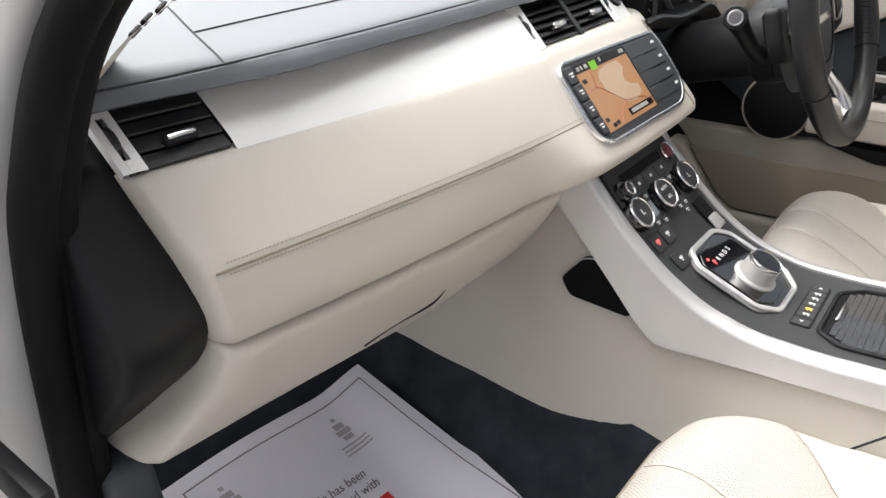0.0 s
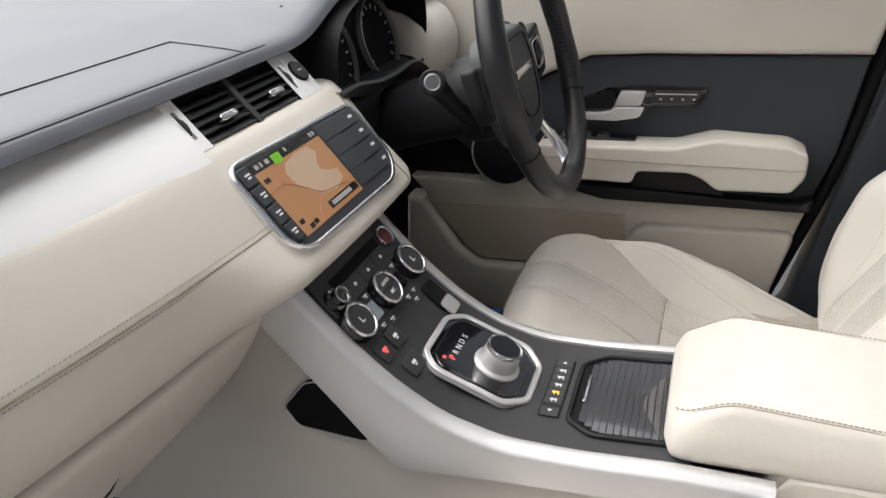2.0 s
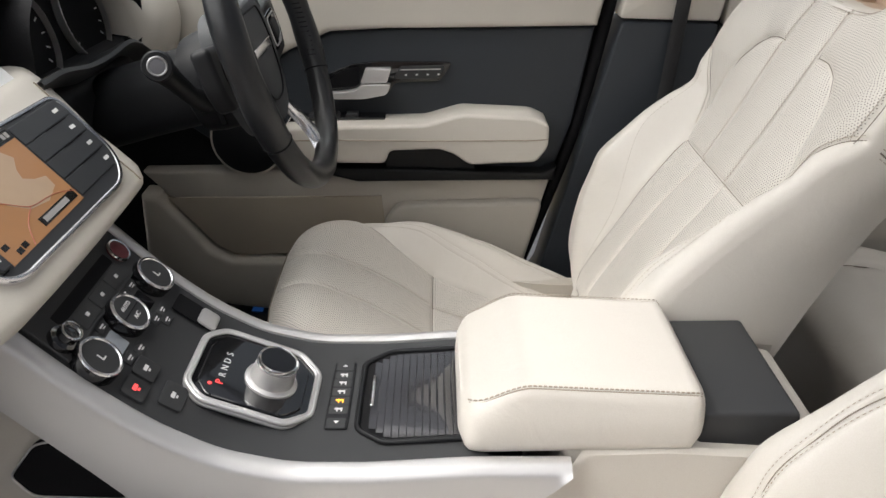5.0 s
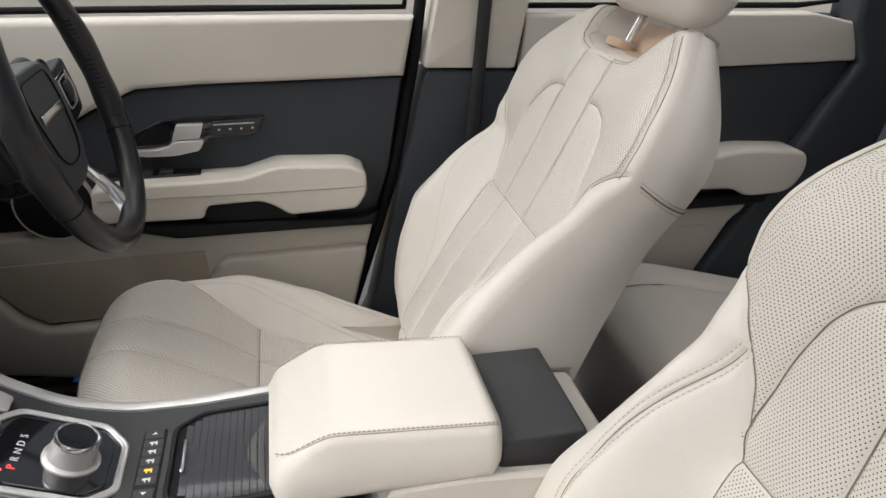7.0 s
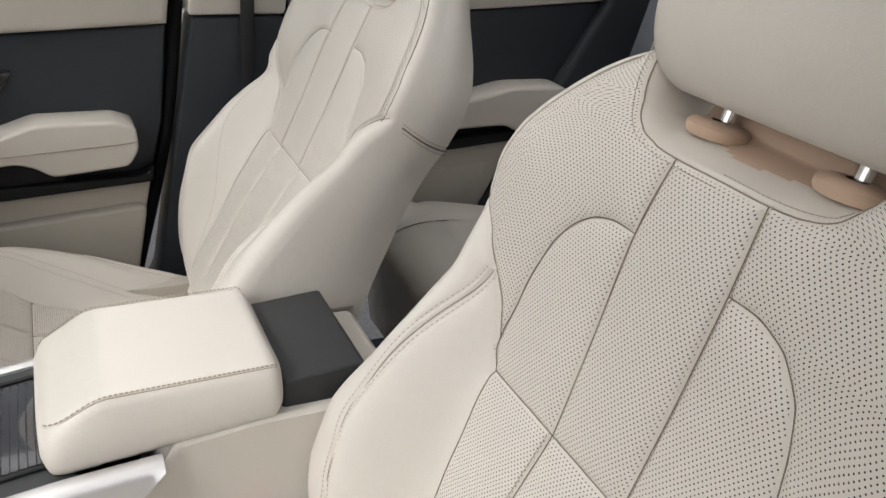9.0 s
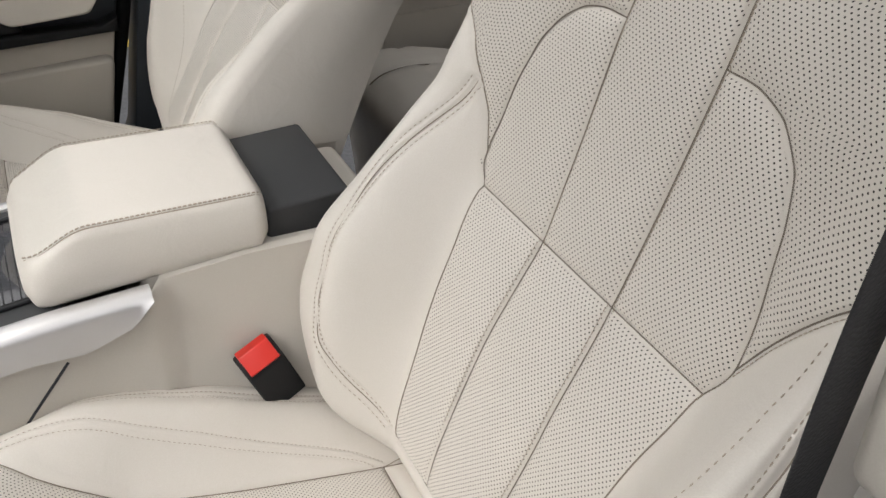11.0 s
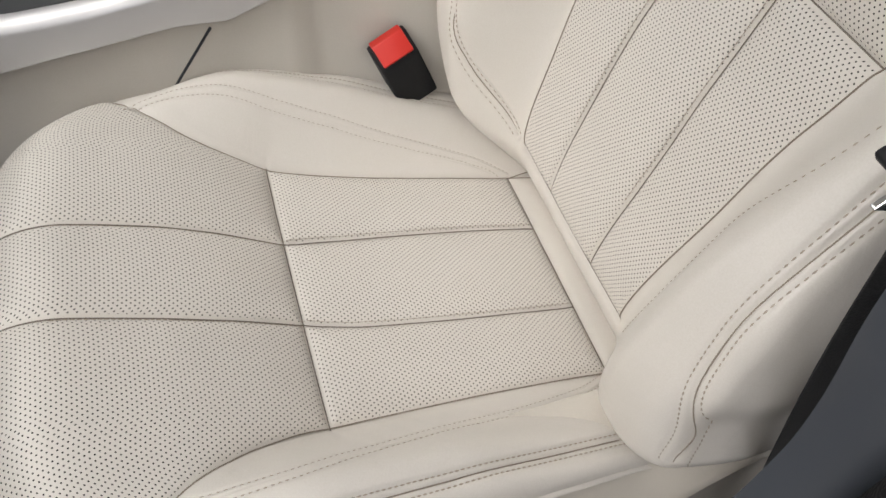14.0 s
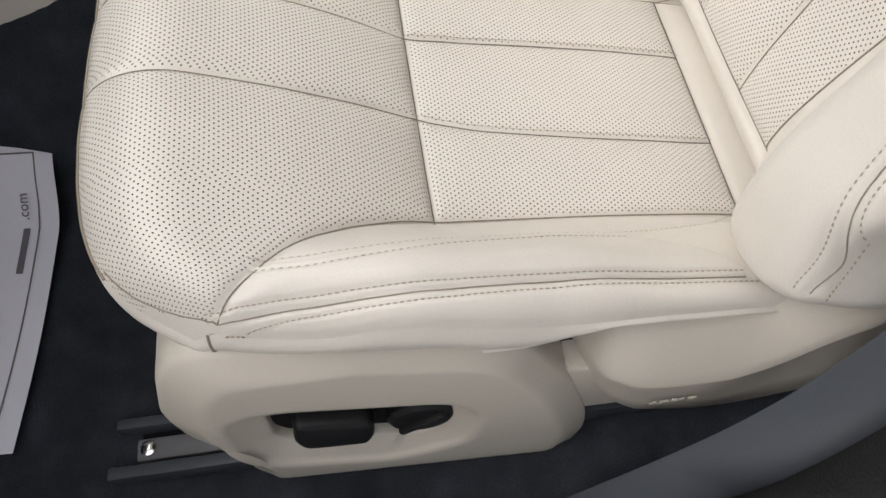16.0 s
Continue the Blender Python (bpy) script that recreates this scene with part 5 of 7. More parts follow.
# unseen pale pavement and kerb, added to bounce light onto low trim
single("pavement_near", slab([(-9.0, -40), (-1.35, -40), (-1.35, 40), (-9.0, 40)], -0.45, -0.335, "z", 0.0), PAVE, "unseen pale pavement by the open door, added to bounce light", "pavement", kind="structure")
single("kerb_near", slab([(-1.35, -40), (-1.22, -40), (-1.22, 40), (-1.35, 40)], -0.45, -0.33, "z", 0.012), PAVE, "unseen pale kerb edging the added near pavement", "kerb", kind="structure")
single("kerb", slab([(3.8, -40), (3.93, -40), (3.93, 40), (3.8, 40)], -0.45, -0.33, "z", 0.012), PAVE, "pale concrete kerb along the far side", "kerb", kind="structure")
single("pavement", slab([(3.93, -40), (7.0, -40), (7.0, 40), (3.93, 40)], -0.45, -0.335, "z", 0.0), PAVE, "pale concrete pavement", "pavement", kind="structure")
single("far_wall", box(7.0, 7.3, -40, 40, -0.45, 2.4, 0.02), BRICK, "pale rendered wall behind the pavement", "wall", kind="structure")
# out of view; added to hold back low light from the open side
single("near_light_block", box(-9.3, -9.0, -30, 30, -0.45, 2.4, 0.02), BRICK_DARK, "unseen brown brick wall added to block low side light", "wall", kind="structure")
mirror_ob = thing("door_mirror", "black door mirror outside the driver window", "door mirror", (0.93, 0.62, 0.93))
rows = []
for t in np.linspace(-1, 1, 15):
    k = math.sqrt(max(1 - t ** 4, 0)) + 0.001
    rows.append([(0.95 + 0.11 * t, 0.60 + 0.055 * k * math.cos(q) + 0.03 * (1 - t * t), 0.985 + 0.075 * k * math.copysign(abs(math.sin(q)) ** 0.7, math.sin(q))) for q in np.linspace(0, 2 * math.pi, 24, endpoint=False)])
part("housing", loft(rows, closed=True, caps=True), PIANO, mirror_ob, "", 180)
part("mirror_foot", box(0.78, 0.88, 0.58, 0.63, 0.885, 0.93, 0.012, 3), BLACK, mirror_ob)


# ---- dashboard ----
SEAM_FIT = np.polyfit([-0.68, -0.626, -0.565, -0.498, -0.43, -0.354, -0.264, -0.104, 0.0, 0.12, 0.25, 0.45, 0.7], [0.517, 0.512, 0.505, 0.495, 0.486, 0.476, 0.467, 0.458, 0.456, 0.457, 0.463, 0.478, 0.51], 5)


def seam_y(x):
    return float(np.polyval(SEAM_FIT, x))


def end_cut(x, z):
    """The fascia's end leans inwards below the vent."""
    k = min(max((-0.45 - x) / 0.20, 0), 1)
    return x + k * k * float(np.interp(z, [0.56, 0.585, 0.606, 0.655, 0.68, 0.69, 0.77, 0.84], [-0.030, -0.015, -0.003, 0.028, 0.037, 0.040, 0.028, 0.012]))


POD = [(0.112, 0.062), (0.095, 0.070), (0.074, 0.0725), (0.060, 0.066), (0.044, 0.050), (0.024, 0.028), (0.006, 0.007), (0.0, 0.0), (-0.010, -0.008), (-0.030, -0.026), (-0.044, -0.040), (-0.045, -0.050), (-0.034, -0.058), (-0.010, -0.062), (0.04, -0.063)]
PAD = [(0.095, 0.060), (0.080, 0.068), (0.064, 0.070), (0.050, 0.060), (0.030, 0.038), (0.012, 0.016), (0.003, 0.004), (0.0, 0.0), (-0.001, -0.003), (-0.004, -0.02), (-0.007, -0.045), (-0.006, -0.066), (0.0, -0.075), (0.012, -0.079), (0.04, -0.080)]
GLOVE = [(0.03, -0.080), (0.006, -0.081), (-0.001, -0.086), (0.0, -0.10), (0.010, -0.13), (0.026, -0.165), (0.042, -0.192), (0.055, -0.200), (0.075, -0.202), (0.13, -0.20)]


def dash_section(profile, x, sink=0.0, grow=0.0):
    y = seam_y(x)
    if profile is pad_profile:
        k = float(smooth01((x + 0.235) / 0.12))
        profile = pad_profile if k == 0 else spline(np.array(PAD) * (1 - k) + np.array(POD) * k, 44)
    return [(end_cut(x, 0.768 + b), y + a + sink, 0.768 + b * (1 - grow)) for a, b in profile]


dash = thing("dashboard", "beige and slate leather dashboard with aluminium blade", "dashboard", (-0.2, 0.6, 0.6))
pad_profile = [tuple(p) for p in spline(PAD, 44)]
pod_profile = [tuple(p) for p in spline(POD, 44)]
xs = [-0.657, -0.6565, -0.655, -0.652, -0.646] + list(np.linspace(-0.60, 0.175, 100)) + [0.192, 0.208, 0.218, 0.223]
ends = [0.055, 0.030, 0.012, 0.004, 0.0] + [0.0] * 100 + [0.005, 0.013, 0.026, 0.042]
part("knee_pad", loft([[(x, y + e, z) for x, y, z in dash_section(pad_profile, x, 0.0, e * (1.6 if x > 0 else 0.3))] for x, e in zip(xs, ends)], caps=True), BEIGE, dash, "padded beige leather fascia", 60)
glove_profile = [tuple(p) for p in spline(GLOVE, 40)]
xs2 = [-0.655, -0.6545, -0.652, -0.646] + list(np.linspace(-0.60, -0.14, 26)) + [-0.130, -0.124]
ends2 = [0.045, 0.024, 0.009, 0.001] + [0.0] * 26 + [0.004, 0.012]
glove = part("glove_box", loft([[(x, y + e + 0.05 * max(0, (x + 0.35) / 0.25) * max(0, (0.69 - z) / 0.12) * 0.4, z + 0.035 * max(0, -(x + 0.35) / 0.3) * max(0, (0.69 - z) / 0.12) * -0.1) for x, y, z in dash_section(glove_profile, x)] for x, e in zip(xs2, ends2)], caps=True), BEIGE, dash, "beige glove box lid", 60)
gh = [(x, seam_y(x) + 0.0295 + o, z) for x, z, o in ((-0.44, 0.588, 0.004), (-0.40, 0.598, 0.0), (-0.345, 0.602, -0.003), (-0.33, 0.618, -0.008))]
part("glove_handle", tube(spline(gh, 20), 0.0018, 8), BLACK, glove, "recessed pull slot")
part("fascia_seam", tube([(end_cut(x, 0.767), seam_y(x) - 0.0004, 0.7672) for x in np.linspace(-0.645, -0.108, 120)], 0.0011, 6), material("seam_shadow", (0.26, 0.22, 0.17), 0.9), dash)
for off in (0.0045, -0.0045):
    verts, faces = [], []
    for k, x in enumerate(np.arange(-0.63, -0.112, 0.0046)):
        y, z = seam_y(x) + (0.0022 if off > 0 else -0.0014), 0.768 + off
        for a in (end_cut(x, 0.767), end_cut(x + 0.0032, 0.767)):
            verts += [(a, y - 0.0005, z - 0.0005), (a, y - 0.0009, z), (a, y - 0.0002, z + 0.0006)]
        i = k * 6
        faces += [(i, i + 1, i + 4, i + 3), (i + 1, i + 2, i + 5, i + 4)]
    part("stitching", from_arrays(verts, faces, None, 180), STITCH, dash)
end_seam = [(x, y - 0.0006, z) for x, y, z in dash_section(pad_profile, 0.172)[8:30]]
part("pod_seam", tube(end_seam, 0.0010, 6), bpy.data.materials["seam_shadow"], dash)
# aluminium blade above the pad
BLADE = [(0.058, 0.832), (0.066, 0.8405), (0.072, 0.847), (0.090, 0.861), (0.110, 0.876), (0.150, 0.892)]


def on_blade(x, s, lift=0.0):
    """A place on the slope above the fascia: s from 0 at the pad to 1 under the leather top."""
    a = float(np.interp(s, [0, 0.16, 0.5, 1.0], [0.066, 0.072, 0.090, 0.113]))
    z = float(np.interp(s, [0, 0.16, 0.5, 1.0], [0.8405, 0.847, 0.861, 0.878]))
    return (x, seam_y(x) + a - lift * 0.64, z + lift * 0.77)


part("blade", loft([[(x, seam_y(x) + a, z) for a, z in BLADE] for x in np.linspace(-0.545, -0.1095, 30)]), BRUSHED, dash, "brushed aluminium trim blade", 60)


def dash_top(x, y):
    """Height of the leather top, with the hood over the dials."""
    z = float(np.interp(y, [0.55, 0.60, 0.75, 1.0, 1.2], [0.900, 0.908, 0.922, 0.925, 0.915]))
    hood = math.exp(-((x - 0.378) / 0.155) ** 4) * float(np.interp(y, [0.50, 0.56, 0.66, 0.85], [0.075, 0.075, 0.055, 0.0]))
    return z + hood


rows = []
for x in list(np.linspace(-0.650, 0.70, 110)):
    hood = math.exp(-((x - 0.378) / 0.155) ** 4)
    yf = 0.568 + 0.030 * smooth01((-x - 0.45) / 0.22) - 0.02 * hood
    row = [(x, yf + 0.09, 0.884 + 0.03 * hood), (x, yf + 0.02, 0.885 + 0.05 * hood), (x, yf + 0.004, 0.887 + 0.06 * hood), (x, yf - 0.003, 0.891 + 0.068 * hood), (x, yf, 0.897 + 0.07 * hood)]
    for y in np.linspace(yf + 0.006, 1.12, 26):
        row.append((x, y, dash_top(x, y)))
    rows.append(row)
part("leather_top", loft(rows), DASHTOP, dash, "slate leather dashboard top", 60)
SEAM_DARK = material("slate_seam", (0.02, 0.022, 0.027), 0.9)
for line in ([(-0.66, 0.592), (-0.56, 0.584), (-0.40, 0.578), (-0.13, 0.577), (0.10, 0.576)], [(-0.535, 0.583), (-0.511, 0.655), (-0.474, 0.765), (-0.45, 0.9)], [(-0.511, 0.655), (-0.418, 0.657), (-0.20, 0.658), (0.03, 0.66)], [(0.03, 0.66), (0.055, 0.577)]):
    pts = spline(line, 40)
    part("leather_seam", tube([(x, y, dash_top(x, y) + 0.0002) for x, y in pts], 0.0011, 6), SEAM_DARK, dash)
for off in (0.005, -0.005):
    verts, faces = [], []
    for k, x in enumerate(np.arange(-0.655, 0.10, 0.005)):
        y = float(np.interp(x, [-0.66, -0.56, -0.40, -0.13, 0.1], [0.592, 0.584, 0.578, 0.577, 0.576])) + off
        for a in (x, x + 0.0034):
            z = dash_top(a, y) + 0.0006
            verts += [(a, y - 0.0006, z), (a, y + 0.0006, z)]
        i = k * 4
        faces.append((i, i + 1, i + 3, i + 2))
    part("stitching", from_arrays(verts, faces, None, 180), material("slate_thread", (0.09, 0.10, 0.12), 0.8) if off > 0 else bpy.data.materials["slate_thread"], dash)


def on_centre(x, s, lift=0.0):
    """A place on the slope of the middle vents."""
    return (x, seam_y(x) + 0.078 + 0.040 * s - lift * 0.68, 0.8425 + 0.037 * s + lift * 0.73)


def louvre(place, x0, x1, s0, s1, tilt, thick=0.0016):
    """One flat blade between two heights of the slope, its rear edge dipped by tilt."""
    rows = []
    for x in np.linspace(x0, x1, 7):
        rows.append([place(x, s0, 0.0), place(x, s0 + (s1 - s0) * 0.08, thick * 0.6), place(x, s1 - (s1 - s0) * 0.08, thick * 0.6 - tilt), place(x, s1, -tilt), place(x, s1, -tilt - thick), place(x, s0, -thick)])
    return loft(rows, closed=True, caps=True)


def cheek(parent, place, x0, x1, wheel_x):
    """A silver end plate with a slot, a ribbed wheel standing in it."""
    xa, xb = wheel_x - 0.0030, wheel_x + 0.0030
    for a, b, s0, s1 in ((x0, xa, -0.10, 1.12), (xb, x1, -0.10, 1.12), (xa, xb, -0.10, 0.22), (xa, xb, 0.84, 1.12)):
        rows = [[place(x, s, lift) for s, lift in ((s0, -0.004), (s0 + 0.02, 0.0022), (s1 - 0.02, 0.0022), (s1, -0.004))] for x in (a, b)]
        part("vent_cheek", loft([[place(a, s0, -0.006), place(a, s1, -0.006)]] + [[r[1], r[2]] for r in rows] + [[place(b, s0, -0.006), place(b, s1, -0.006)]]), BRUSHED, parent, "satin silver vent end", 50)
    part("wheel_well", loft([[place(x, s, -0.005) for s in (0.15, 0.9)] for x in (xa, xb)]), RUBBER, parent)
    c = Vector(place(wheel_x, 0.53, -0.011))
    n = 40
    rows = []
    for e in (-0.0024, 0.0024):
        rows.append([(wheel_x + e, c.y + (0.0155 + 0.0006 * (k % 2)) * math.cos(t), c.z + (0.0155 + 0.0006 * (k % 2)) * math.sin(t)) for k, t in enumerate(np.linspace(0, 2 * math.pi, n, endpoint=False))])
    part("vent_wheel", loft(rows, closed=True, caps=True), DECK, parent, "ribbed vent wheel", 30)


side_vent = thing("side_vent", "charcoal flat louvred vent at the dashboard end", "air vent", on_blade(-0.59, 0.5))
part("duct", loft([[on_blade(x, s, -0.012) for s in (-0.1, 0.5, 1.05)] for x in np.linspace(-0.624, -0.547, 5)]), RUBBER, side_vent)
for k in range(4):
    part("slat", louvre(on_blade, -0.621, -0.548, k * 0.25 + 0.012, k * 0.25 + 0.235, 0.0022), DECK, side_vent, "", 40)
p = Vector(on_blade(-0.585, 0.30, 0.003))
tab = part("slat_tab", slab(rounded([(-0.016, -0.0045), (0.016, -0.0045), (0.016, 0.0045), (-0.016, 0.0045)], 0.0042, 5), -0.003, 0.004, "z", 0.0015, 2, Matrix.Translation(p) @ Matrix.Rotation(radians(38), 4, "X")), BLACK, side_vent, "black slat tab with bright edge")
part("tab_edge", slab(rounded([(-0.0135, -0.0015), (0.0135, -0.0015), (0.0135, 0.0042), (-0.0135, 0.0042)], 0.0025, 5), 0.0030, 0.0054, "z", 0.001, 2, Matrix.Translation(p) @ Matrix.Rotation(radians(38), 4, "X")), CHROME, tab)
cheek(side_vent, on_blade, -0.6430, -0.6225, -0.6330)
centre_vent = thing("centre_vent", "pair of black louvred vents above the screen", "air vent", on_centre(0, 0.5))
part("duct", loft([[on_centre(x, s, d) for s, d in ((-0.12, -0.004), (0.0, -0.022), (0.5, -0.026), (1.05, -0.018), (1.12, 0.0))] for x in np.linspace(-0.088, 0.105, 6)]), RUBBER, centre_vent, "", 60)
for x0, x1, xt in ((-0.086, 0.003, -0.036), (0.012, 0.103, 0.066)):
    for k in range(5):
        part("slat", louvre(on_centre, x0, x1, k * 0.2 + 0.005, k * 0.2 + 0.175, 0.0075, 0.0016), DECK, centre_vent, "", 40)
    p = Vector(on_centre(xt, 0.34, 0.003))
    part("slat_tab", slab(rounded([(-0.015, -0.0042), (0.015, -0.0042), (0.015, 0.0042), (-0.015, 0.0042)], 0.004, 5), -0.003, 0.005, "z", 0.0018, 3, Matrix.Translation(p) @ Matrix.Rotation(radians(40), 4, "X")), CHROME, centre_vent, "bright slat tab")
part("divider", loft([[on_centre(x, s, l) for s in (-0.06, 1.1)] for x, l in ((0.0025, -0.01), (0.0028, 0.002), (0.0122, 0.002), (0.0125, -0.01))]), DECK, centre_vent, "", 30)
for x in (-0.0863, 0.1033):
    part("vent_liner", loft([[on_centre(x + d, s, l) for s in (-0.08, 1.12)] for d, l in ((-0.0003, -0.024), (-0.0003, 0.0019), (0.0003, 0.0019), (0.0003, -0.024))]), RUBBER, centre_vent)
cheek(centre_vent, on_centre, -0.1090, -0.0865, -0.0985)
cheek(centre_vent, on_centre, 0.1035, 0.1255, 0.1140)
part("button_plate", loft([[on_centre(x, s, l) for s in (-0.10, 1.12)] for x, l in ((0.1265, -0.004), (0.1275, 0.0022), (0.160, 0.0022), (0.172, -0.006), (0.176, -0.03))]), BRUSHED, centre_vent, "satin silver plate", 50)
bp = Matrix.Translation(on_centre(0.143, 0.55, 0.0022)) @ Matrix.Rotation(radians(43), 4, "X")
button = part("round_button", lathe([(0.0, 0.001), (0.0135, 0.001), (0.0135, 0.0035), (0.011, 0.0045), (0.0, 0.0035)], 32, bp), DECK, centre_vent, "round dark switch")
part("button_ring", lathe([(0.0135, 0.0), (0.0155, 0.0), (0.0152, 0.002), (0.0138, 0.0025)], 32, bp), RUBBER, button)
part("button_mark", box(-0.005, 0.005, -0.001, 0.001, 0.0036, 0.0041, 0.0, 1, bp), SILVER, button)

# beige pod with the touch screen
SCREEN_AT, SCREEN_TILT = (0.032, 0.468, 0.782), 46
SM = pose(*SCREEN_AT, SCREEN_TILT, 0, 0) @ Matrix.Translation((0, 0, 0.0055))


def face_rect(x0, x1, v0, v1, r, d0, d1, bevel=0.0008, seg=2):
    """A rounded plate on the screen's plane: x across, v up the slope, d outwards."""
    return slab(rounded([(x0, v0), (x1, v0), (x1, v1), (x0, v1)], r, 6), d0, d1, "z", bevel, seg, SM)


CHROME_SATIN = material("satin_chrome", (0.80, 0.80, 0.82), 0.20, 1.0, vary=0.02)
SCREEN_GREY = material("screen_grey_plastic", (0.030, 0.032, 0.036), 0.45, vary=0.05, bump=0.1, bump_size=0.0008)
pod = thing("touch_screen", "lit navigation touch screen with dark keys in bright bezel", "touch screen", (0.03, 0.46, 0.76))
bez = rounded([(-0.120, -0.060), (0.105, -0.063), (0.138, -0.036), (0.138, 0.050), (-0.140, 0.058), (-0.143, -0.040)], 0.020, 7)


def inset(poly, d):
    """The outline moved inwards by d."""
    out = []
    k = len(poly)
    for i in range(k):
        a, b = Vector(poly[i - 1]), Vector(poly[(i + 1) % k])
        t = (b - a).normalized()
        out.append((poly[i][0] - t.y * d, poly[i][1] + t.x * d))
    return out


def plate(poly, d0, d1, bevel=0.0006):
    return slab(poly, d0, d1, "z", bevel, 1, SM)


rows = []
for d, h in ((-0.0034, -0.0090), (-0.0028, -0.0020), (-0.0020, 0.0010), (-0.0006, 0.0022), (0.0012, 0.0024), (0.0030, 0.0016), (0.0042, 0.0002), (0.0048, -0.003)):
    q = inset(bez, d)
    rows.append([tuple(SM @ Vector((a, b, h))) for a, b in q])
part("bezel", loft(rows, closed=True), CHROME_SATIN, pod, "bright satin bezel", 180)
part("screen_face", slab(inset(bez, 0.0035), -0.006, 0.0010, "z", 0.0, 1, SM), SCREEN_GREY, pod, "dark grey screen surround")
LCD_MAP = material("lit_map", (0.20, 0.105, 0.05), 0.22, vary=0.10, vary_size=0.04, emit=(0.56, 0.28, 0.13), glow=0.22, coat=0.3)
LCD_BAR = material("lit_dark_bar", (0.012, 0.011, 0.010), 0.25, coat=0.5)
LCD_GREY = material("lit_grey", (0.2, 0.2, 0.2), 0.3, emit=(0.55, 0.5, 0.45), glow=0.14)
LCD_GREEN = material("lit_green", (0.1, 0.3, 0.02), 0.3, emit=(0.22, 0.45, 0.03), glow=0.18)
LCD_RED = material("map_road", (0.3, 0.07, 0.04), 0.3, emit=(0.40, 0.11, 0.06), glow=0.15)
LCD_PALE = material("lit_pale", (0.26, 0.19, 0.13), 0.25, vary=0.12, vary_size=0.02, emit=(0.62, 0.43, 0.29), glow=0.20, coat=0.3)
screen = part("display", plate([(-0.113, -0.047), (0.028, -0.047), (0.028, 0.036), (-0.113, 0.037)], 0.0008, 0.0016, 0.0), LCD_MAP, pod, "lit orange map display")
part("status_bar", plate([(-0.113, 0.0374), (0.028, 0.0364), (0.028, 0.0475), (-0.113, 0.0485)], 0.0008, 0.0018, 0.0), LCD_BAR, screen)
# pale glowing patch that paints a reflection's glare onto the display
part("glare_patch", plate([(-0.060, 0.030), (-0.035, 0.034), (-0.006, 0.033), (0.002, 0.022), (-0.010, 0.012), (-0.014, 0.003), (-0.002, -0.004), (0.014, -0.008), (0.012, -0.020), (-0.012, -0.027), (-0.040, -0.022), (-0.055, -0.010), (-0.068, 0.004), (-0.070, 0.020)], 0.0015, 0.0018, 0.0), LCD_PALE, screen)
for line in ([(-0.112, 0.010), (-0.085, 0.012), (-0.060, -0.004), (-0.038, -0.020), (0.0, -0.025), (0.028, -0.036)], [(-0.085, 0.012), (-0.078, 0.036)], [(-0.075, -0.046), (-0.060, -0.030), (-0.038, -0.020)]):
    part("map_road", tube([SM @ Vector((a, b, 0.0019)) for a, b in spline(line, 16)], 0.00045, 5), LCD_RED, screen)
part("icon", plate([(-0.073, 0.034), (-0.057, 0.034), (-0.055, 0.046), (-0.073, 0.046)], 0.0018, 0.0022, 0.0), LCD_GREEN, screen)
bar = part("caption_bar", plate([(-0.046, -0.0415), (0.024, -0.0415), (0.024, -0.0320), (-0.046, -0.0320)], 0.0017, 0.0021, 0.0), LCD_BAR, screen)
part("caption_bar", plate([(-0.040, -0.0395), (0.008, -0.0395), (0.008, -0.0340), (-0.040, -0.0340)], 0.0021, 0.0024, 0.0), LCD_GREY, screen)
for a, b, w in ((-0.106, 0.040, 0.006), (-0.096, 0.040, 0.004), (-0.086, 0.040, 0.007), (-0.045, 0.041, 0.004), (0.012, 0.0395, 0.005), (0.019, 0.0395, 0.005), (-0.108, 0.022, 0.010), (-0.108, -0.034, 0.008), (-0.098, -0.044, 0.008), (-0.088, -0.043, 0.008)):
    part("icon", plate([(a, b), (a + w, b), (a + w, b + 0.0055), (a, b + 0.0055)], 0.0018, 0.0022, 0.0), LCD_GREY if b > 0.03 else LCD_BAR, screen)
lefts = [(0.050, 0.0275), (0.0255, 0.0035), (0.0015, -0.0205), (-0.0225, -0.045)]
for k, (b1, b0) in enumerate(lefts):
    key = part("key", plate(rounded([(-0.1360 + (0.006 if k == 3 else 0), b0), (-0.1155, b0), (-0.1155, b1), (-0.1360, b1)], 0.003), 0.0008, 0.0042, 0.0012), SCREEN_GREY, pod, "dark grey hard key")
    part("key_mark", join(plate([(-0.130, (b0 + b1) / 2 + 0.001), (-0.121, (b0 + b1) / 2 + 0.001), (-0.121, (b0 + b1) / 2 + 0.003), (-0.130, (b0 + b1) / 2 + 0.003)], 0.0041, 0.0045, 0.0), plate([(-0.128, (b0 + b1) / 2 - 0.003), (-0.122, (b0 + b1) / 2 - 0.003), (-0.122, (b0 + b1) / 2 - 0.001), (-0.128, (b0 + b1) / 2 - 0.001)], 0.0041, 0.0045, 0.0)), WHITEINK, key)
    part("key_gap", plate([(-0.1340, b0 - 0.0016), (-0.1220, b0 - 0.0016), (-0.1220, b0 - 0.0003), (-0.1340, b0 - 0.0003)], 0.0009, 0.0022, 0.0), RUBBER, key)
rights = [(0.046, 0.0245), (0.0235, 0.0015), (0.0005, -0.0215), (-0.0225, -0.044)]
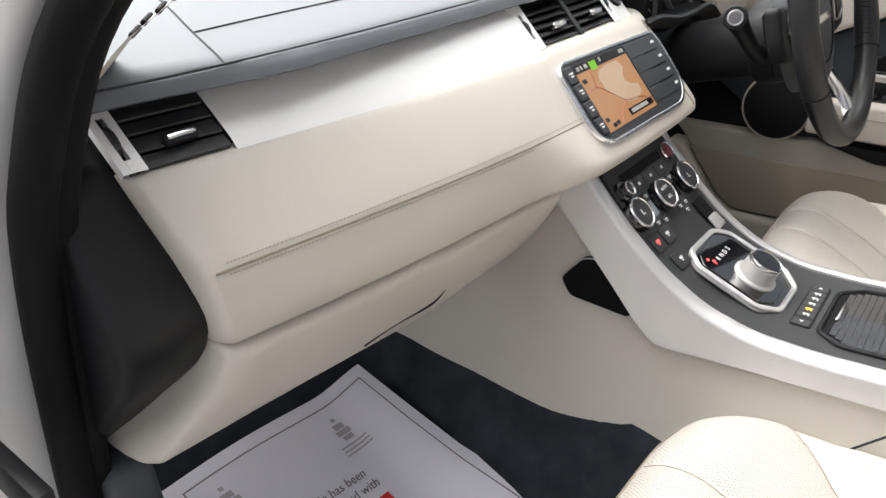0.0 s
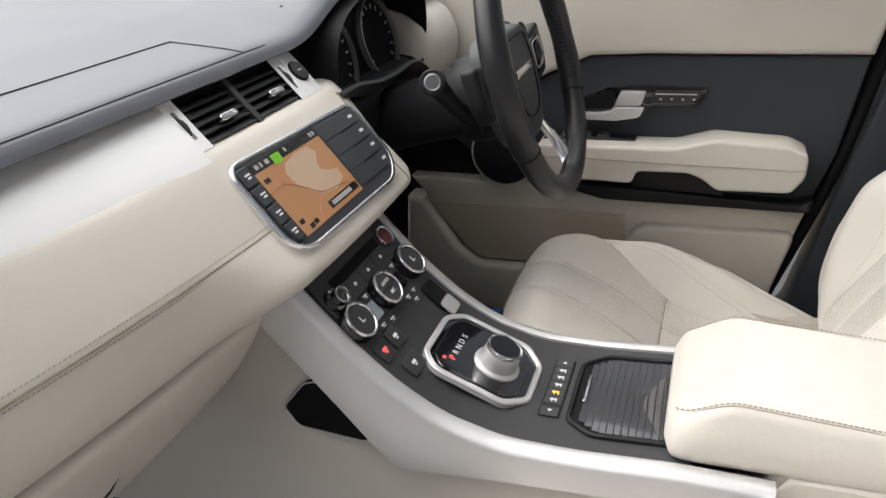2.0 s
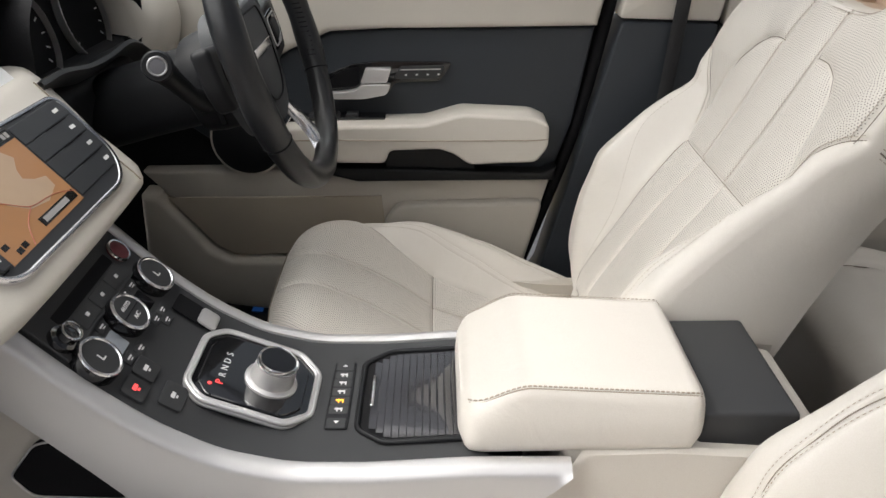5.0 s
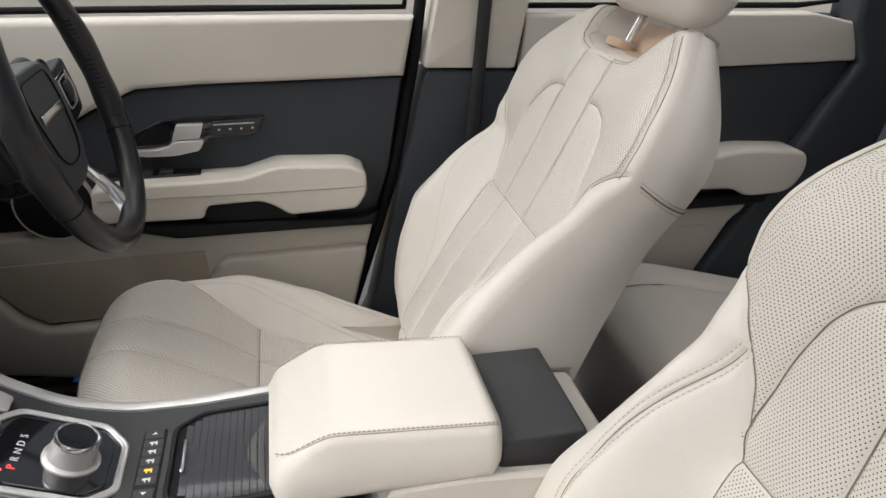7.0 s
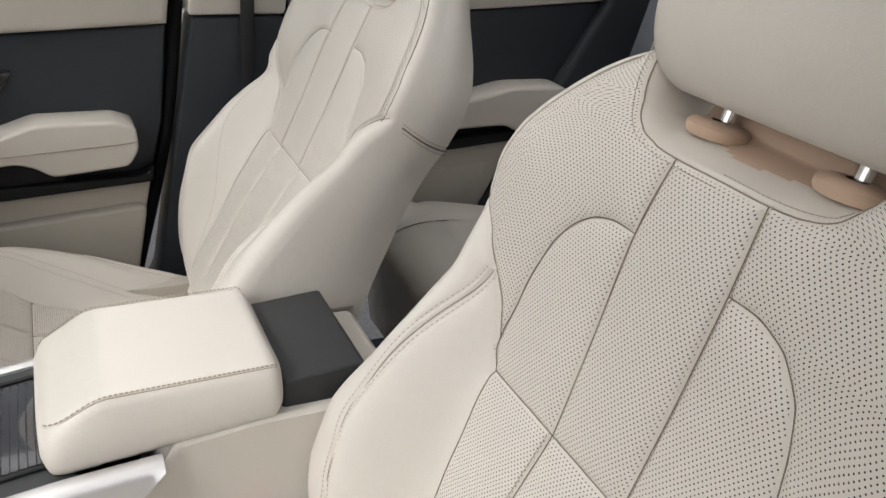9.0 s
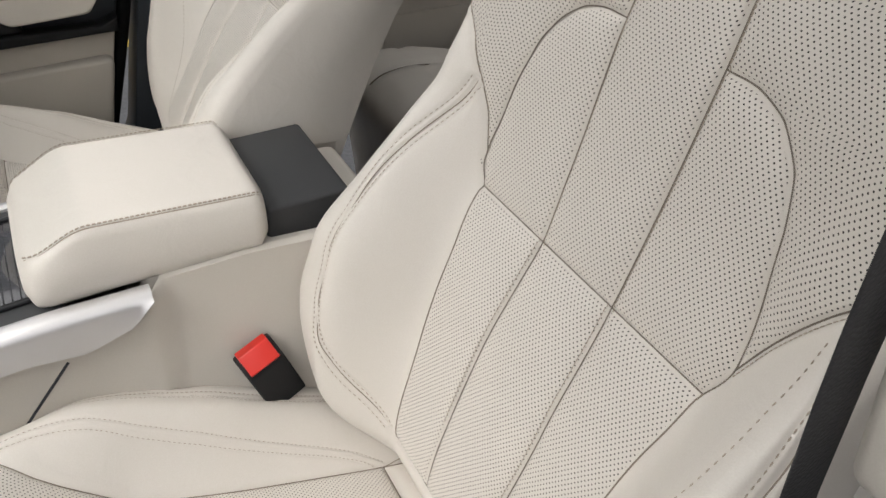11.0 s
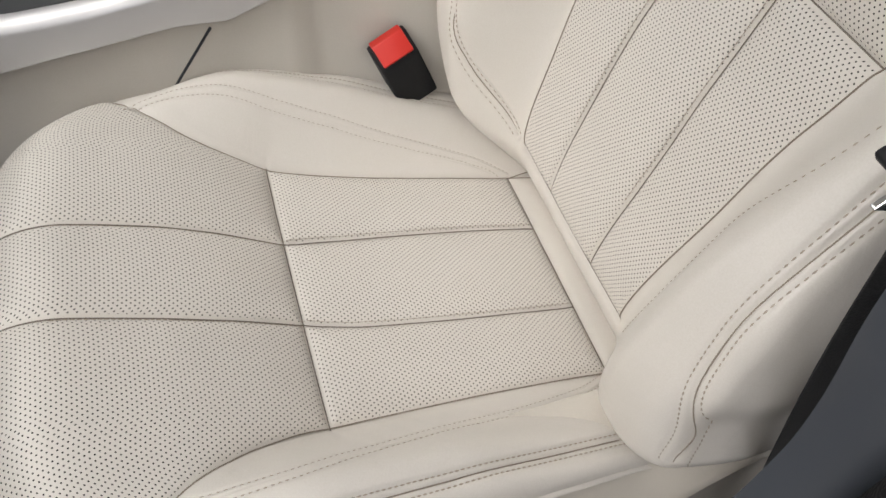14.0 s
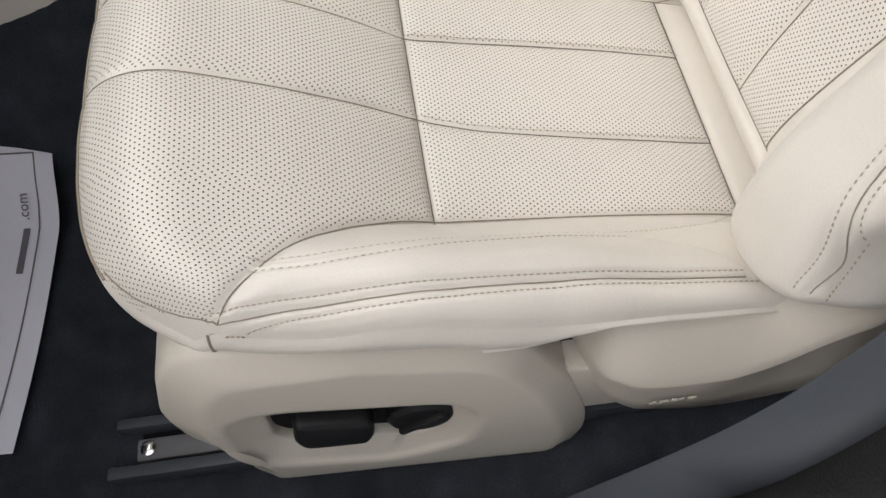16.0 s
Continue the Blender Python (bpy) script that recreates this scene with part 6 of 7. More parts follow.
for k, (b1, b0) in enumerate(rights):
    key = part("key", plate(rounded([(0.0300, b0), (0.130 - (0.012 if k == 3 else 0), b0), (0.130, b1), (0.0300, b1)], 0.002), 0.0006, 0.0024, 0.0006), SCREEN_GREY, pod, "dark grey hard key")
    part("key_mark", plate([(0.108, (b0 + b1) / 2 - 0.002), (0.118, (b0 + b1) / 2 - 0.002), (0.118, (b0 + b1) / 2 + 0.002), (0.108, (b0 + b1) / 2 + 0.002)], 0.0023, 0.0028, 0.0), WHITEINK, key)
    if k < 3:
        part("key_gap", plate([(0.072, b0 - 0.0014), (0.116, b0 - 0.0014), (0.116, b0 - 0.0002), (0.072, b0 - 0.0002)], 0.0022, 0.0030, 0.0), RUBBER, key)

# dial cluster under the hood, column and wheel
cluster = thing("instrument_cluster", "black hooded dials with white figures", "instrument cluster", (0.38, 0.65, 0.88))
CM = pose(0.378, 0.588, 0.848, 72, 0, 0)
part("cluster_panel", slab(rounded([(-0.18, -0.085), (0.18, -0.085), (0.18, 0.095), (-0.18, 0.095)], 0.05), -0.02, 0.0, "z", 0.004, 2, CM), RUBBER, cluster)
for dx in (-0.084, 0.084):
    dm = CM @ Matrix.Translation((dx, -0.004, 0))
    part("dial_ring", lathe([(0.0640, 0.0), (0.0654, 0.0), (0.0652, 0.010), (0.0640, 0.0105)], 56, dm), SILVER, cluster, "thin satin dial ring")
    part("dial_face", lathe([(0.0, 0.001), (0.0640, 0.001), (0.0640, 0.002), (0.0, 0.0015)], 48, dm), RUBBER, cluster, "black dial face")
    ticks = [box(-0.0010, 0.0010, 0.048 if a % 40 else 0.044, 0.056, 0, 0.0008, 0.0, 1, dm @ Matrix.Translation((0, 0, 0.002)) @ Matrix.Rotation(radians(a), 4, "Z")) for a in range(-130, 131, 20)]
    part("dial_marks", join(*ticks), WHITEINK, cluster)
part("binnacle_wall", loft([[(0.378 + 0.166 * math.copysign(abs(math.cos(q)) ** 0.7, math.cos(q)) * k, yy, 0.850 + 0.088 * math.copysign(abs(math.sin(q)) ** 0.7, math.sin(q)) * k) for q in np.linspace(0, 2 * math.pi, 48)] for yy, k in ((0.530, 1.05), (0.55, 1.01), (0.63, 0.99))]), RUBBER, cluster, "", 180)
lip = [(0.175, 0.842), (0.23, 0.842), (0.30, 0.830), (0.367, 0.827), (0.43, 0.830), (0.47, 0.822), (0.515, 0.800)]
part("binnacle_lip", loft([[(x, y, z + d) for (x, z) in spline(lip, 40)] for y, d in ((0.60, -0.052), (0.54, -0.024), (0.520, -0.012), (0.512, -0.008), (0.508, -0.012), (0.512, -0.020), (0.53, -0.034))]), DECK, cluster, "charcoal lower lip", 60)
lower = thing("lower_dash_driver", "black plastic lower dashboard round the column", "dashboard trim", (0.4, 0.6, 0.7), kind="structure")
part("lower_panel", loft([[(x, y + 0.02 * ((x - 0.38) / 0.2) ** 2, z) for y, z in ((0.66, 0.815), (0.545, 0.80), (0.520, 0.77), (0.53, 0.71), (0.57, 0.66), (0.66, 0.62))] for x in np.linspace(0.195, 0.66, 20)]), BLACK, lower, "", 60)
part("knee_panel", loft([[(x, y, z) for y, z in ((0.56, 0.70), (0.59, 0.62), (0.66, 0.56), (0.80, 0.54))] for x in np.linspace(0.13, 0.66, 8)]), BLACK, lower, "", 60)
right_pad = thing("dash_pad_driver_side", "rounded beige dashboard end pad beside the driver door", "dashboard trim", (0.63, 0.56, 0.85), kind="structure")
part("end_pad", loft([[(x, 0.522 + 0.02 * k + a * 0.9, 0.785 + b * 1.0) for a, b in spline([(0.10, 0.095), (0.06, 0.092), (0.015, 0.075), (-0.01, 0.03), (0.0, -0.03), (0.05, -0.05)], 24)] for x, k in zip(np.linspace(0.535, 0.70, 12), [1.2, 0.5, 0.2, 0, 0, 0, 0, 0, 0, 0, 0.1, 0.3])], caps=True), BEIGE, right_pad, "", 60)
driver_vent = thing("driver_vent", "black louvred vent beside the driver door", "air vent", (0.62, 0.62, 0.91))
for k in range(4):
    part("slat", box(0.575, 0.665, 0.632 + k * 0.014, 0.642 + k * 0.014, 0.888 + k * 0.010, 0.893 + k * 0.010, 0.001), BLACK, driver_vent)
part("vent_cheek", box(0.668, 0.690, 0.625, 0.70, 0.885, 0.92, 0.006), SILVER, driver_vent, "satin silver vent end")
part("vent_wheel", lathe([(0.0, -0.003), (0.018, -0.003), (0.018, 0.003), (0.0, 0.003)], 24, pose(0.667, 0.65, 0.905, 0, 90, 0)), DECK, driver_vent)

WHEEL = pose(0.382, 0.295, 0.853, 70, 0, 0)


def W(x, y, z=0.0):
    return WHEEL @ Vector((x, y, z))


DECK_GLOSS = material("grey_end_cap", (0.10, 0.10, 0.11), 0.3, vary=0.03)
GREY_RING = material("grey_metal_ring", (0.32, 0.32, 0.33), 0.35, 0.6, vary=0.03)
column = thing("steering_column", "black steering column shroud with stalks", "steering column", (0.37, 0.42, 0.80))
rows = []
for t, rx, ry in ((-0.030, 0.060, 0.052), (-0.034, 0.072, 0.062), (-0.045, 0.077, 0.066), (-0.10, 0.077, 0.066), (-0.118, 0.074, 0.063), (-0.124, 0.062, 0.052), (-0.20, 0.060, 0.050), (-0.30, 0.06, 0.05)):
    rows.append([tuple(W(rx * math.copysign(abs(math.cos(q)) ** 0.8, math.cos(q)), ry * math.copysign(abs(math.sin(q)) ** 0.8, math.sin(q)) - 0.030, t)) for q in np.linspace(0, 2 * math.pi, 40, endpoint=False)])
part("shroud", loft(rows, closed=True, caps=True), BLACK, column, "", 50)
for sx in (-1, 1):
    end = W(sx * 0.180, 0.034, -0.092)
    axis = Matrix.Translation(end) @ Vector((sx * 1.0, -0.30, 0.26)).to_track_quat("Z", "Y").to_matrix().to_4x4()
    st = part("stalk", tube([W(sx * 0.06, -0.045, -0.100), W(sx * 0.11, -0.020, -0.098), W(sx * 0.150, 0.010, -0.094), W(sx * 0.180, 0.034, -0.092)], [0.016, 0.011, 0.0125, 0.016], 18), BLACK, column, "black control stalk")
    part("stalk_knob", lathe([(0.0, -0.016), (0.0160, -0.016), (0.0175, -0.010), (0.0175, 0.004), (0.0155, 0.0085), (0.0, 0.009)], 32, axis), BLACK, st)
    part("stalk_ring", lathe([(0.0088, 0.0085), (0.0112, 0.0085), (0.0110, 0.0104), (0.0100, 0.0112), (0.0088, 0.0106)], 32, axis), GREY_RING, st, "silver end ring")
    part("stalk_button", lathe([(0.0, 0.0085), (0.0088, 0.0085), (0.0084, 0.0105), (0.0, 0.0110)], 32, axis), DECK_GLOSS, st, "grey end button")
    part("paddle", slab(rounded([(sx * 0.070, -0.085), (sx * 0.092, -0.075), (sx * 0.100, 0.045), (sx * 0.075, 0.055)], 0.01), -0.036, -0.031, "z", 0.0015, 2, WHEEL), BLACK, column, "black shift paddle")
part("column_slot", box(-0.0792, -0.076, -0.075, 0.020, -0.088, -0.080, 0.001, 1, WHEEL), RUBBER, column)
wheel = thing("steering_wheel", "black leather steering wheel with silver lower spoke", "steering wheel", tuple(W(0, 0, 0)))
R = 0.189
ring = [W(R * math.cos(t) * (1.0 if math.sin(t) > -0.85 else 0.995), R * math.sin(t), 0) for t in np.linspace(0, 2 * math.pi, 96, endpoint=False)]
rad = [0.0175 + 0.002 * math.exp(-((abs(math.sin(t / 1.0)) - 0.25) / 0.2) ** 2) for t in np.linspace(0, 2 * math.pi, 96, endpoint=False)]
part("rim", tube(ring, rad, 20, True), material("black_rim_leather", (0.010, 0.0105, 0.012), 0.30, vary=0.08, bump=0.3, bump_size=0.0012), wheel, "black leather rim", 180)
for a in (-28, 208):
    t = radians(a)
    d = Vector((-math.sin(t), math.cos(t), 0))
    part("rim_joint", tube([W((R + 0.0182 * math.cos(q)) * math.cos(t), (R + 0.0182 * math.cos(q)) * math.sin(t), 0.0182 * math.sin(q)) for q in np.linspace(0, 2 * math.pi, 24, endpoint=False)], 0.0012, 6, True), RUBBER, wheel)
HUB = WHEEL @ Matrix.Translation((0, -0.022, -0.046))


def H(x, y, z=0.0):
    return HUB @ Vector((x, y, z))


COVER = material("charcoal_airbag_cover", (0.040, 0.043, 0.047), 0.55, bump=0.3, bump_size=0.001)
hub = rounded([(-0.104, 0.045), (-0.080, 0.080), (0.080, 0.080), (0.104, 0.045), (0.096, -0.020), (0.070, -0.072), (0.036, -0.092), (-0.036, -0.092), (-0.070, -0.072), (-0.096, -0.020)], 0.03)


def domed(poly, z0, z1, crown, m, steps=7):
    """A pad with the given outline, rounded over to a gently crowned face."""
    cx, cy = sum(p[0] for p in poly) / len(poly), sum(p[1] for p in poly) / len(poly)
    rows = []
    for t in np.linspace(0, 1, steps):
        k = 1 - 0.10 * (1 - math.cos(t * math.pi / 2))
        rows.append([tuple(m @ Vector((cx + (x - cx) * k, cy + (y - cy) * k, z0 + (z1 - z0) * math.sin(t * math.pi / 2)))) for x, y in poly])
    for k in (0.75, 0.55, 0.35, 0.15):
        rows.append([tuple(m @ Vector((cx + (x - cx) * k, cy + (y - cy) * k, z1 + crown * (1 - (k / 0.9) ** 2)))) for x, y in poly])
    return loft(rows, closed=True, caps=True)


part("hub_pad", domed(hub, -0.020, 0.018, 0.006, HUB), COVER, wheel, "charcoal airbag cover", 60)
shield = rounded([(-0.062, 0.030), (-0.056, 0.064), (0.056, 0.064), (0.062, 0.030), (0.048, -0.035), (0.024, -0.054), (-0.024, -0.054), (-0.048, -0.035)], 0.016)
part("pad_outline", tube([H(a, b, 0.0205 + 0.004 * (1 - (a / 0.09) ** 2 - (b / 0.09) ** 2)) for a, b in shield], 0.0013, 6, True), RUBBER, wheel)
part("badge_bar", slab(rounded([(-0.047, 0.008), (0.047, 0.008), (0.047, 0.021), (-0.047, 0.021)], 0.003), 0.0225, 0.0262, "z", 0.001, 2, HUB), CHROME_SATIN, wheel, "plain bright badge")
for sx in (-1, 1):
    part("spoke", slab(rounded([(sx * 0.06, 0.045), (sx * 0.120, 0.052), (sx * 0.178, 0.060), (sx * 0.180, 0.010), (sx * 0.165, -0.020), (sx * 0.120, -0.026), (sx * 0.065, -0.030)], 0.01), -0.010, 0.014, "z", 0.007, 3, HUB), BLACK, wheel, "black spoke")
    pad = part("switch_pad", slab(rounded([(sx * 0.088, 0.040), (sx * 0.150, 0.046), (sx * 0.160, 0.020), (sx * 0.142, -0.008), (sx * 0.090, -0.012)], 0.010), 0.013, 0.0175, "z", 0.002, 2, HUB), PIANO, wheel, "gloss black switch pad")
    part("switch", slab(rounded([(sx * 0.106, 0.030), (sx * 0.136, 0.033), (sx * 0.140, 0.010), (sx * 0.110, 0.000)], 0.007), 0.0172, 0.0205, "z", 0.0015, 2, HUB), DECK, pad)
    part("switch_frame", tube([H(sx * a, b, 0.0176) for a, b in rounded([(0.096, 0.036), (0.146, 0.040), (0.152, 0.020), (0.138, -0.003), (0.097, -0.006)], 0.009)], 0.0012, 6, True), SILVER, pad)
    # the silver trim forks from the pad down to the foot of the rim
    rows = []
    for t, (x, y, w, z) in enumerate(spline([(0.058, -0.076, 0.012, 0.014), (0.063, -0.100, 0.011, 0.024), (0.066, -0.124, 0.013, 0.033), (0.067, -0.142, 0.019, 0.040), (0.066, -0.154, 0.023, 0.043)], 14)):
        rows.append([tuple(H(sx * (x + dx * w), y, z + dz)) for dx, dz in ((-1, -0.012), (-1, -0.002), (-0.7, 0.002), (0.7, 0.002), (1, -0.002), (1, -0.012))])
    if sx > 0:
        part("lower_spoke", loft(rows, closed=True, caps=True), CHROME_SATIN, wheel, "satin silver lower spoke", 50)
# raised stitching along the inner side of the rim
for sx in (-1, 1):
    for k in range(22):
        t = radians(-22 + k * 2.4) if sx > 0 else radians(202 - k * 2.4)
        q0 = W((R - 0.0170) * math.cos(t), (R - 0.0170) * math.sin(t), 0.009)
        q1 = W((R - 0.0185) * math.cos(t + sx * 0.012), (R - 0.0185) * math.sin(t + sx * 0.012), -0.002)
        part("stitch", tube([q0, q1], 0.0011, 5), RUBBER, wheel)

# ---- centre console ----
def deck_z(y):
    return float(curve_of([-0.30, -0.064, 0.03, 0.125, 0.20, 0.265, 0.322, 0.379, 0.434, 0.50], [0.60, 0.594, 0.587, 0.573, 0.568, 0.580, 0.609, 0.652, 0.704, 0.768], np.array([y]), 0.012)[0])


def deck_pose(x, y, up=0.0):
    a = math.degrees(math.atan2(deck_z(y + 0.006) - deck_z(y - 0.006), 0.012))
    m = pose(x, y, deck_z(y) - 0.004, a, 0, 0)
    return m @ Matrix.Translation((0, 0, up))


console = thing("centre_console", "charcoal centre console with silver rails and ivory armrest", "car console", (0, 0.2, 0.35))
ys = np.linspace(-0.20, 0.455, 60)
part("deck", loft([[(x, y, deck_z(y) - 0.004 - (0.02 if abs(x) > 0.100 else 0)) for x in (-0.104, -0.099, -0.06, 0, 0.06, 0.099, 0.104)] for y in ys if y > 0.0]), DECK, console, "soft charcoal deck", 60)
low_edge = lambda y: float(np.interp(y, [-0.066, -0.045, 0.0, 0.05, 0.203, 0.29, 0.310, 0.34, 0.376, 0.458, 0.50], [0.586, 0.562, 0.545, 0.546, 0.525, 0.512, 0.512, 0.535, 0.571, 0.650, 0.69]))
for sx in (-1, 1):
    rows = []
    for y in np.linspace(-0.066, 0.470, 70):
        top = deck_z(y)
        lo = min(low_edge(y), top - 0.006)
        rows.append([(sx * 0.0985, y, top - 0.008), (sx * 0.0995, y, top - 0.001), (sx * 0.104, y, top + 0.001), (sx * 0.1135, y, top - 0.0005), (sx * 0.1185, y, top - 0.004), (sx * 0.121, y, top - 0.010 if top - 0.010 > lo else lo + 0.003), (sx * (0.123 + 0.006 * (top - lo) / 0.08), y, lo + 0.002), (sx * 0.121, y, lo - 0.002)])
    part("side_rail", loft(rows), SILVER, console, "satin silver console rail", 50)
    rows = []
    for y in np.linspace(-0.34, 0.80, 80):
        top = low_edge(y) + 0.004 if -0.066 < y < 0.50 else (0.597 if y <= -0.066 else 0.69)
        if y <= -0.066:
            top = 0.596 + 0.01 * min(1, (-0.066 - y) / 0.1)
        bot = 0.335
        bulge = 0.012
        rows.append([(sx * (0.092 if y <= -0.066 else 0.110), y, top)] + [(sx * (0.112 - (0.014 if y < -0.066 else 0) + (0.040 + (0.012 if y < -0.066 else 0)) * t ** 1.6), y, top * (1 - t) + bot * t - (0.004 if t == 0 else 0)) for t in np.linspace(0, 1, 12)] + [(sx * 0.150, y, bot - 0.02)])
    part("side_trim", loft(rows), BEIGE, console, "beige console side trim", 50)
    part("trim_seam", tube([(sx * 0.1235, 0.018, 0.540), (sx * 0.128, 0.06, 0.487), (sx * 0.1335, 0.10, 0.437), (sx * 0.150, 0.14, 0.36)], 0.0014, 6), SEAM_DARK, console)
    pocket = rounded([(0.453, 0.550), (0.425, 0.591), (0.403, 0.598), (0.340, 0.543), (0.350, 0.529), (0.436, 0.527)], 0.008)
    pk = part("side_pocket", slab(pocket, sx * 0.105, sx * 0.1195, "x", 0.001), RUBBER, console, "deep black side bin")
    part("pocket_rim", tube([(sx * 0.1205, a, b) for a, b in pocket], 0.0011, 8, True), SILVER, pk, "thin silver rim")
part("console_tail", box(-0.094, 0.094, -0.335, -0.06, 0.34, 0.604, 0.012, 3), BEIGE, console, "beige console rear body")

rows = []
for t in [0, 0.003, 0.008, 0.016, 0.028, 0.044, 0.064, 0.09] + list(np.linspace(0.12, 1, 24)):
    y = 0.040 - 0.23 * t
    front = smooth01(t / 0.28)
    lo = 0.580 + 0.022 * t
    hi = 0.632 + 0.028 * front + 0.004 * t
    e = 0.008 * (1 - smooth01(min(t, 1 - t) / 0.04))
    turn = 0.020 * (1 - math.sqrt(max(0.0, 1 - (1 - min(t / 0.11, 1)) ** 2)))
    a, b = 0.096 - e - turn, 0.081 - e - turn + 0.004 * front
    sec = rounded([(-a, lo + e), (a, lo + e), (a + 0.001, lo + 0.03), (b, hi - e), (-b, hi - e), (-a - 0.001, lo + 0.03)], 0.014, 5)
    rows.append([(p[0], y, p[1]) for p in sec])
armrest = part("armrest", loft(rows, closed=True, caps=True), LEATHER, console, "stitched ivory leather armrest lid", 60)
for sx in (-1, 1):
    def lid(yy, low=0.0):
        """A place on the lid's upper edge, which turns down at the front corner."""
        t = (0.040 - yy) / 0.23
        front = smooth01(t / 0.28)
        turn = 0.020 * (1 - math.sqrt(max(0.0, 1 - (1 - min(t / 0.11, 1)) ** 2)))
        e = 0.008 * (1 - smooth01(min(t, 1 - t) / 0.04))
        hi = 0.632 + 0.028 * front + 0.004 * t - e
        b = 0.081 + 0.004 * front - turn - e
        return Vector((sx * (b - 0.0023 + low * 0.25), yy, hi - 0.0036 - low))

    line = [lid(yy) for yy in np.linspace(0.036, -0.187, 60)]
    part("armrest_seam", tube(line, 0.0006, 6), STITCH, armrest)
    for off in (-0.0026, 0.0034):
        verts, faces = [], []
        for k, y in enumerate(np.arange(0.034, -0.184, -0.0048)):
            p0, p1 = lid(y, off), lid(y - 0.0033, off)
            n = Vector((sx * 0.7, 0, 0.7)) * 0.0012
            s2 = Vector((sx * 0.0006, 0, -0.0006))
            verts += [tuple(p0 + s2), tuple(p0 + n), tuple(p0 - s2), tuple(p1 + s2), tuple(p1 + n), tuple(p1 - s2)]
            i = k * 6
            faces += [(i, i + 1, i + 4, i + 3), (i + 1, i + 2, i + 5, i + 4)]
        part("stitching", from_arrays(verts, faces, None, 180), STITCH, armrest)
part("rear_box", slab(rounded([(-0.192, 0.575), (-0.192, 0.638), (-0.284, 0.646), (-0.292, 0.60), (-0.292, 0.575)], 0.006), -0.082, 0.082, "x", 0.006, 3), DECK, console, "charcoal plastic rear cover")

# knobs, keys, selector, drive strip and cup cover on the deck
climate = thing("climate_control", "three black climate knobs with bright rings", "climate controls", tuple(deck_pose(0, 0.382).translation))
for k, x in enumerate((-0.0765, 0.0, 0.0765)):
    m = deck_pose(x, 0.381)
    knob = part("knob", lathe([(0.0, 0.0), (0.0238, 0.0), (0.0234, 0.008), (0.0226, 0.0120), (0.0, 0.0125)], 40, m), PIANO, climate, "gloss black knob with bright ring")
    part("ring", lathe([(0.0186, 0.0110), (0.0218, 0.0113), (0.0224, 0.0125), (0.0217, 0.0139), (0.0196, 0.0143), (0.0186, 0.0132)], 40, m), CHROME_SATIN, knob, "bright ring")
    part("face", lathe([(0.0, 0.0115), (0.0186, 0.0115), (0.0184, 0.0130), (0.0, 0.0134)], 40, m), DECK, knob)
    if k == 1:
        part("printed_word", letters("AUTO", 0.0065, m @ Matrix.Translation((0, 0.007, 0.0137))), WHITEINK, knob)
        part("printed_word", letters("A/C", 0.0065, m @ Matrix.Translation((0, -0.007, 0.0137))), WHITEINK, knob)
        part("face_split", box(-0.0175, 0.0175, -0.0004, 0.0004, 0.0132, 0.0138, 0.0, 1, m), RUBBER, knob)
    else:
        part("mark", join(box(-0.003, -0.0015, -0.003, 0.004, 0.0134, 0.0139, 0.0, 1, m), box(-0.003, 0.003, -0.004, -0.0025, 0.0134, 0.0139, 0.0, 1, m)), WHITEINK, knob)
for x in (-0.038, 0.038):
    single("display_window", slab(rounded([(-0.012, -0.012), (0.012, -0.012), (0.012, 0.010), (-0.012, 0.010)], 0.002), 0.0, 0.0015, "z", 0.0003, 1, deck_pose(x, 0.377)), material("lit_display", (0.25, 0.27, 0.3), 0.15, coat=1.0) if x < 0 else PIANO, "small glossy climate display between the knobs", "display", "climate displays")
audio = thing("audio_panel", "charcoal radio panel with disc slot and flat keys", "car radio", tuple(deck_pose(0, 0.425).translation))
m = deck_pose(0.0, 0.410, 0.0015)
part("panel", slab(rounded([(-0.095, -0.021), (0.095, -0.021), (0.095, 0.030), (-0.095, 0.030)], 0.004), -0.002, 0.003, "z", 0.001, 1, m), DECK, audio)
part("disc_slot", slab(rounded([(-0.066, 0.003), (0.056, 0.003), (0.056, 0.016), (-0.066, 0.016)], 0.002), 0.0025, 0.0034, "z", 0.0, 1, m), RUBBER, audio, "dark disc slot")
for k in range(3):
    key = part("key", slab(rounded([(-0.050 + k * 0.036, -0.017), (-0.0155 + k * 0.036, -0.017), (-0.0155 + k * 0.036, 0.001), (-0.050 + k * 0.036, 0.001)], 0.002), 0.0025, 0.0042, "z", 0.0006, 1, m), DECK, audio)
    part("key_mark", box(-0.035 + k * 0.036, -0.030 + k * 0.036, -0.010, -0.006, 0.0042, 0.0044, 0.0, 1, m), WHITEINK, key)
part("volume_knob", lathe([(0.0, 0.0), (0.014, 0.0), (0.0135, 0.006), (0.0100, 0.0075), (0.0098, 0.015), (0.0085, 0.016), (0.0, 0.0163)], 28, m @ Matrix.Translation((-0.080, -0.004, 0.003))), PIANO, audio, "gloss black volume knob")
part("knob_ring", lathe([(0.0086, 0.0158), (0.0102, 0.0158), (0.0100, 0.0172), (0.0088, 0.0174)], 28, m @ Matrix.Translation((-0.080, -0.004, 0.003))), CHROME, audio)
part("start_button", lathe([(0.0, 0.0), (0.0125, 0.0), (0.0125, 0.003), (0.010, 0.0045), (0.0, 0.0045)], 28, m @ Matrix.Translation((0.074, 0.006, 0.003))), material("dark_red_button", (0.10, 0.02, 0.025), 0.35), audio, "round dark red start button")
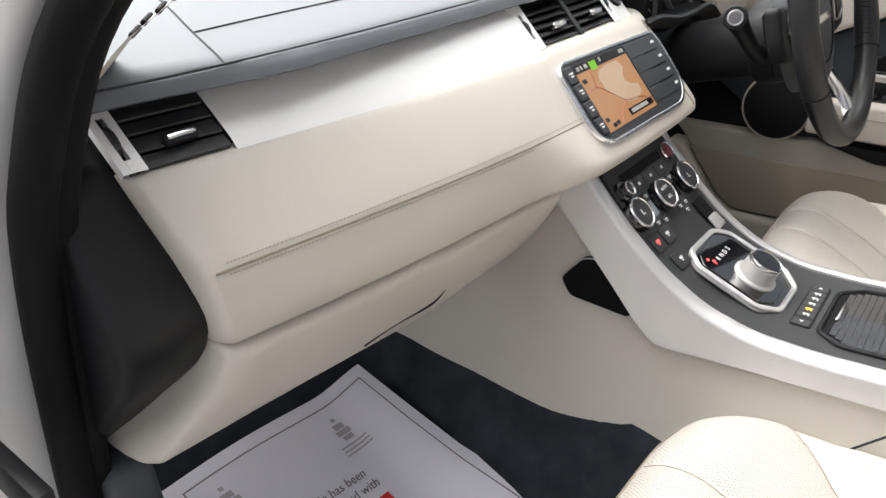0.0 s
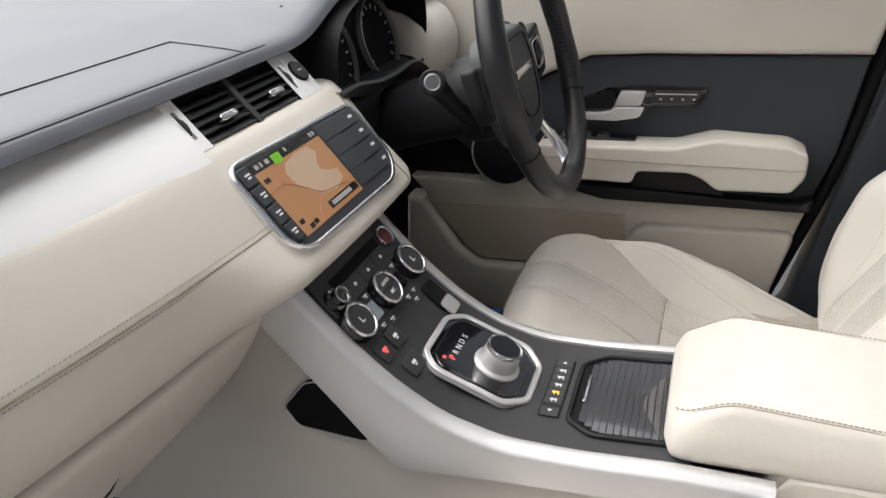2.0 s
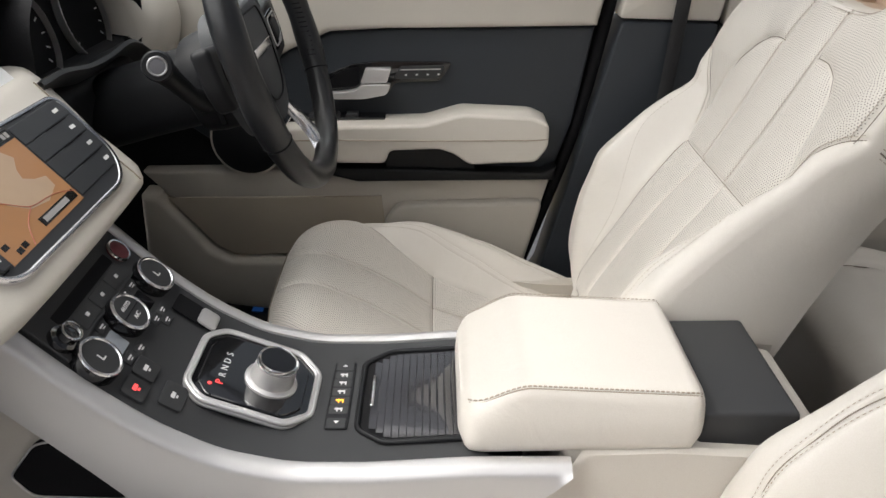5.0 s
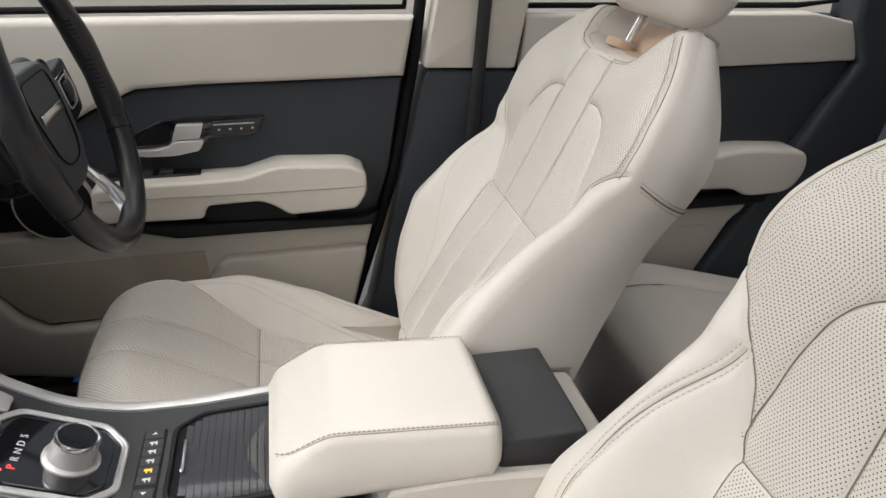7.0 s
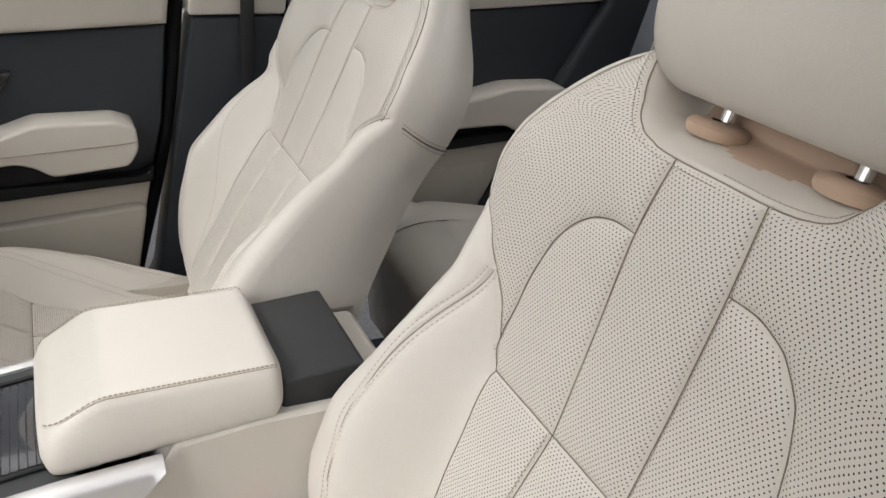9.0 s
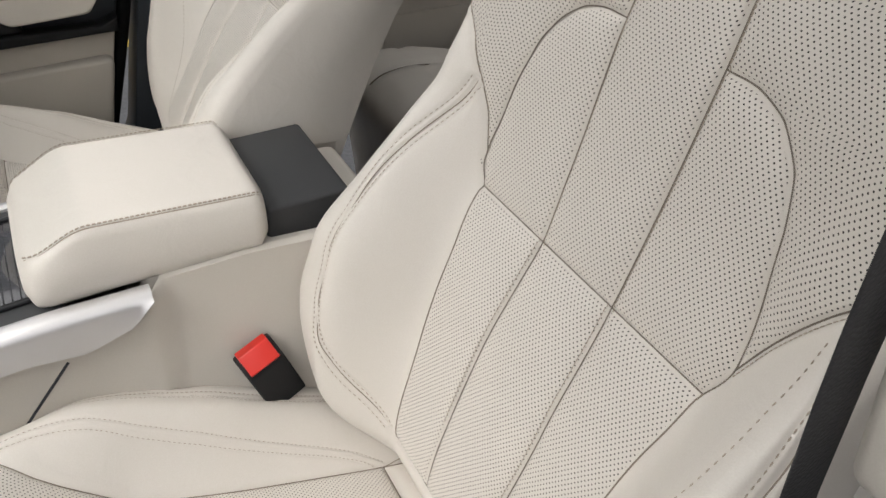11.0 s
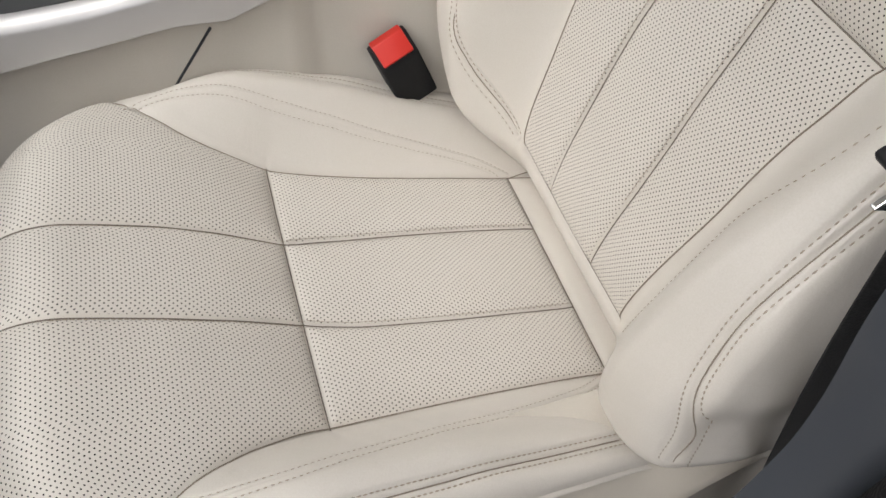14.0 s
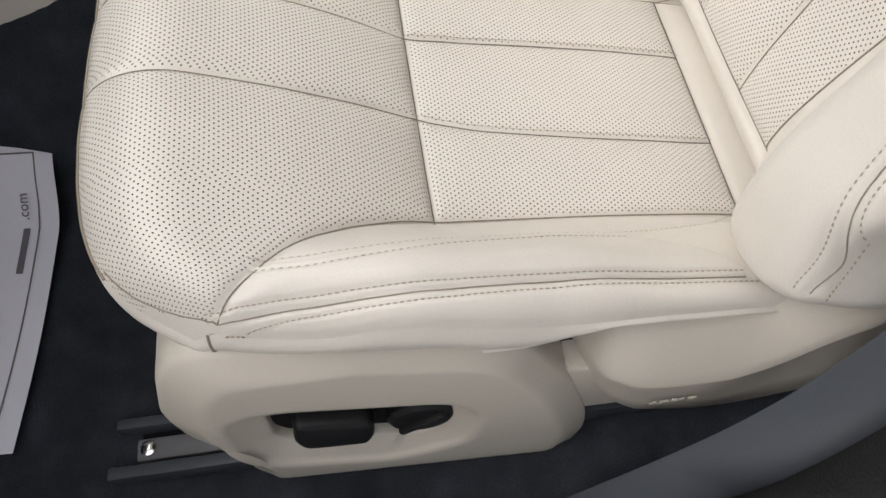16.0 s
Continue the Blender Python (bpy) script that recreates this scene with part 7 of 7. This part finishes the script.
part("button_ring", lathe([(0.0118, 0.003), (0.0140, 0.003), (0.0132, 0.0052), (0.0116, 0.005)], 28, m @ Matrix.Translation((0.074, 0.006, 0.003))), CHROME, audio)
key_panel = thing("climate_keys", "rows of flat charcoal climate keys with pale symbols", "control panel", tuple(deck_pose(0, 0.398).translation))
for k, (x, y) in enumerate([(-0.049, 0.389), (-0.030, 0.391), (0.030, 0.391), (0.049, 0.391), (-0.044, 0.362), (-0.024, 0.359), (0.027, 0.360), (0.045, 0.360), (0.036, 0.352)]):
    m = deck_pose(x, y)
    key = part("key", slab(rounded([(-0.0085, -0.005), (0.0085, -0.005), (0.0085, 0.005), (-0.0085, 0.005)], 0.0015), 0.0, 0.0016, "z", 0.0005, 1, m), DECK, key_panel)
    part("key_mark", join(box(-0.004, 0.004, -0.0005, 0.0012, 0.0016, 0.0018, 0.0, 1, m), box(-0.002, 0.003, -0.003, -0.0018, 0.0016, 0.0018, 0.0, 1, m)), WHITEINK, key)
LAMP_RED = material("red_lit_symbol", (0.5, 0.03, 0.03), 0.4, emit=(1.0, 0.08, 0.08), glow=1.2)
LAMP_AMBER = material("amber_lit_symbol", (0.6, 0.3, 0.02), 0.4, emit=(1.0, 0.45, 0.05), glow=1.2)
keys = thing("console_keys", "three charcoal console keys, one lit red", "control keys", tuple(deck_pose(-0.055, 0.34).translation))
for x, y, mt, w in ((-0.076, 0.347, LAMP_RED, 0.013), (-0.046, 0.347, WHITEINK, 0.013), (-0.060, 0.318, WHITEINK, 0.017)):
    m = deck_pose(x, y)
    key = part("key", slab(rounded([(-w, -0.012), (w, -0.012), (w, 0.012), (-w, 0.012)], 0.004), 0.0, 0.003, "z", 0.001, 2, m), DECK, keys)
    part("key_mark", join(box(-0.004, 0.004, -0.001, 0.003, 0.003, 0.0032, 0.0, 1, m), box(-0.002, 0.002, -0.004, -0.002, 0.003, 0.0032, 0.0, 1, m)), mt, key)
brake = thing("parking_brake_switch", "silver parking brake tab in a dark recess", "switch", tuple(deck_pose(0.075, 0.335).translation))
part("recess", slab(rounded([(-0.015, -0.020), (0.015, -0.020), (0.015, 0.022), (-0.015, 0.022)], 0.003), 0.0, 0.0012, "z", 0.0, 1, deck_pose(0.070, 0.336, 0.0025)), RUBBER, brake, "dark recess")
part("tab", slab(rounded([(-0.014, -0.026), (0.014, -0.026), (0.014, -0.003), (-0.014, -0.003)], 0.006), 0.0015, 0.006, "z", 0.002, 2, deck_pose(0.070, 0.332, 0.001)), SILVER, brake, "satin silver tab")

GLOSS_CAP = material("gloss_black_cap", (0.004, 0.004, 0.005), 0.08, vary=0.0)
selector = thing("gear_selector", "rotary gear dial in gloss black octagonal silver surround", "gear selector", tuple(deck_pose(0, 0.25).translation))
ax = math.degrees(math.atan2(deck_z(0.312) - deck_z(0.206), 0.106))
SEL = pose(0.003, 0.259, deck_z(0.259) + 0.003, ax, 0, 0)
octo = [(-0.034, -0.072), (0.036, -0.072), (0.061, -0.048), (0.061, 0.040), (0.041, 0.059), (-0.038, 0.059), (-0.057, 0.040), (-0.057, -0.048)]
ro = rounded(octo, 0.008, 4)
part("surround", join(*[tube([SEL @ Vector((a * k, b * k, h)) for a, b in ro], r, 8, True) for k, h, r in ((1.0, 0.0, 0.0036), (1.0, 0.004, 0.0034), (0.955, 0.0050, 0.0020))]), SILVER, selector, "satin silver octagonal frame", 180)
part("gloss_plate", slab(ro, -0.004, 0.0035, "z", 0.0, 1, SEL), PIANO, selector, "gloss black plate")
part("inner_plate", slab(rounded([(-0.030, -0.060), (0.030, -0.060), (0.048, -0.042), (0.048, 0.036), (0.030, 0.049), (-0.030, 0.049), (-0.048, 0.036), (-0.048, -0.042)], 0.006), 0.0036, 0.0055, "z", 0.001, 1, SEL), PIANO, selector)
DIAL = SEL @ Matrix.Translation((0.0, -0.022, 0.004)) @ Matrix.Diagonal((0.88, 0.88, 0.95, 1))
part("dial_base", lathe([(0.0, 0.0), (0.0325, 0.0), (0.0320, 0.004), (0.0290, 0.006), (0.0, 0.006)], 48, DIAL), SILVER, selector, "satin silver base ring")
ribs = []
for h, e in ((0.006, 0), (0.008, 1), (0.024, 1), (0.027, 0)):
    ribs.append([tuple(DIAL @ Vector(((0.0268 - 0.0022 * (h - 0.006) / 0.02 - (0.0006 if (k % 2 and e) else 0)) * math.cos(t), (0.0268 - 0.0022 * (h - 0.006) / 0.02 - (0.0006 if (k % 2 and e) else 0)) * math.sin(t), h))) for k, t in enumerate(np.linspace(0, 2 * math.pi, 120, endpoint=False))])
part("dial_grip", loft(ribs, closed=True, caps=True), SILVER, selector, "knurled silver grip", 30)
part("dial_rim", lathe([(0.0205, 0.0265), (0.0248, 0.0270), (0.0252, 0.0305), (0.0235, 0.0330), (0.0215, 0.0325)], 48, DIAL), CHROME, selector, "bright rim")
part("dial_top", lathe([(0.0, 0.0275), (0.0218, 0.0275), (0.0216, 0.0318), (0.0, 0.0322)], 48, DIAL), GLOSS_CAP, selector, "gloss black cap")
for k, ch in enumerate("PRNDS"):
    part("gear_letter", letters(ch, 0.0105 if ch != "P" else 0.0115, SEL @ Matrix.Translation((-0.026 + k * 0.0118, 0.027, 0.0056))), LAMP_RED if ch == "P" else WHITEINK, selector, "red lit letter" if ch == "P" else "")
part("gear_lamp", lathe([(0.0, 0.0), (0.0022, 0.0), (0.0022, 0.0006), (0.0, 0.0008)], 12, SEL @ Matrix.Translation((-0.032, 0.036, 0.0056))), LAMP_RED, selector)

drive = thing("terrain_strip", "charcoal strip of terrain keys, one lit amber", "control keys", tuple(deck_pose(0, 0.162).translation))
m = deck_pose(0.004, 0.162)
part("strip", slab(rounded([(-0.056, -0.012), (0.056, -0.012), (0.056, 0.012), (-0.056, 0.012)], 0.003), 0.0, 0.0016, "z", 0.0005, 1, m), BLACK, drive)
for k, x in enumerate((-0.047, -0.026, -0.012, 0.003, 0.018, 0.032, 0.048)):
    end = k in (0, 6)
    key = part("key", slab(rounded([(x - (0.009 if end else 0.0068), -0.010), (x + (0.007 if end else 0.0068), -0.010), (x + (0.007 if end else 0.0068), 0.010), (x - (0.009 if end else 0.0068), 0.010)], 0.002), 0.001, 0.0028 if end else 0.002, "z", 0.0005, 1, m), DECK, drive)
    mat = LAMP_AMBER if k == 2 else WHITEINK
    if end:
        sgn = 1 if k == 6 else -1
        part("key_mark", slab([(x - 0.002 * sgn, -0.003), (x - 0.002 * sgn, 0.003), (x + 0.002 * sgn, 0.0)], 0.0028, 0.0030, "z", 0.0, 1, m), WHITEINK, key)
    else:
        part("key_mark", join(box(x - 0.0035, x + 0.0025, -0.004, -0.0025, 0.002, 0.0022, 0.0, 1, m), box(x - 0.0035, x + 0.0025, 0.0005, 0.002, 0.002, 0.0022, 0.0, 1, m), box(x - 0.0005, x + 0.002, -0.003, 0.004, 0.002, 0.0022, 0.0, 1, m)), mat, key)

SLAT = material("gloss_black_slat", (0.05, 0.05, 0.055), 0.16, 0.35, vary=0.03, coat=1.0)
cup_cover = thing("cup_holder_cover", "gloss black ribbed sliding cup holder cover", "cup holder", tuple(deck_pose(0, 0.09).translation))
m = deck_pose(0.003, 0.085)
frame_poly = [(-0.076, -0.07), (0.076, -0.07), (0.076, 0.028), (0.054, 0.056), (-0.054, 0.056), (-0.076, 0.028)]
part("frame", tube([m @ Vector((a, b, 0.002)) for a, b in rounded(frame_poly, 0.008, 4)], 0.0032, 8, True), BLACK, cup_cover, "", 180)
part("well", slab(rounded(frame_poly, 0.008, 4), 0.0, 0.0012, "z", 0.0, 1, m), RUBBER, cup_cover)
for k in range(15):
    y0 = 0.044 - k * 0.0078
    hx = 0.070 if y0 < 0.026 else 0.070 - (y0 - 0.026) * 0.8
    rows = []
    for x in np.linspace(-hx, hx, 9):
        sag = 0.003 * (x / 0.07) ** 2
        rows.append([tuple(m @ Vector((x, y0 - 0.0074, 0.0012 - sag * 0.2 + 0.0010))), tuple(m @ Vector((x, y0 - 0.001, 0.0052 - sag))), tuple(m @ Vector((x, y0, 0.0046 - sag))), tuple(m @ Vector((x, y0 + 0.0004, 0.0012)))])
    part("slat", loft(rows, caps=True), SLAT, cup_cover, "", 40)
part("pull", box(-0.026, 0.026, 0.040, 0.0445, 0.004, 0.009, 0.002, 3, m), CHROME, cup_cover, "bright pull bar")

# ---- loose and small things ----
buckle = thing("belt_buckle", "black seat belt buckle with red release button", "belt buckle", (-0.115, -0.19, 0.36))
d0, d1 = Vector((-0.132, -0.210, 0.366)), Vector((-0.130, -0.156, 0.496))
up = (d1 - d0).normalized()
wide = (Vector((-0.17, 0.90, -0.375)) - up * up.dot(Vector((-0.17, 0.90, -0.375)))).normalized()
face = up.cross(wide)
bm_m = Matrix.Translation(d0) @ Matrix((wide, face, up)).transposed().to_4x4()
part("stem", box(-0.010, 0.010, -0.004, 0.004, -0.08, 0.06, 0.002, 2, bm_m), BLACK, buckle)
part("body", slab(rounded([(-0.013, 0.058), (0.013, 0.058), (0.013, 0.120), (-0.003, 0.142), (-0.013, 0.142)], 0.004), -0.023, 0.023, "x", 0.005, 3, bm_m), BLACK, buckle, "black plastic body")
part("foot", box(-0.130, -0.094, -0.232, -0.170, 0.372, 0.402, 0.006, 3), BLACK, buckle)
part("release_button", slab(rounded([(0.0125, 0.1235), (0.0145, 0.1265), (-0.0005, 0.1455), (-0.0115, 0.1455), (-0.0115, 0.130)], 0.002), -0.0185, 0.0185, "x", 0.002, 2, bm_m), RED, buckle, "red release button")

paper = thing("protective_paper", "white printed paper floor mat in the footwell", "paper mat", (-0.38, 0.6, 0.25))


def paper_at(a, b, lift=0.0):
    """a across (0 to 1), b from the front edge to the rear edge."""
    x = -0.215 - 0.36 * (1 - a) + 0.03 * b
    y = 0.745 - 0.335 * b + 0.02 * (1 - a)
    z = float(np.interp(y, [0.30, 0.55, 0.78], [0.112, 0.195, 0.305])) + 0.006 + 0.012 * math.sin(a * 5 + b * 3) * 0.5 + 0.05 * smooth01((a - 0.72) / 0.28) * (0.35 + 0.65 * b) + lift
    return (x, y, z)


part("sheet", loft([[paper_at(a, b) for a in np.linspace(0, 1, 30)] for b in np.linspace(0, 1, 30)]), PAPER, paper, "", 180)


def paper_frame(a, b, lift=0.0012):
    o, ex, ey = Vector(paper_at(a, b, lift)), Vector(paper_at(a + 0.02, b, lift)), Vector(paper_at(a, b - 0.02, lift))
    x = (ex - o).normalized()
    n = x.cross((ey - o).normalized()).normalized()
    y = n.cross(x)
    return Matrix(((x.x, y.x, n.x, o.x), (x.y, y.y, n.y, o.y), (x.z, y.z, n.z, o.z), (0, 0, 0, 1)))


def print_bar(a0, a1, b0, b1, mat, name="print_bar"):
    rows = [[paper_at(a, b, 0.0010) for a in np.linspace(a0, a1, 14)] for b in np.linspace(b0, b1, 4)]
    return part(name, loft(rows), mat, paper, "", 180)


for r in ((0.05, 0.95, 0.055, 0.060), (0.05, 0.95, 0.94, 0.945)):
    print_bar(*r, INK, "border_line")
for a in (0.05, 0.945):
    print_bar(a, a + 0.005, 0.055, 0.945, INK, "border_line")
for a0 in (0.16, 0.72):
    for k, (w, h) in enumerate(((0.02, 0.02), (0.05, 0.03), (0.07, 0.03), (0.05, 0.025))):
        print_bar(a0 - w / 2, a0 + w / 2, 0.115 + k * 0.03, 0.115 + k * 0.03 + h * 0.85, material("pale_print", (0.42, 0.40, 0.44), 0.8) if k == 0 and a0 < 0.2 else bpy.data.materials["pale_print"])
    for k in range(3):
        print_bar(a0 - 0.07, a0 + 0.07, 0.245 + k * 0.018, 0.252 + k * 0.018, bpy.data.materials["pale_print"])
for text, a, b, s in (("vehicle has been", 0.47, 0.375, 0.0195), ("protected with", 0.50, 0.435, 0.0195)):
    part("printed_words", letters(text, s, paper_frame(a, b, 0.004)), INK, paper)
part("printed_words", letters(".com", 0.016, paper_frame(0.80, 0.90, 0.004)), INK, paper)
print_bar(0.58, 0.74, 0.895, 0.915, INK)
print_bar(0.36, 0.66, 0.49, 0.62, REDINK, "red_panel")
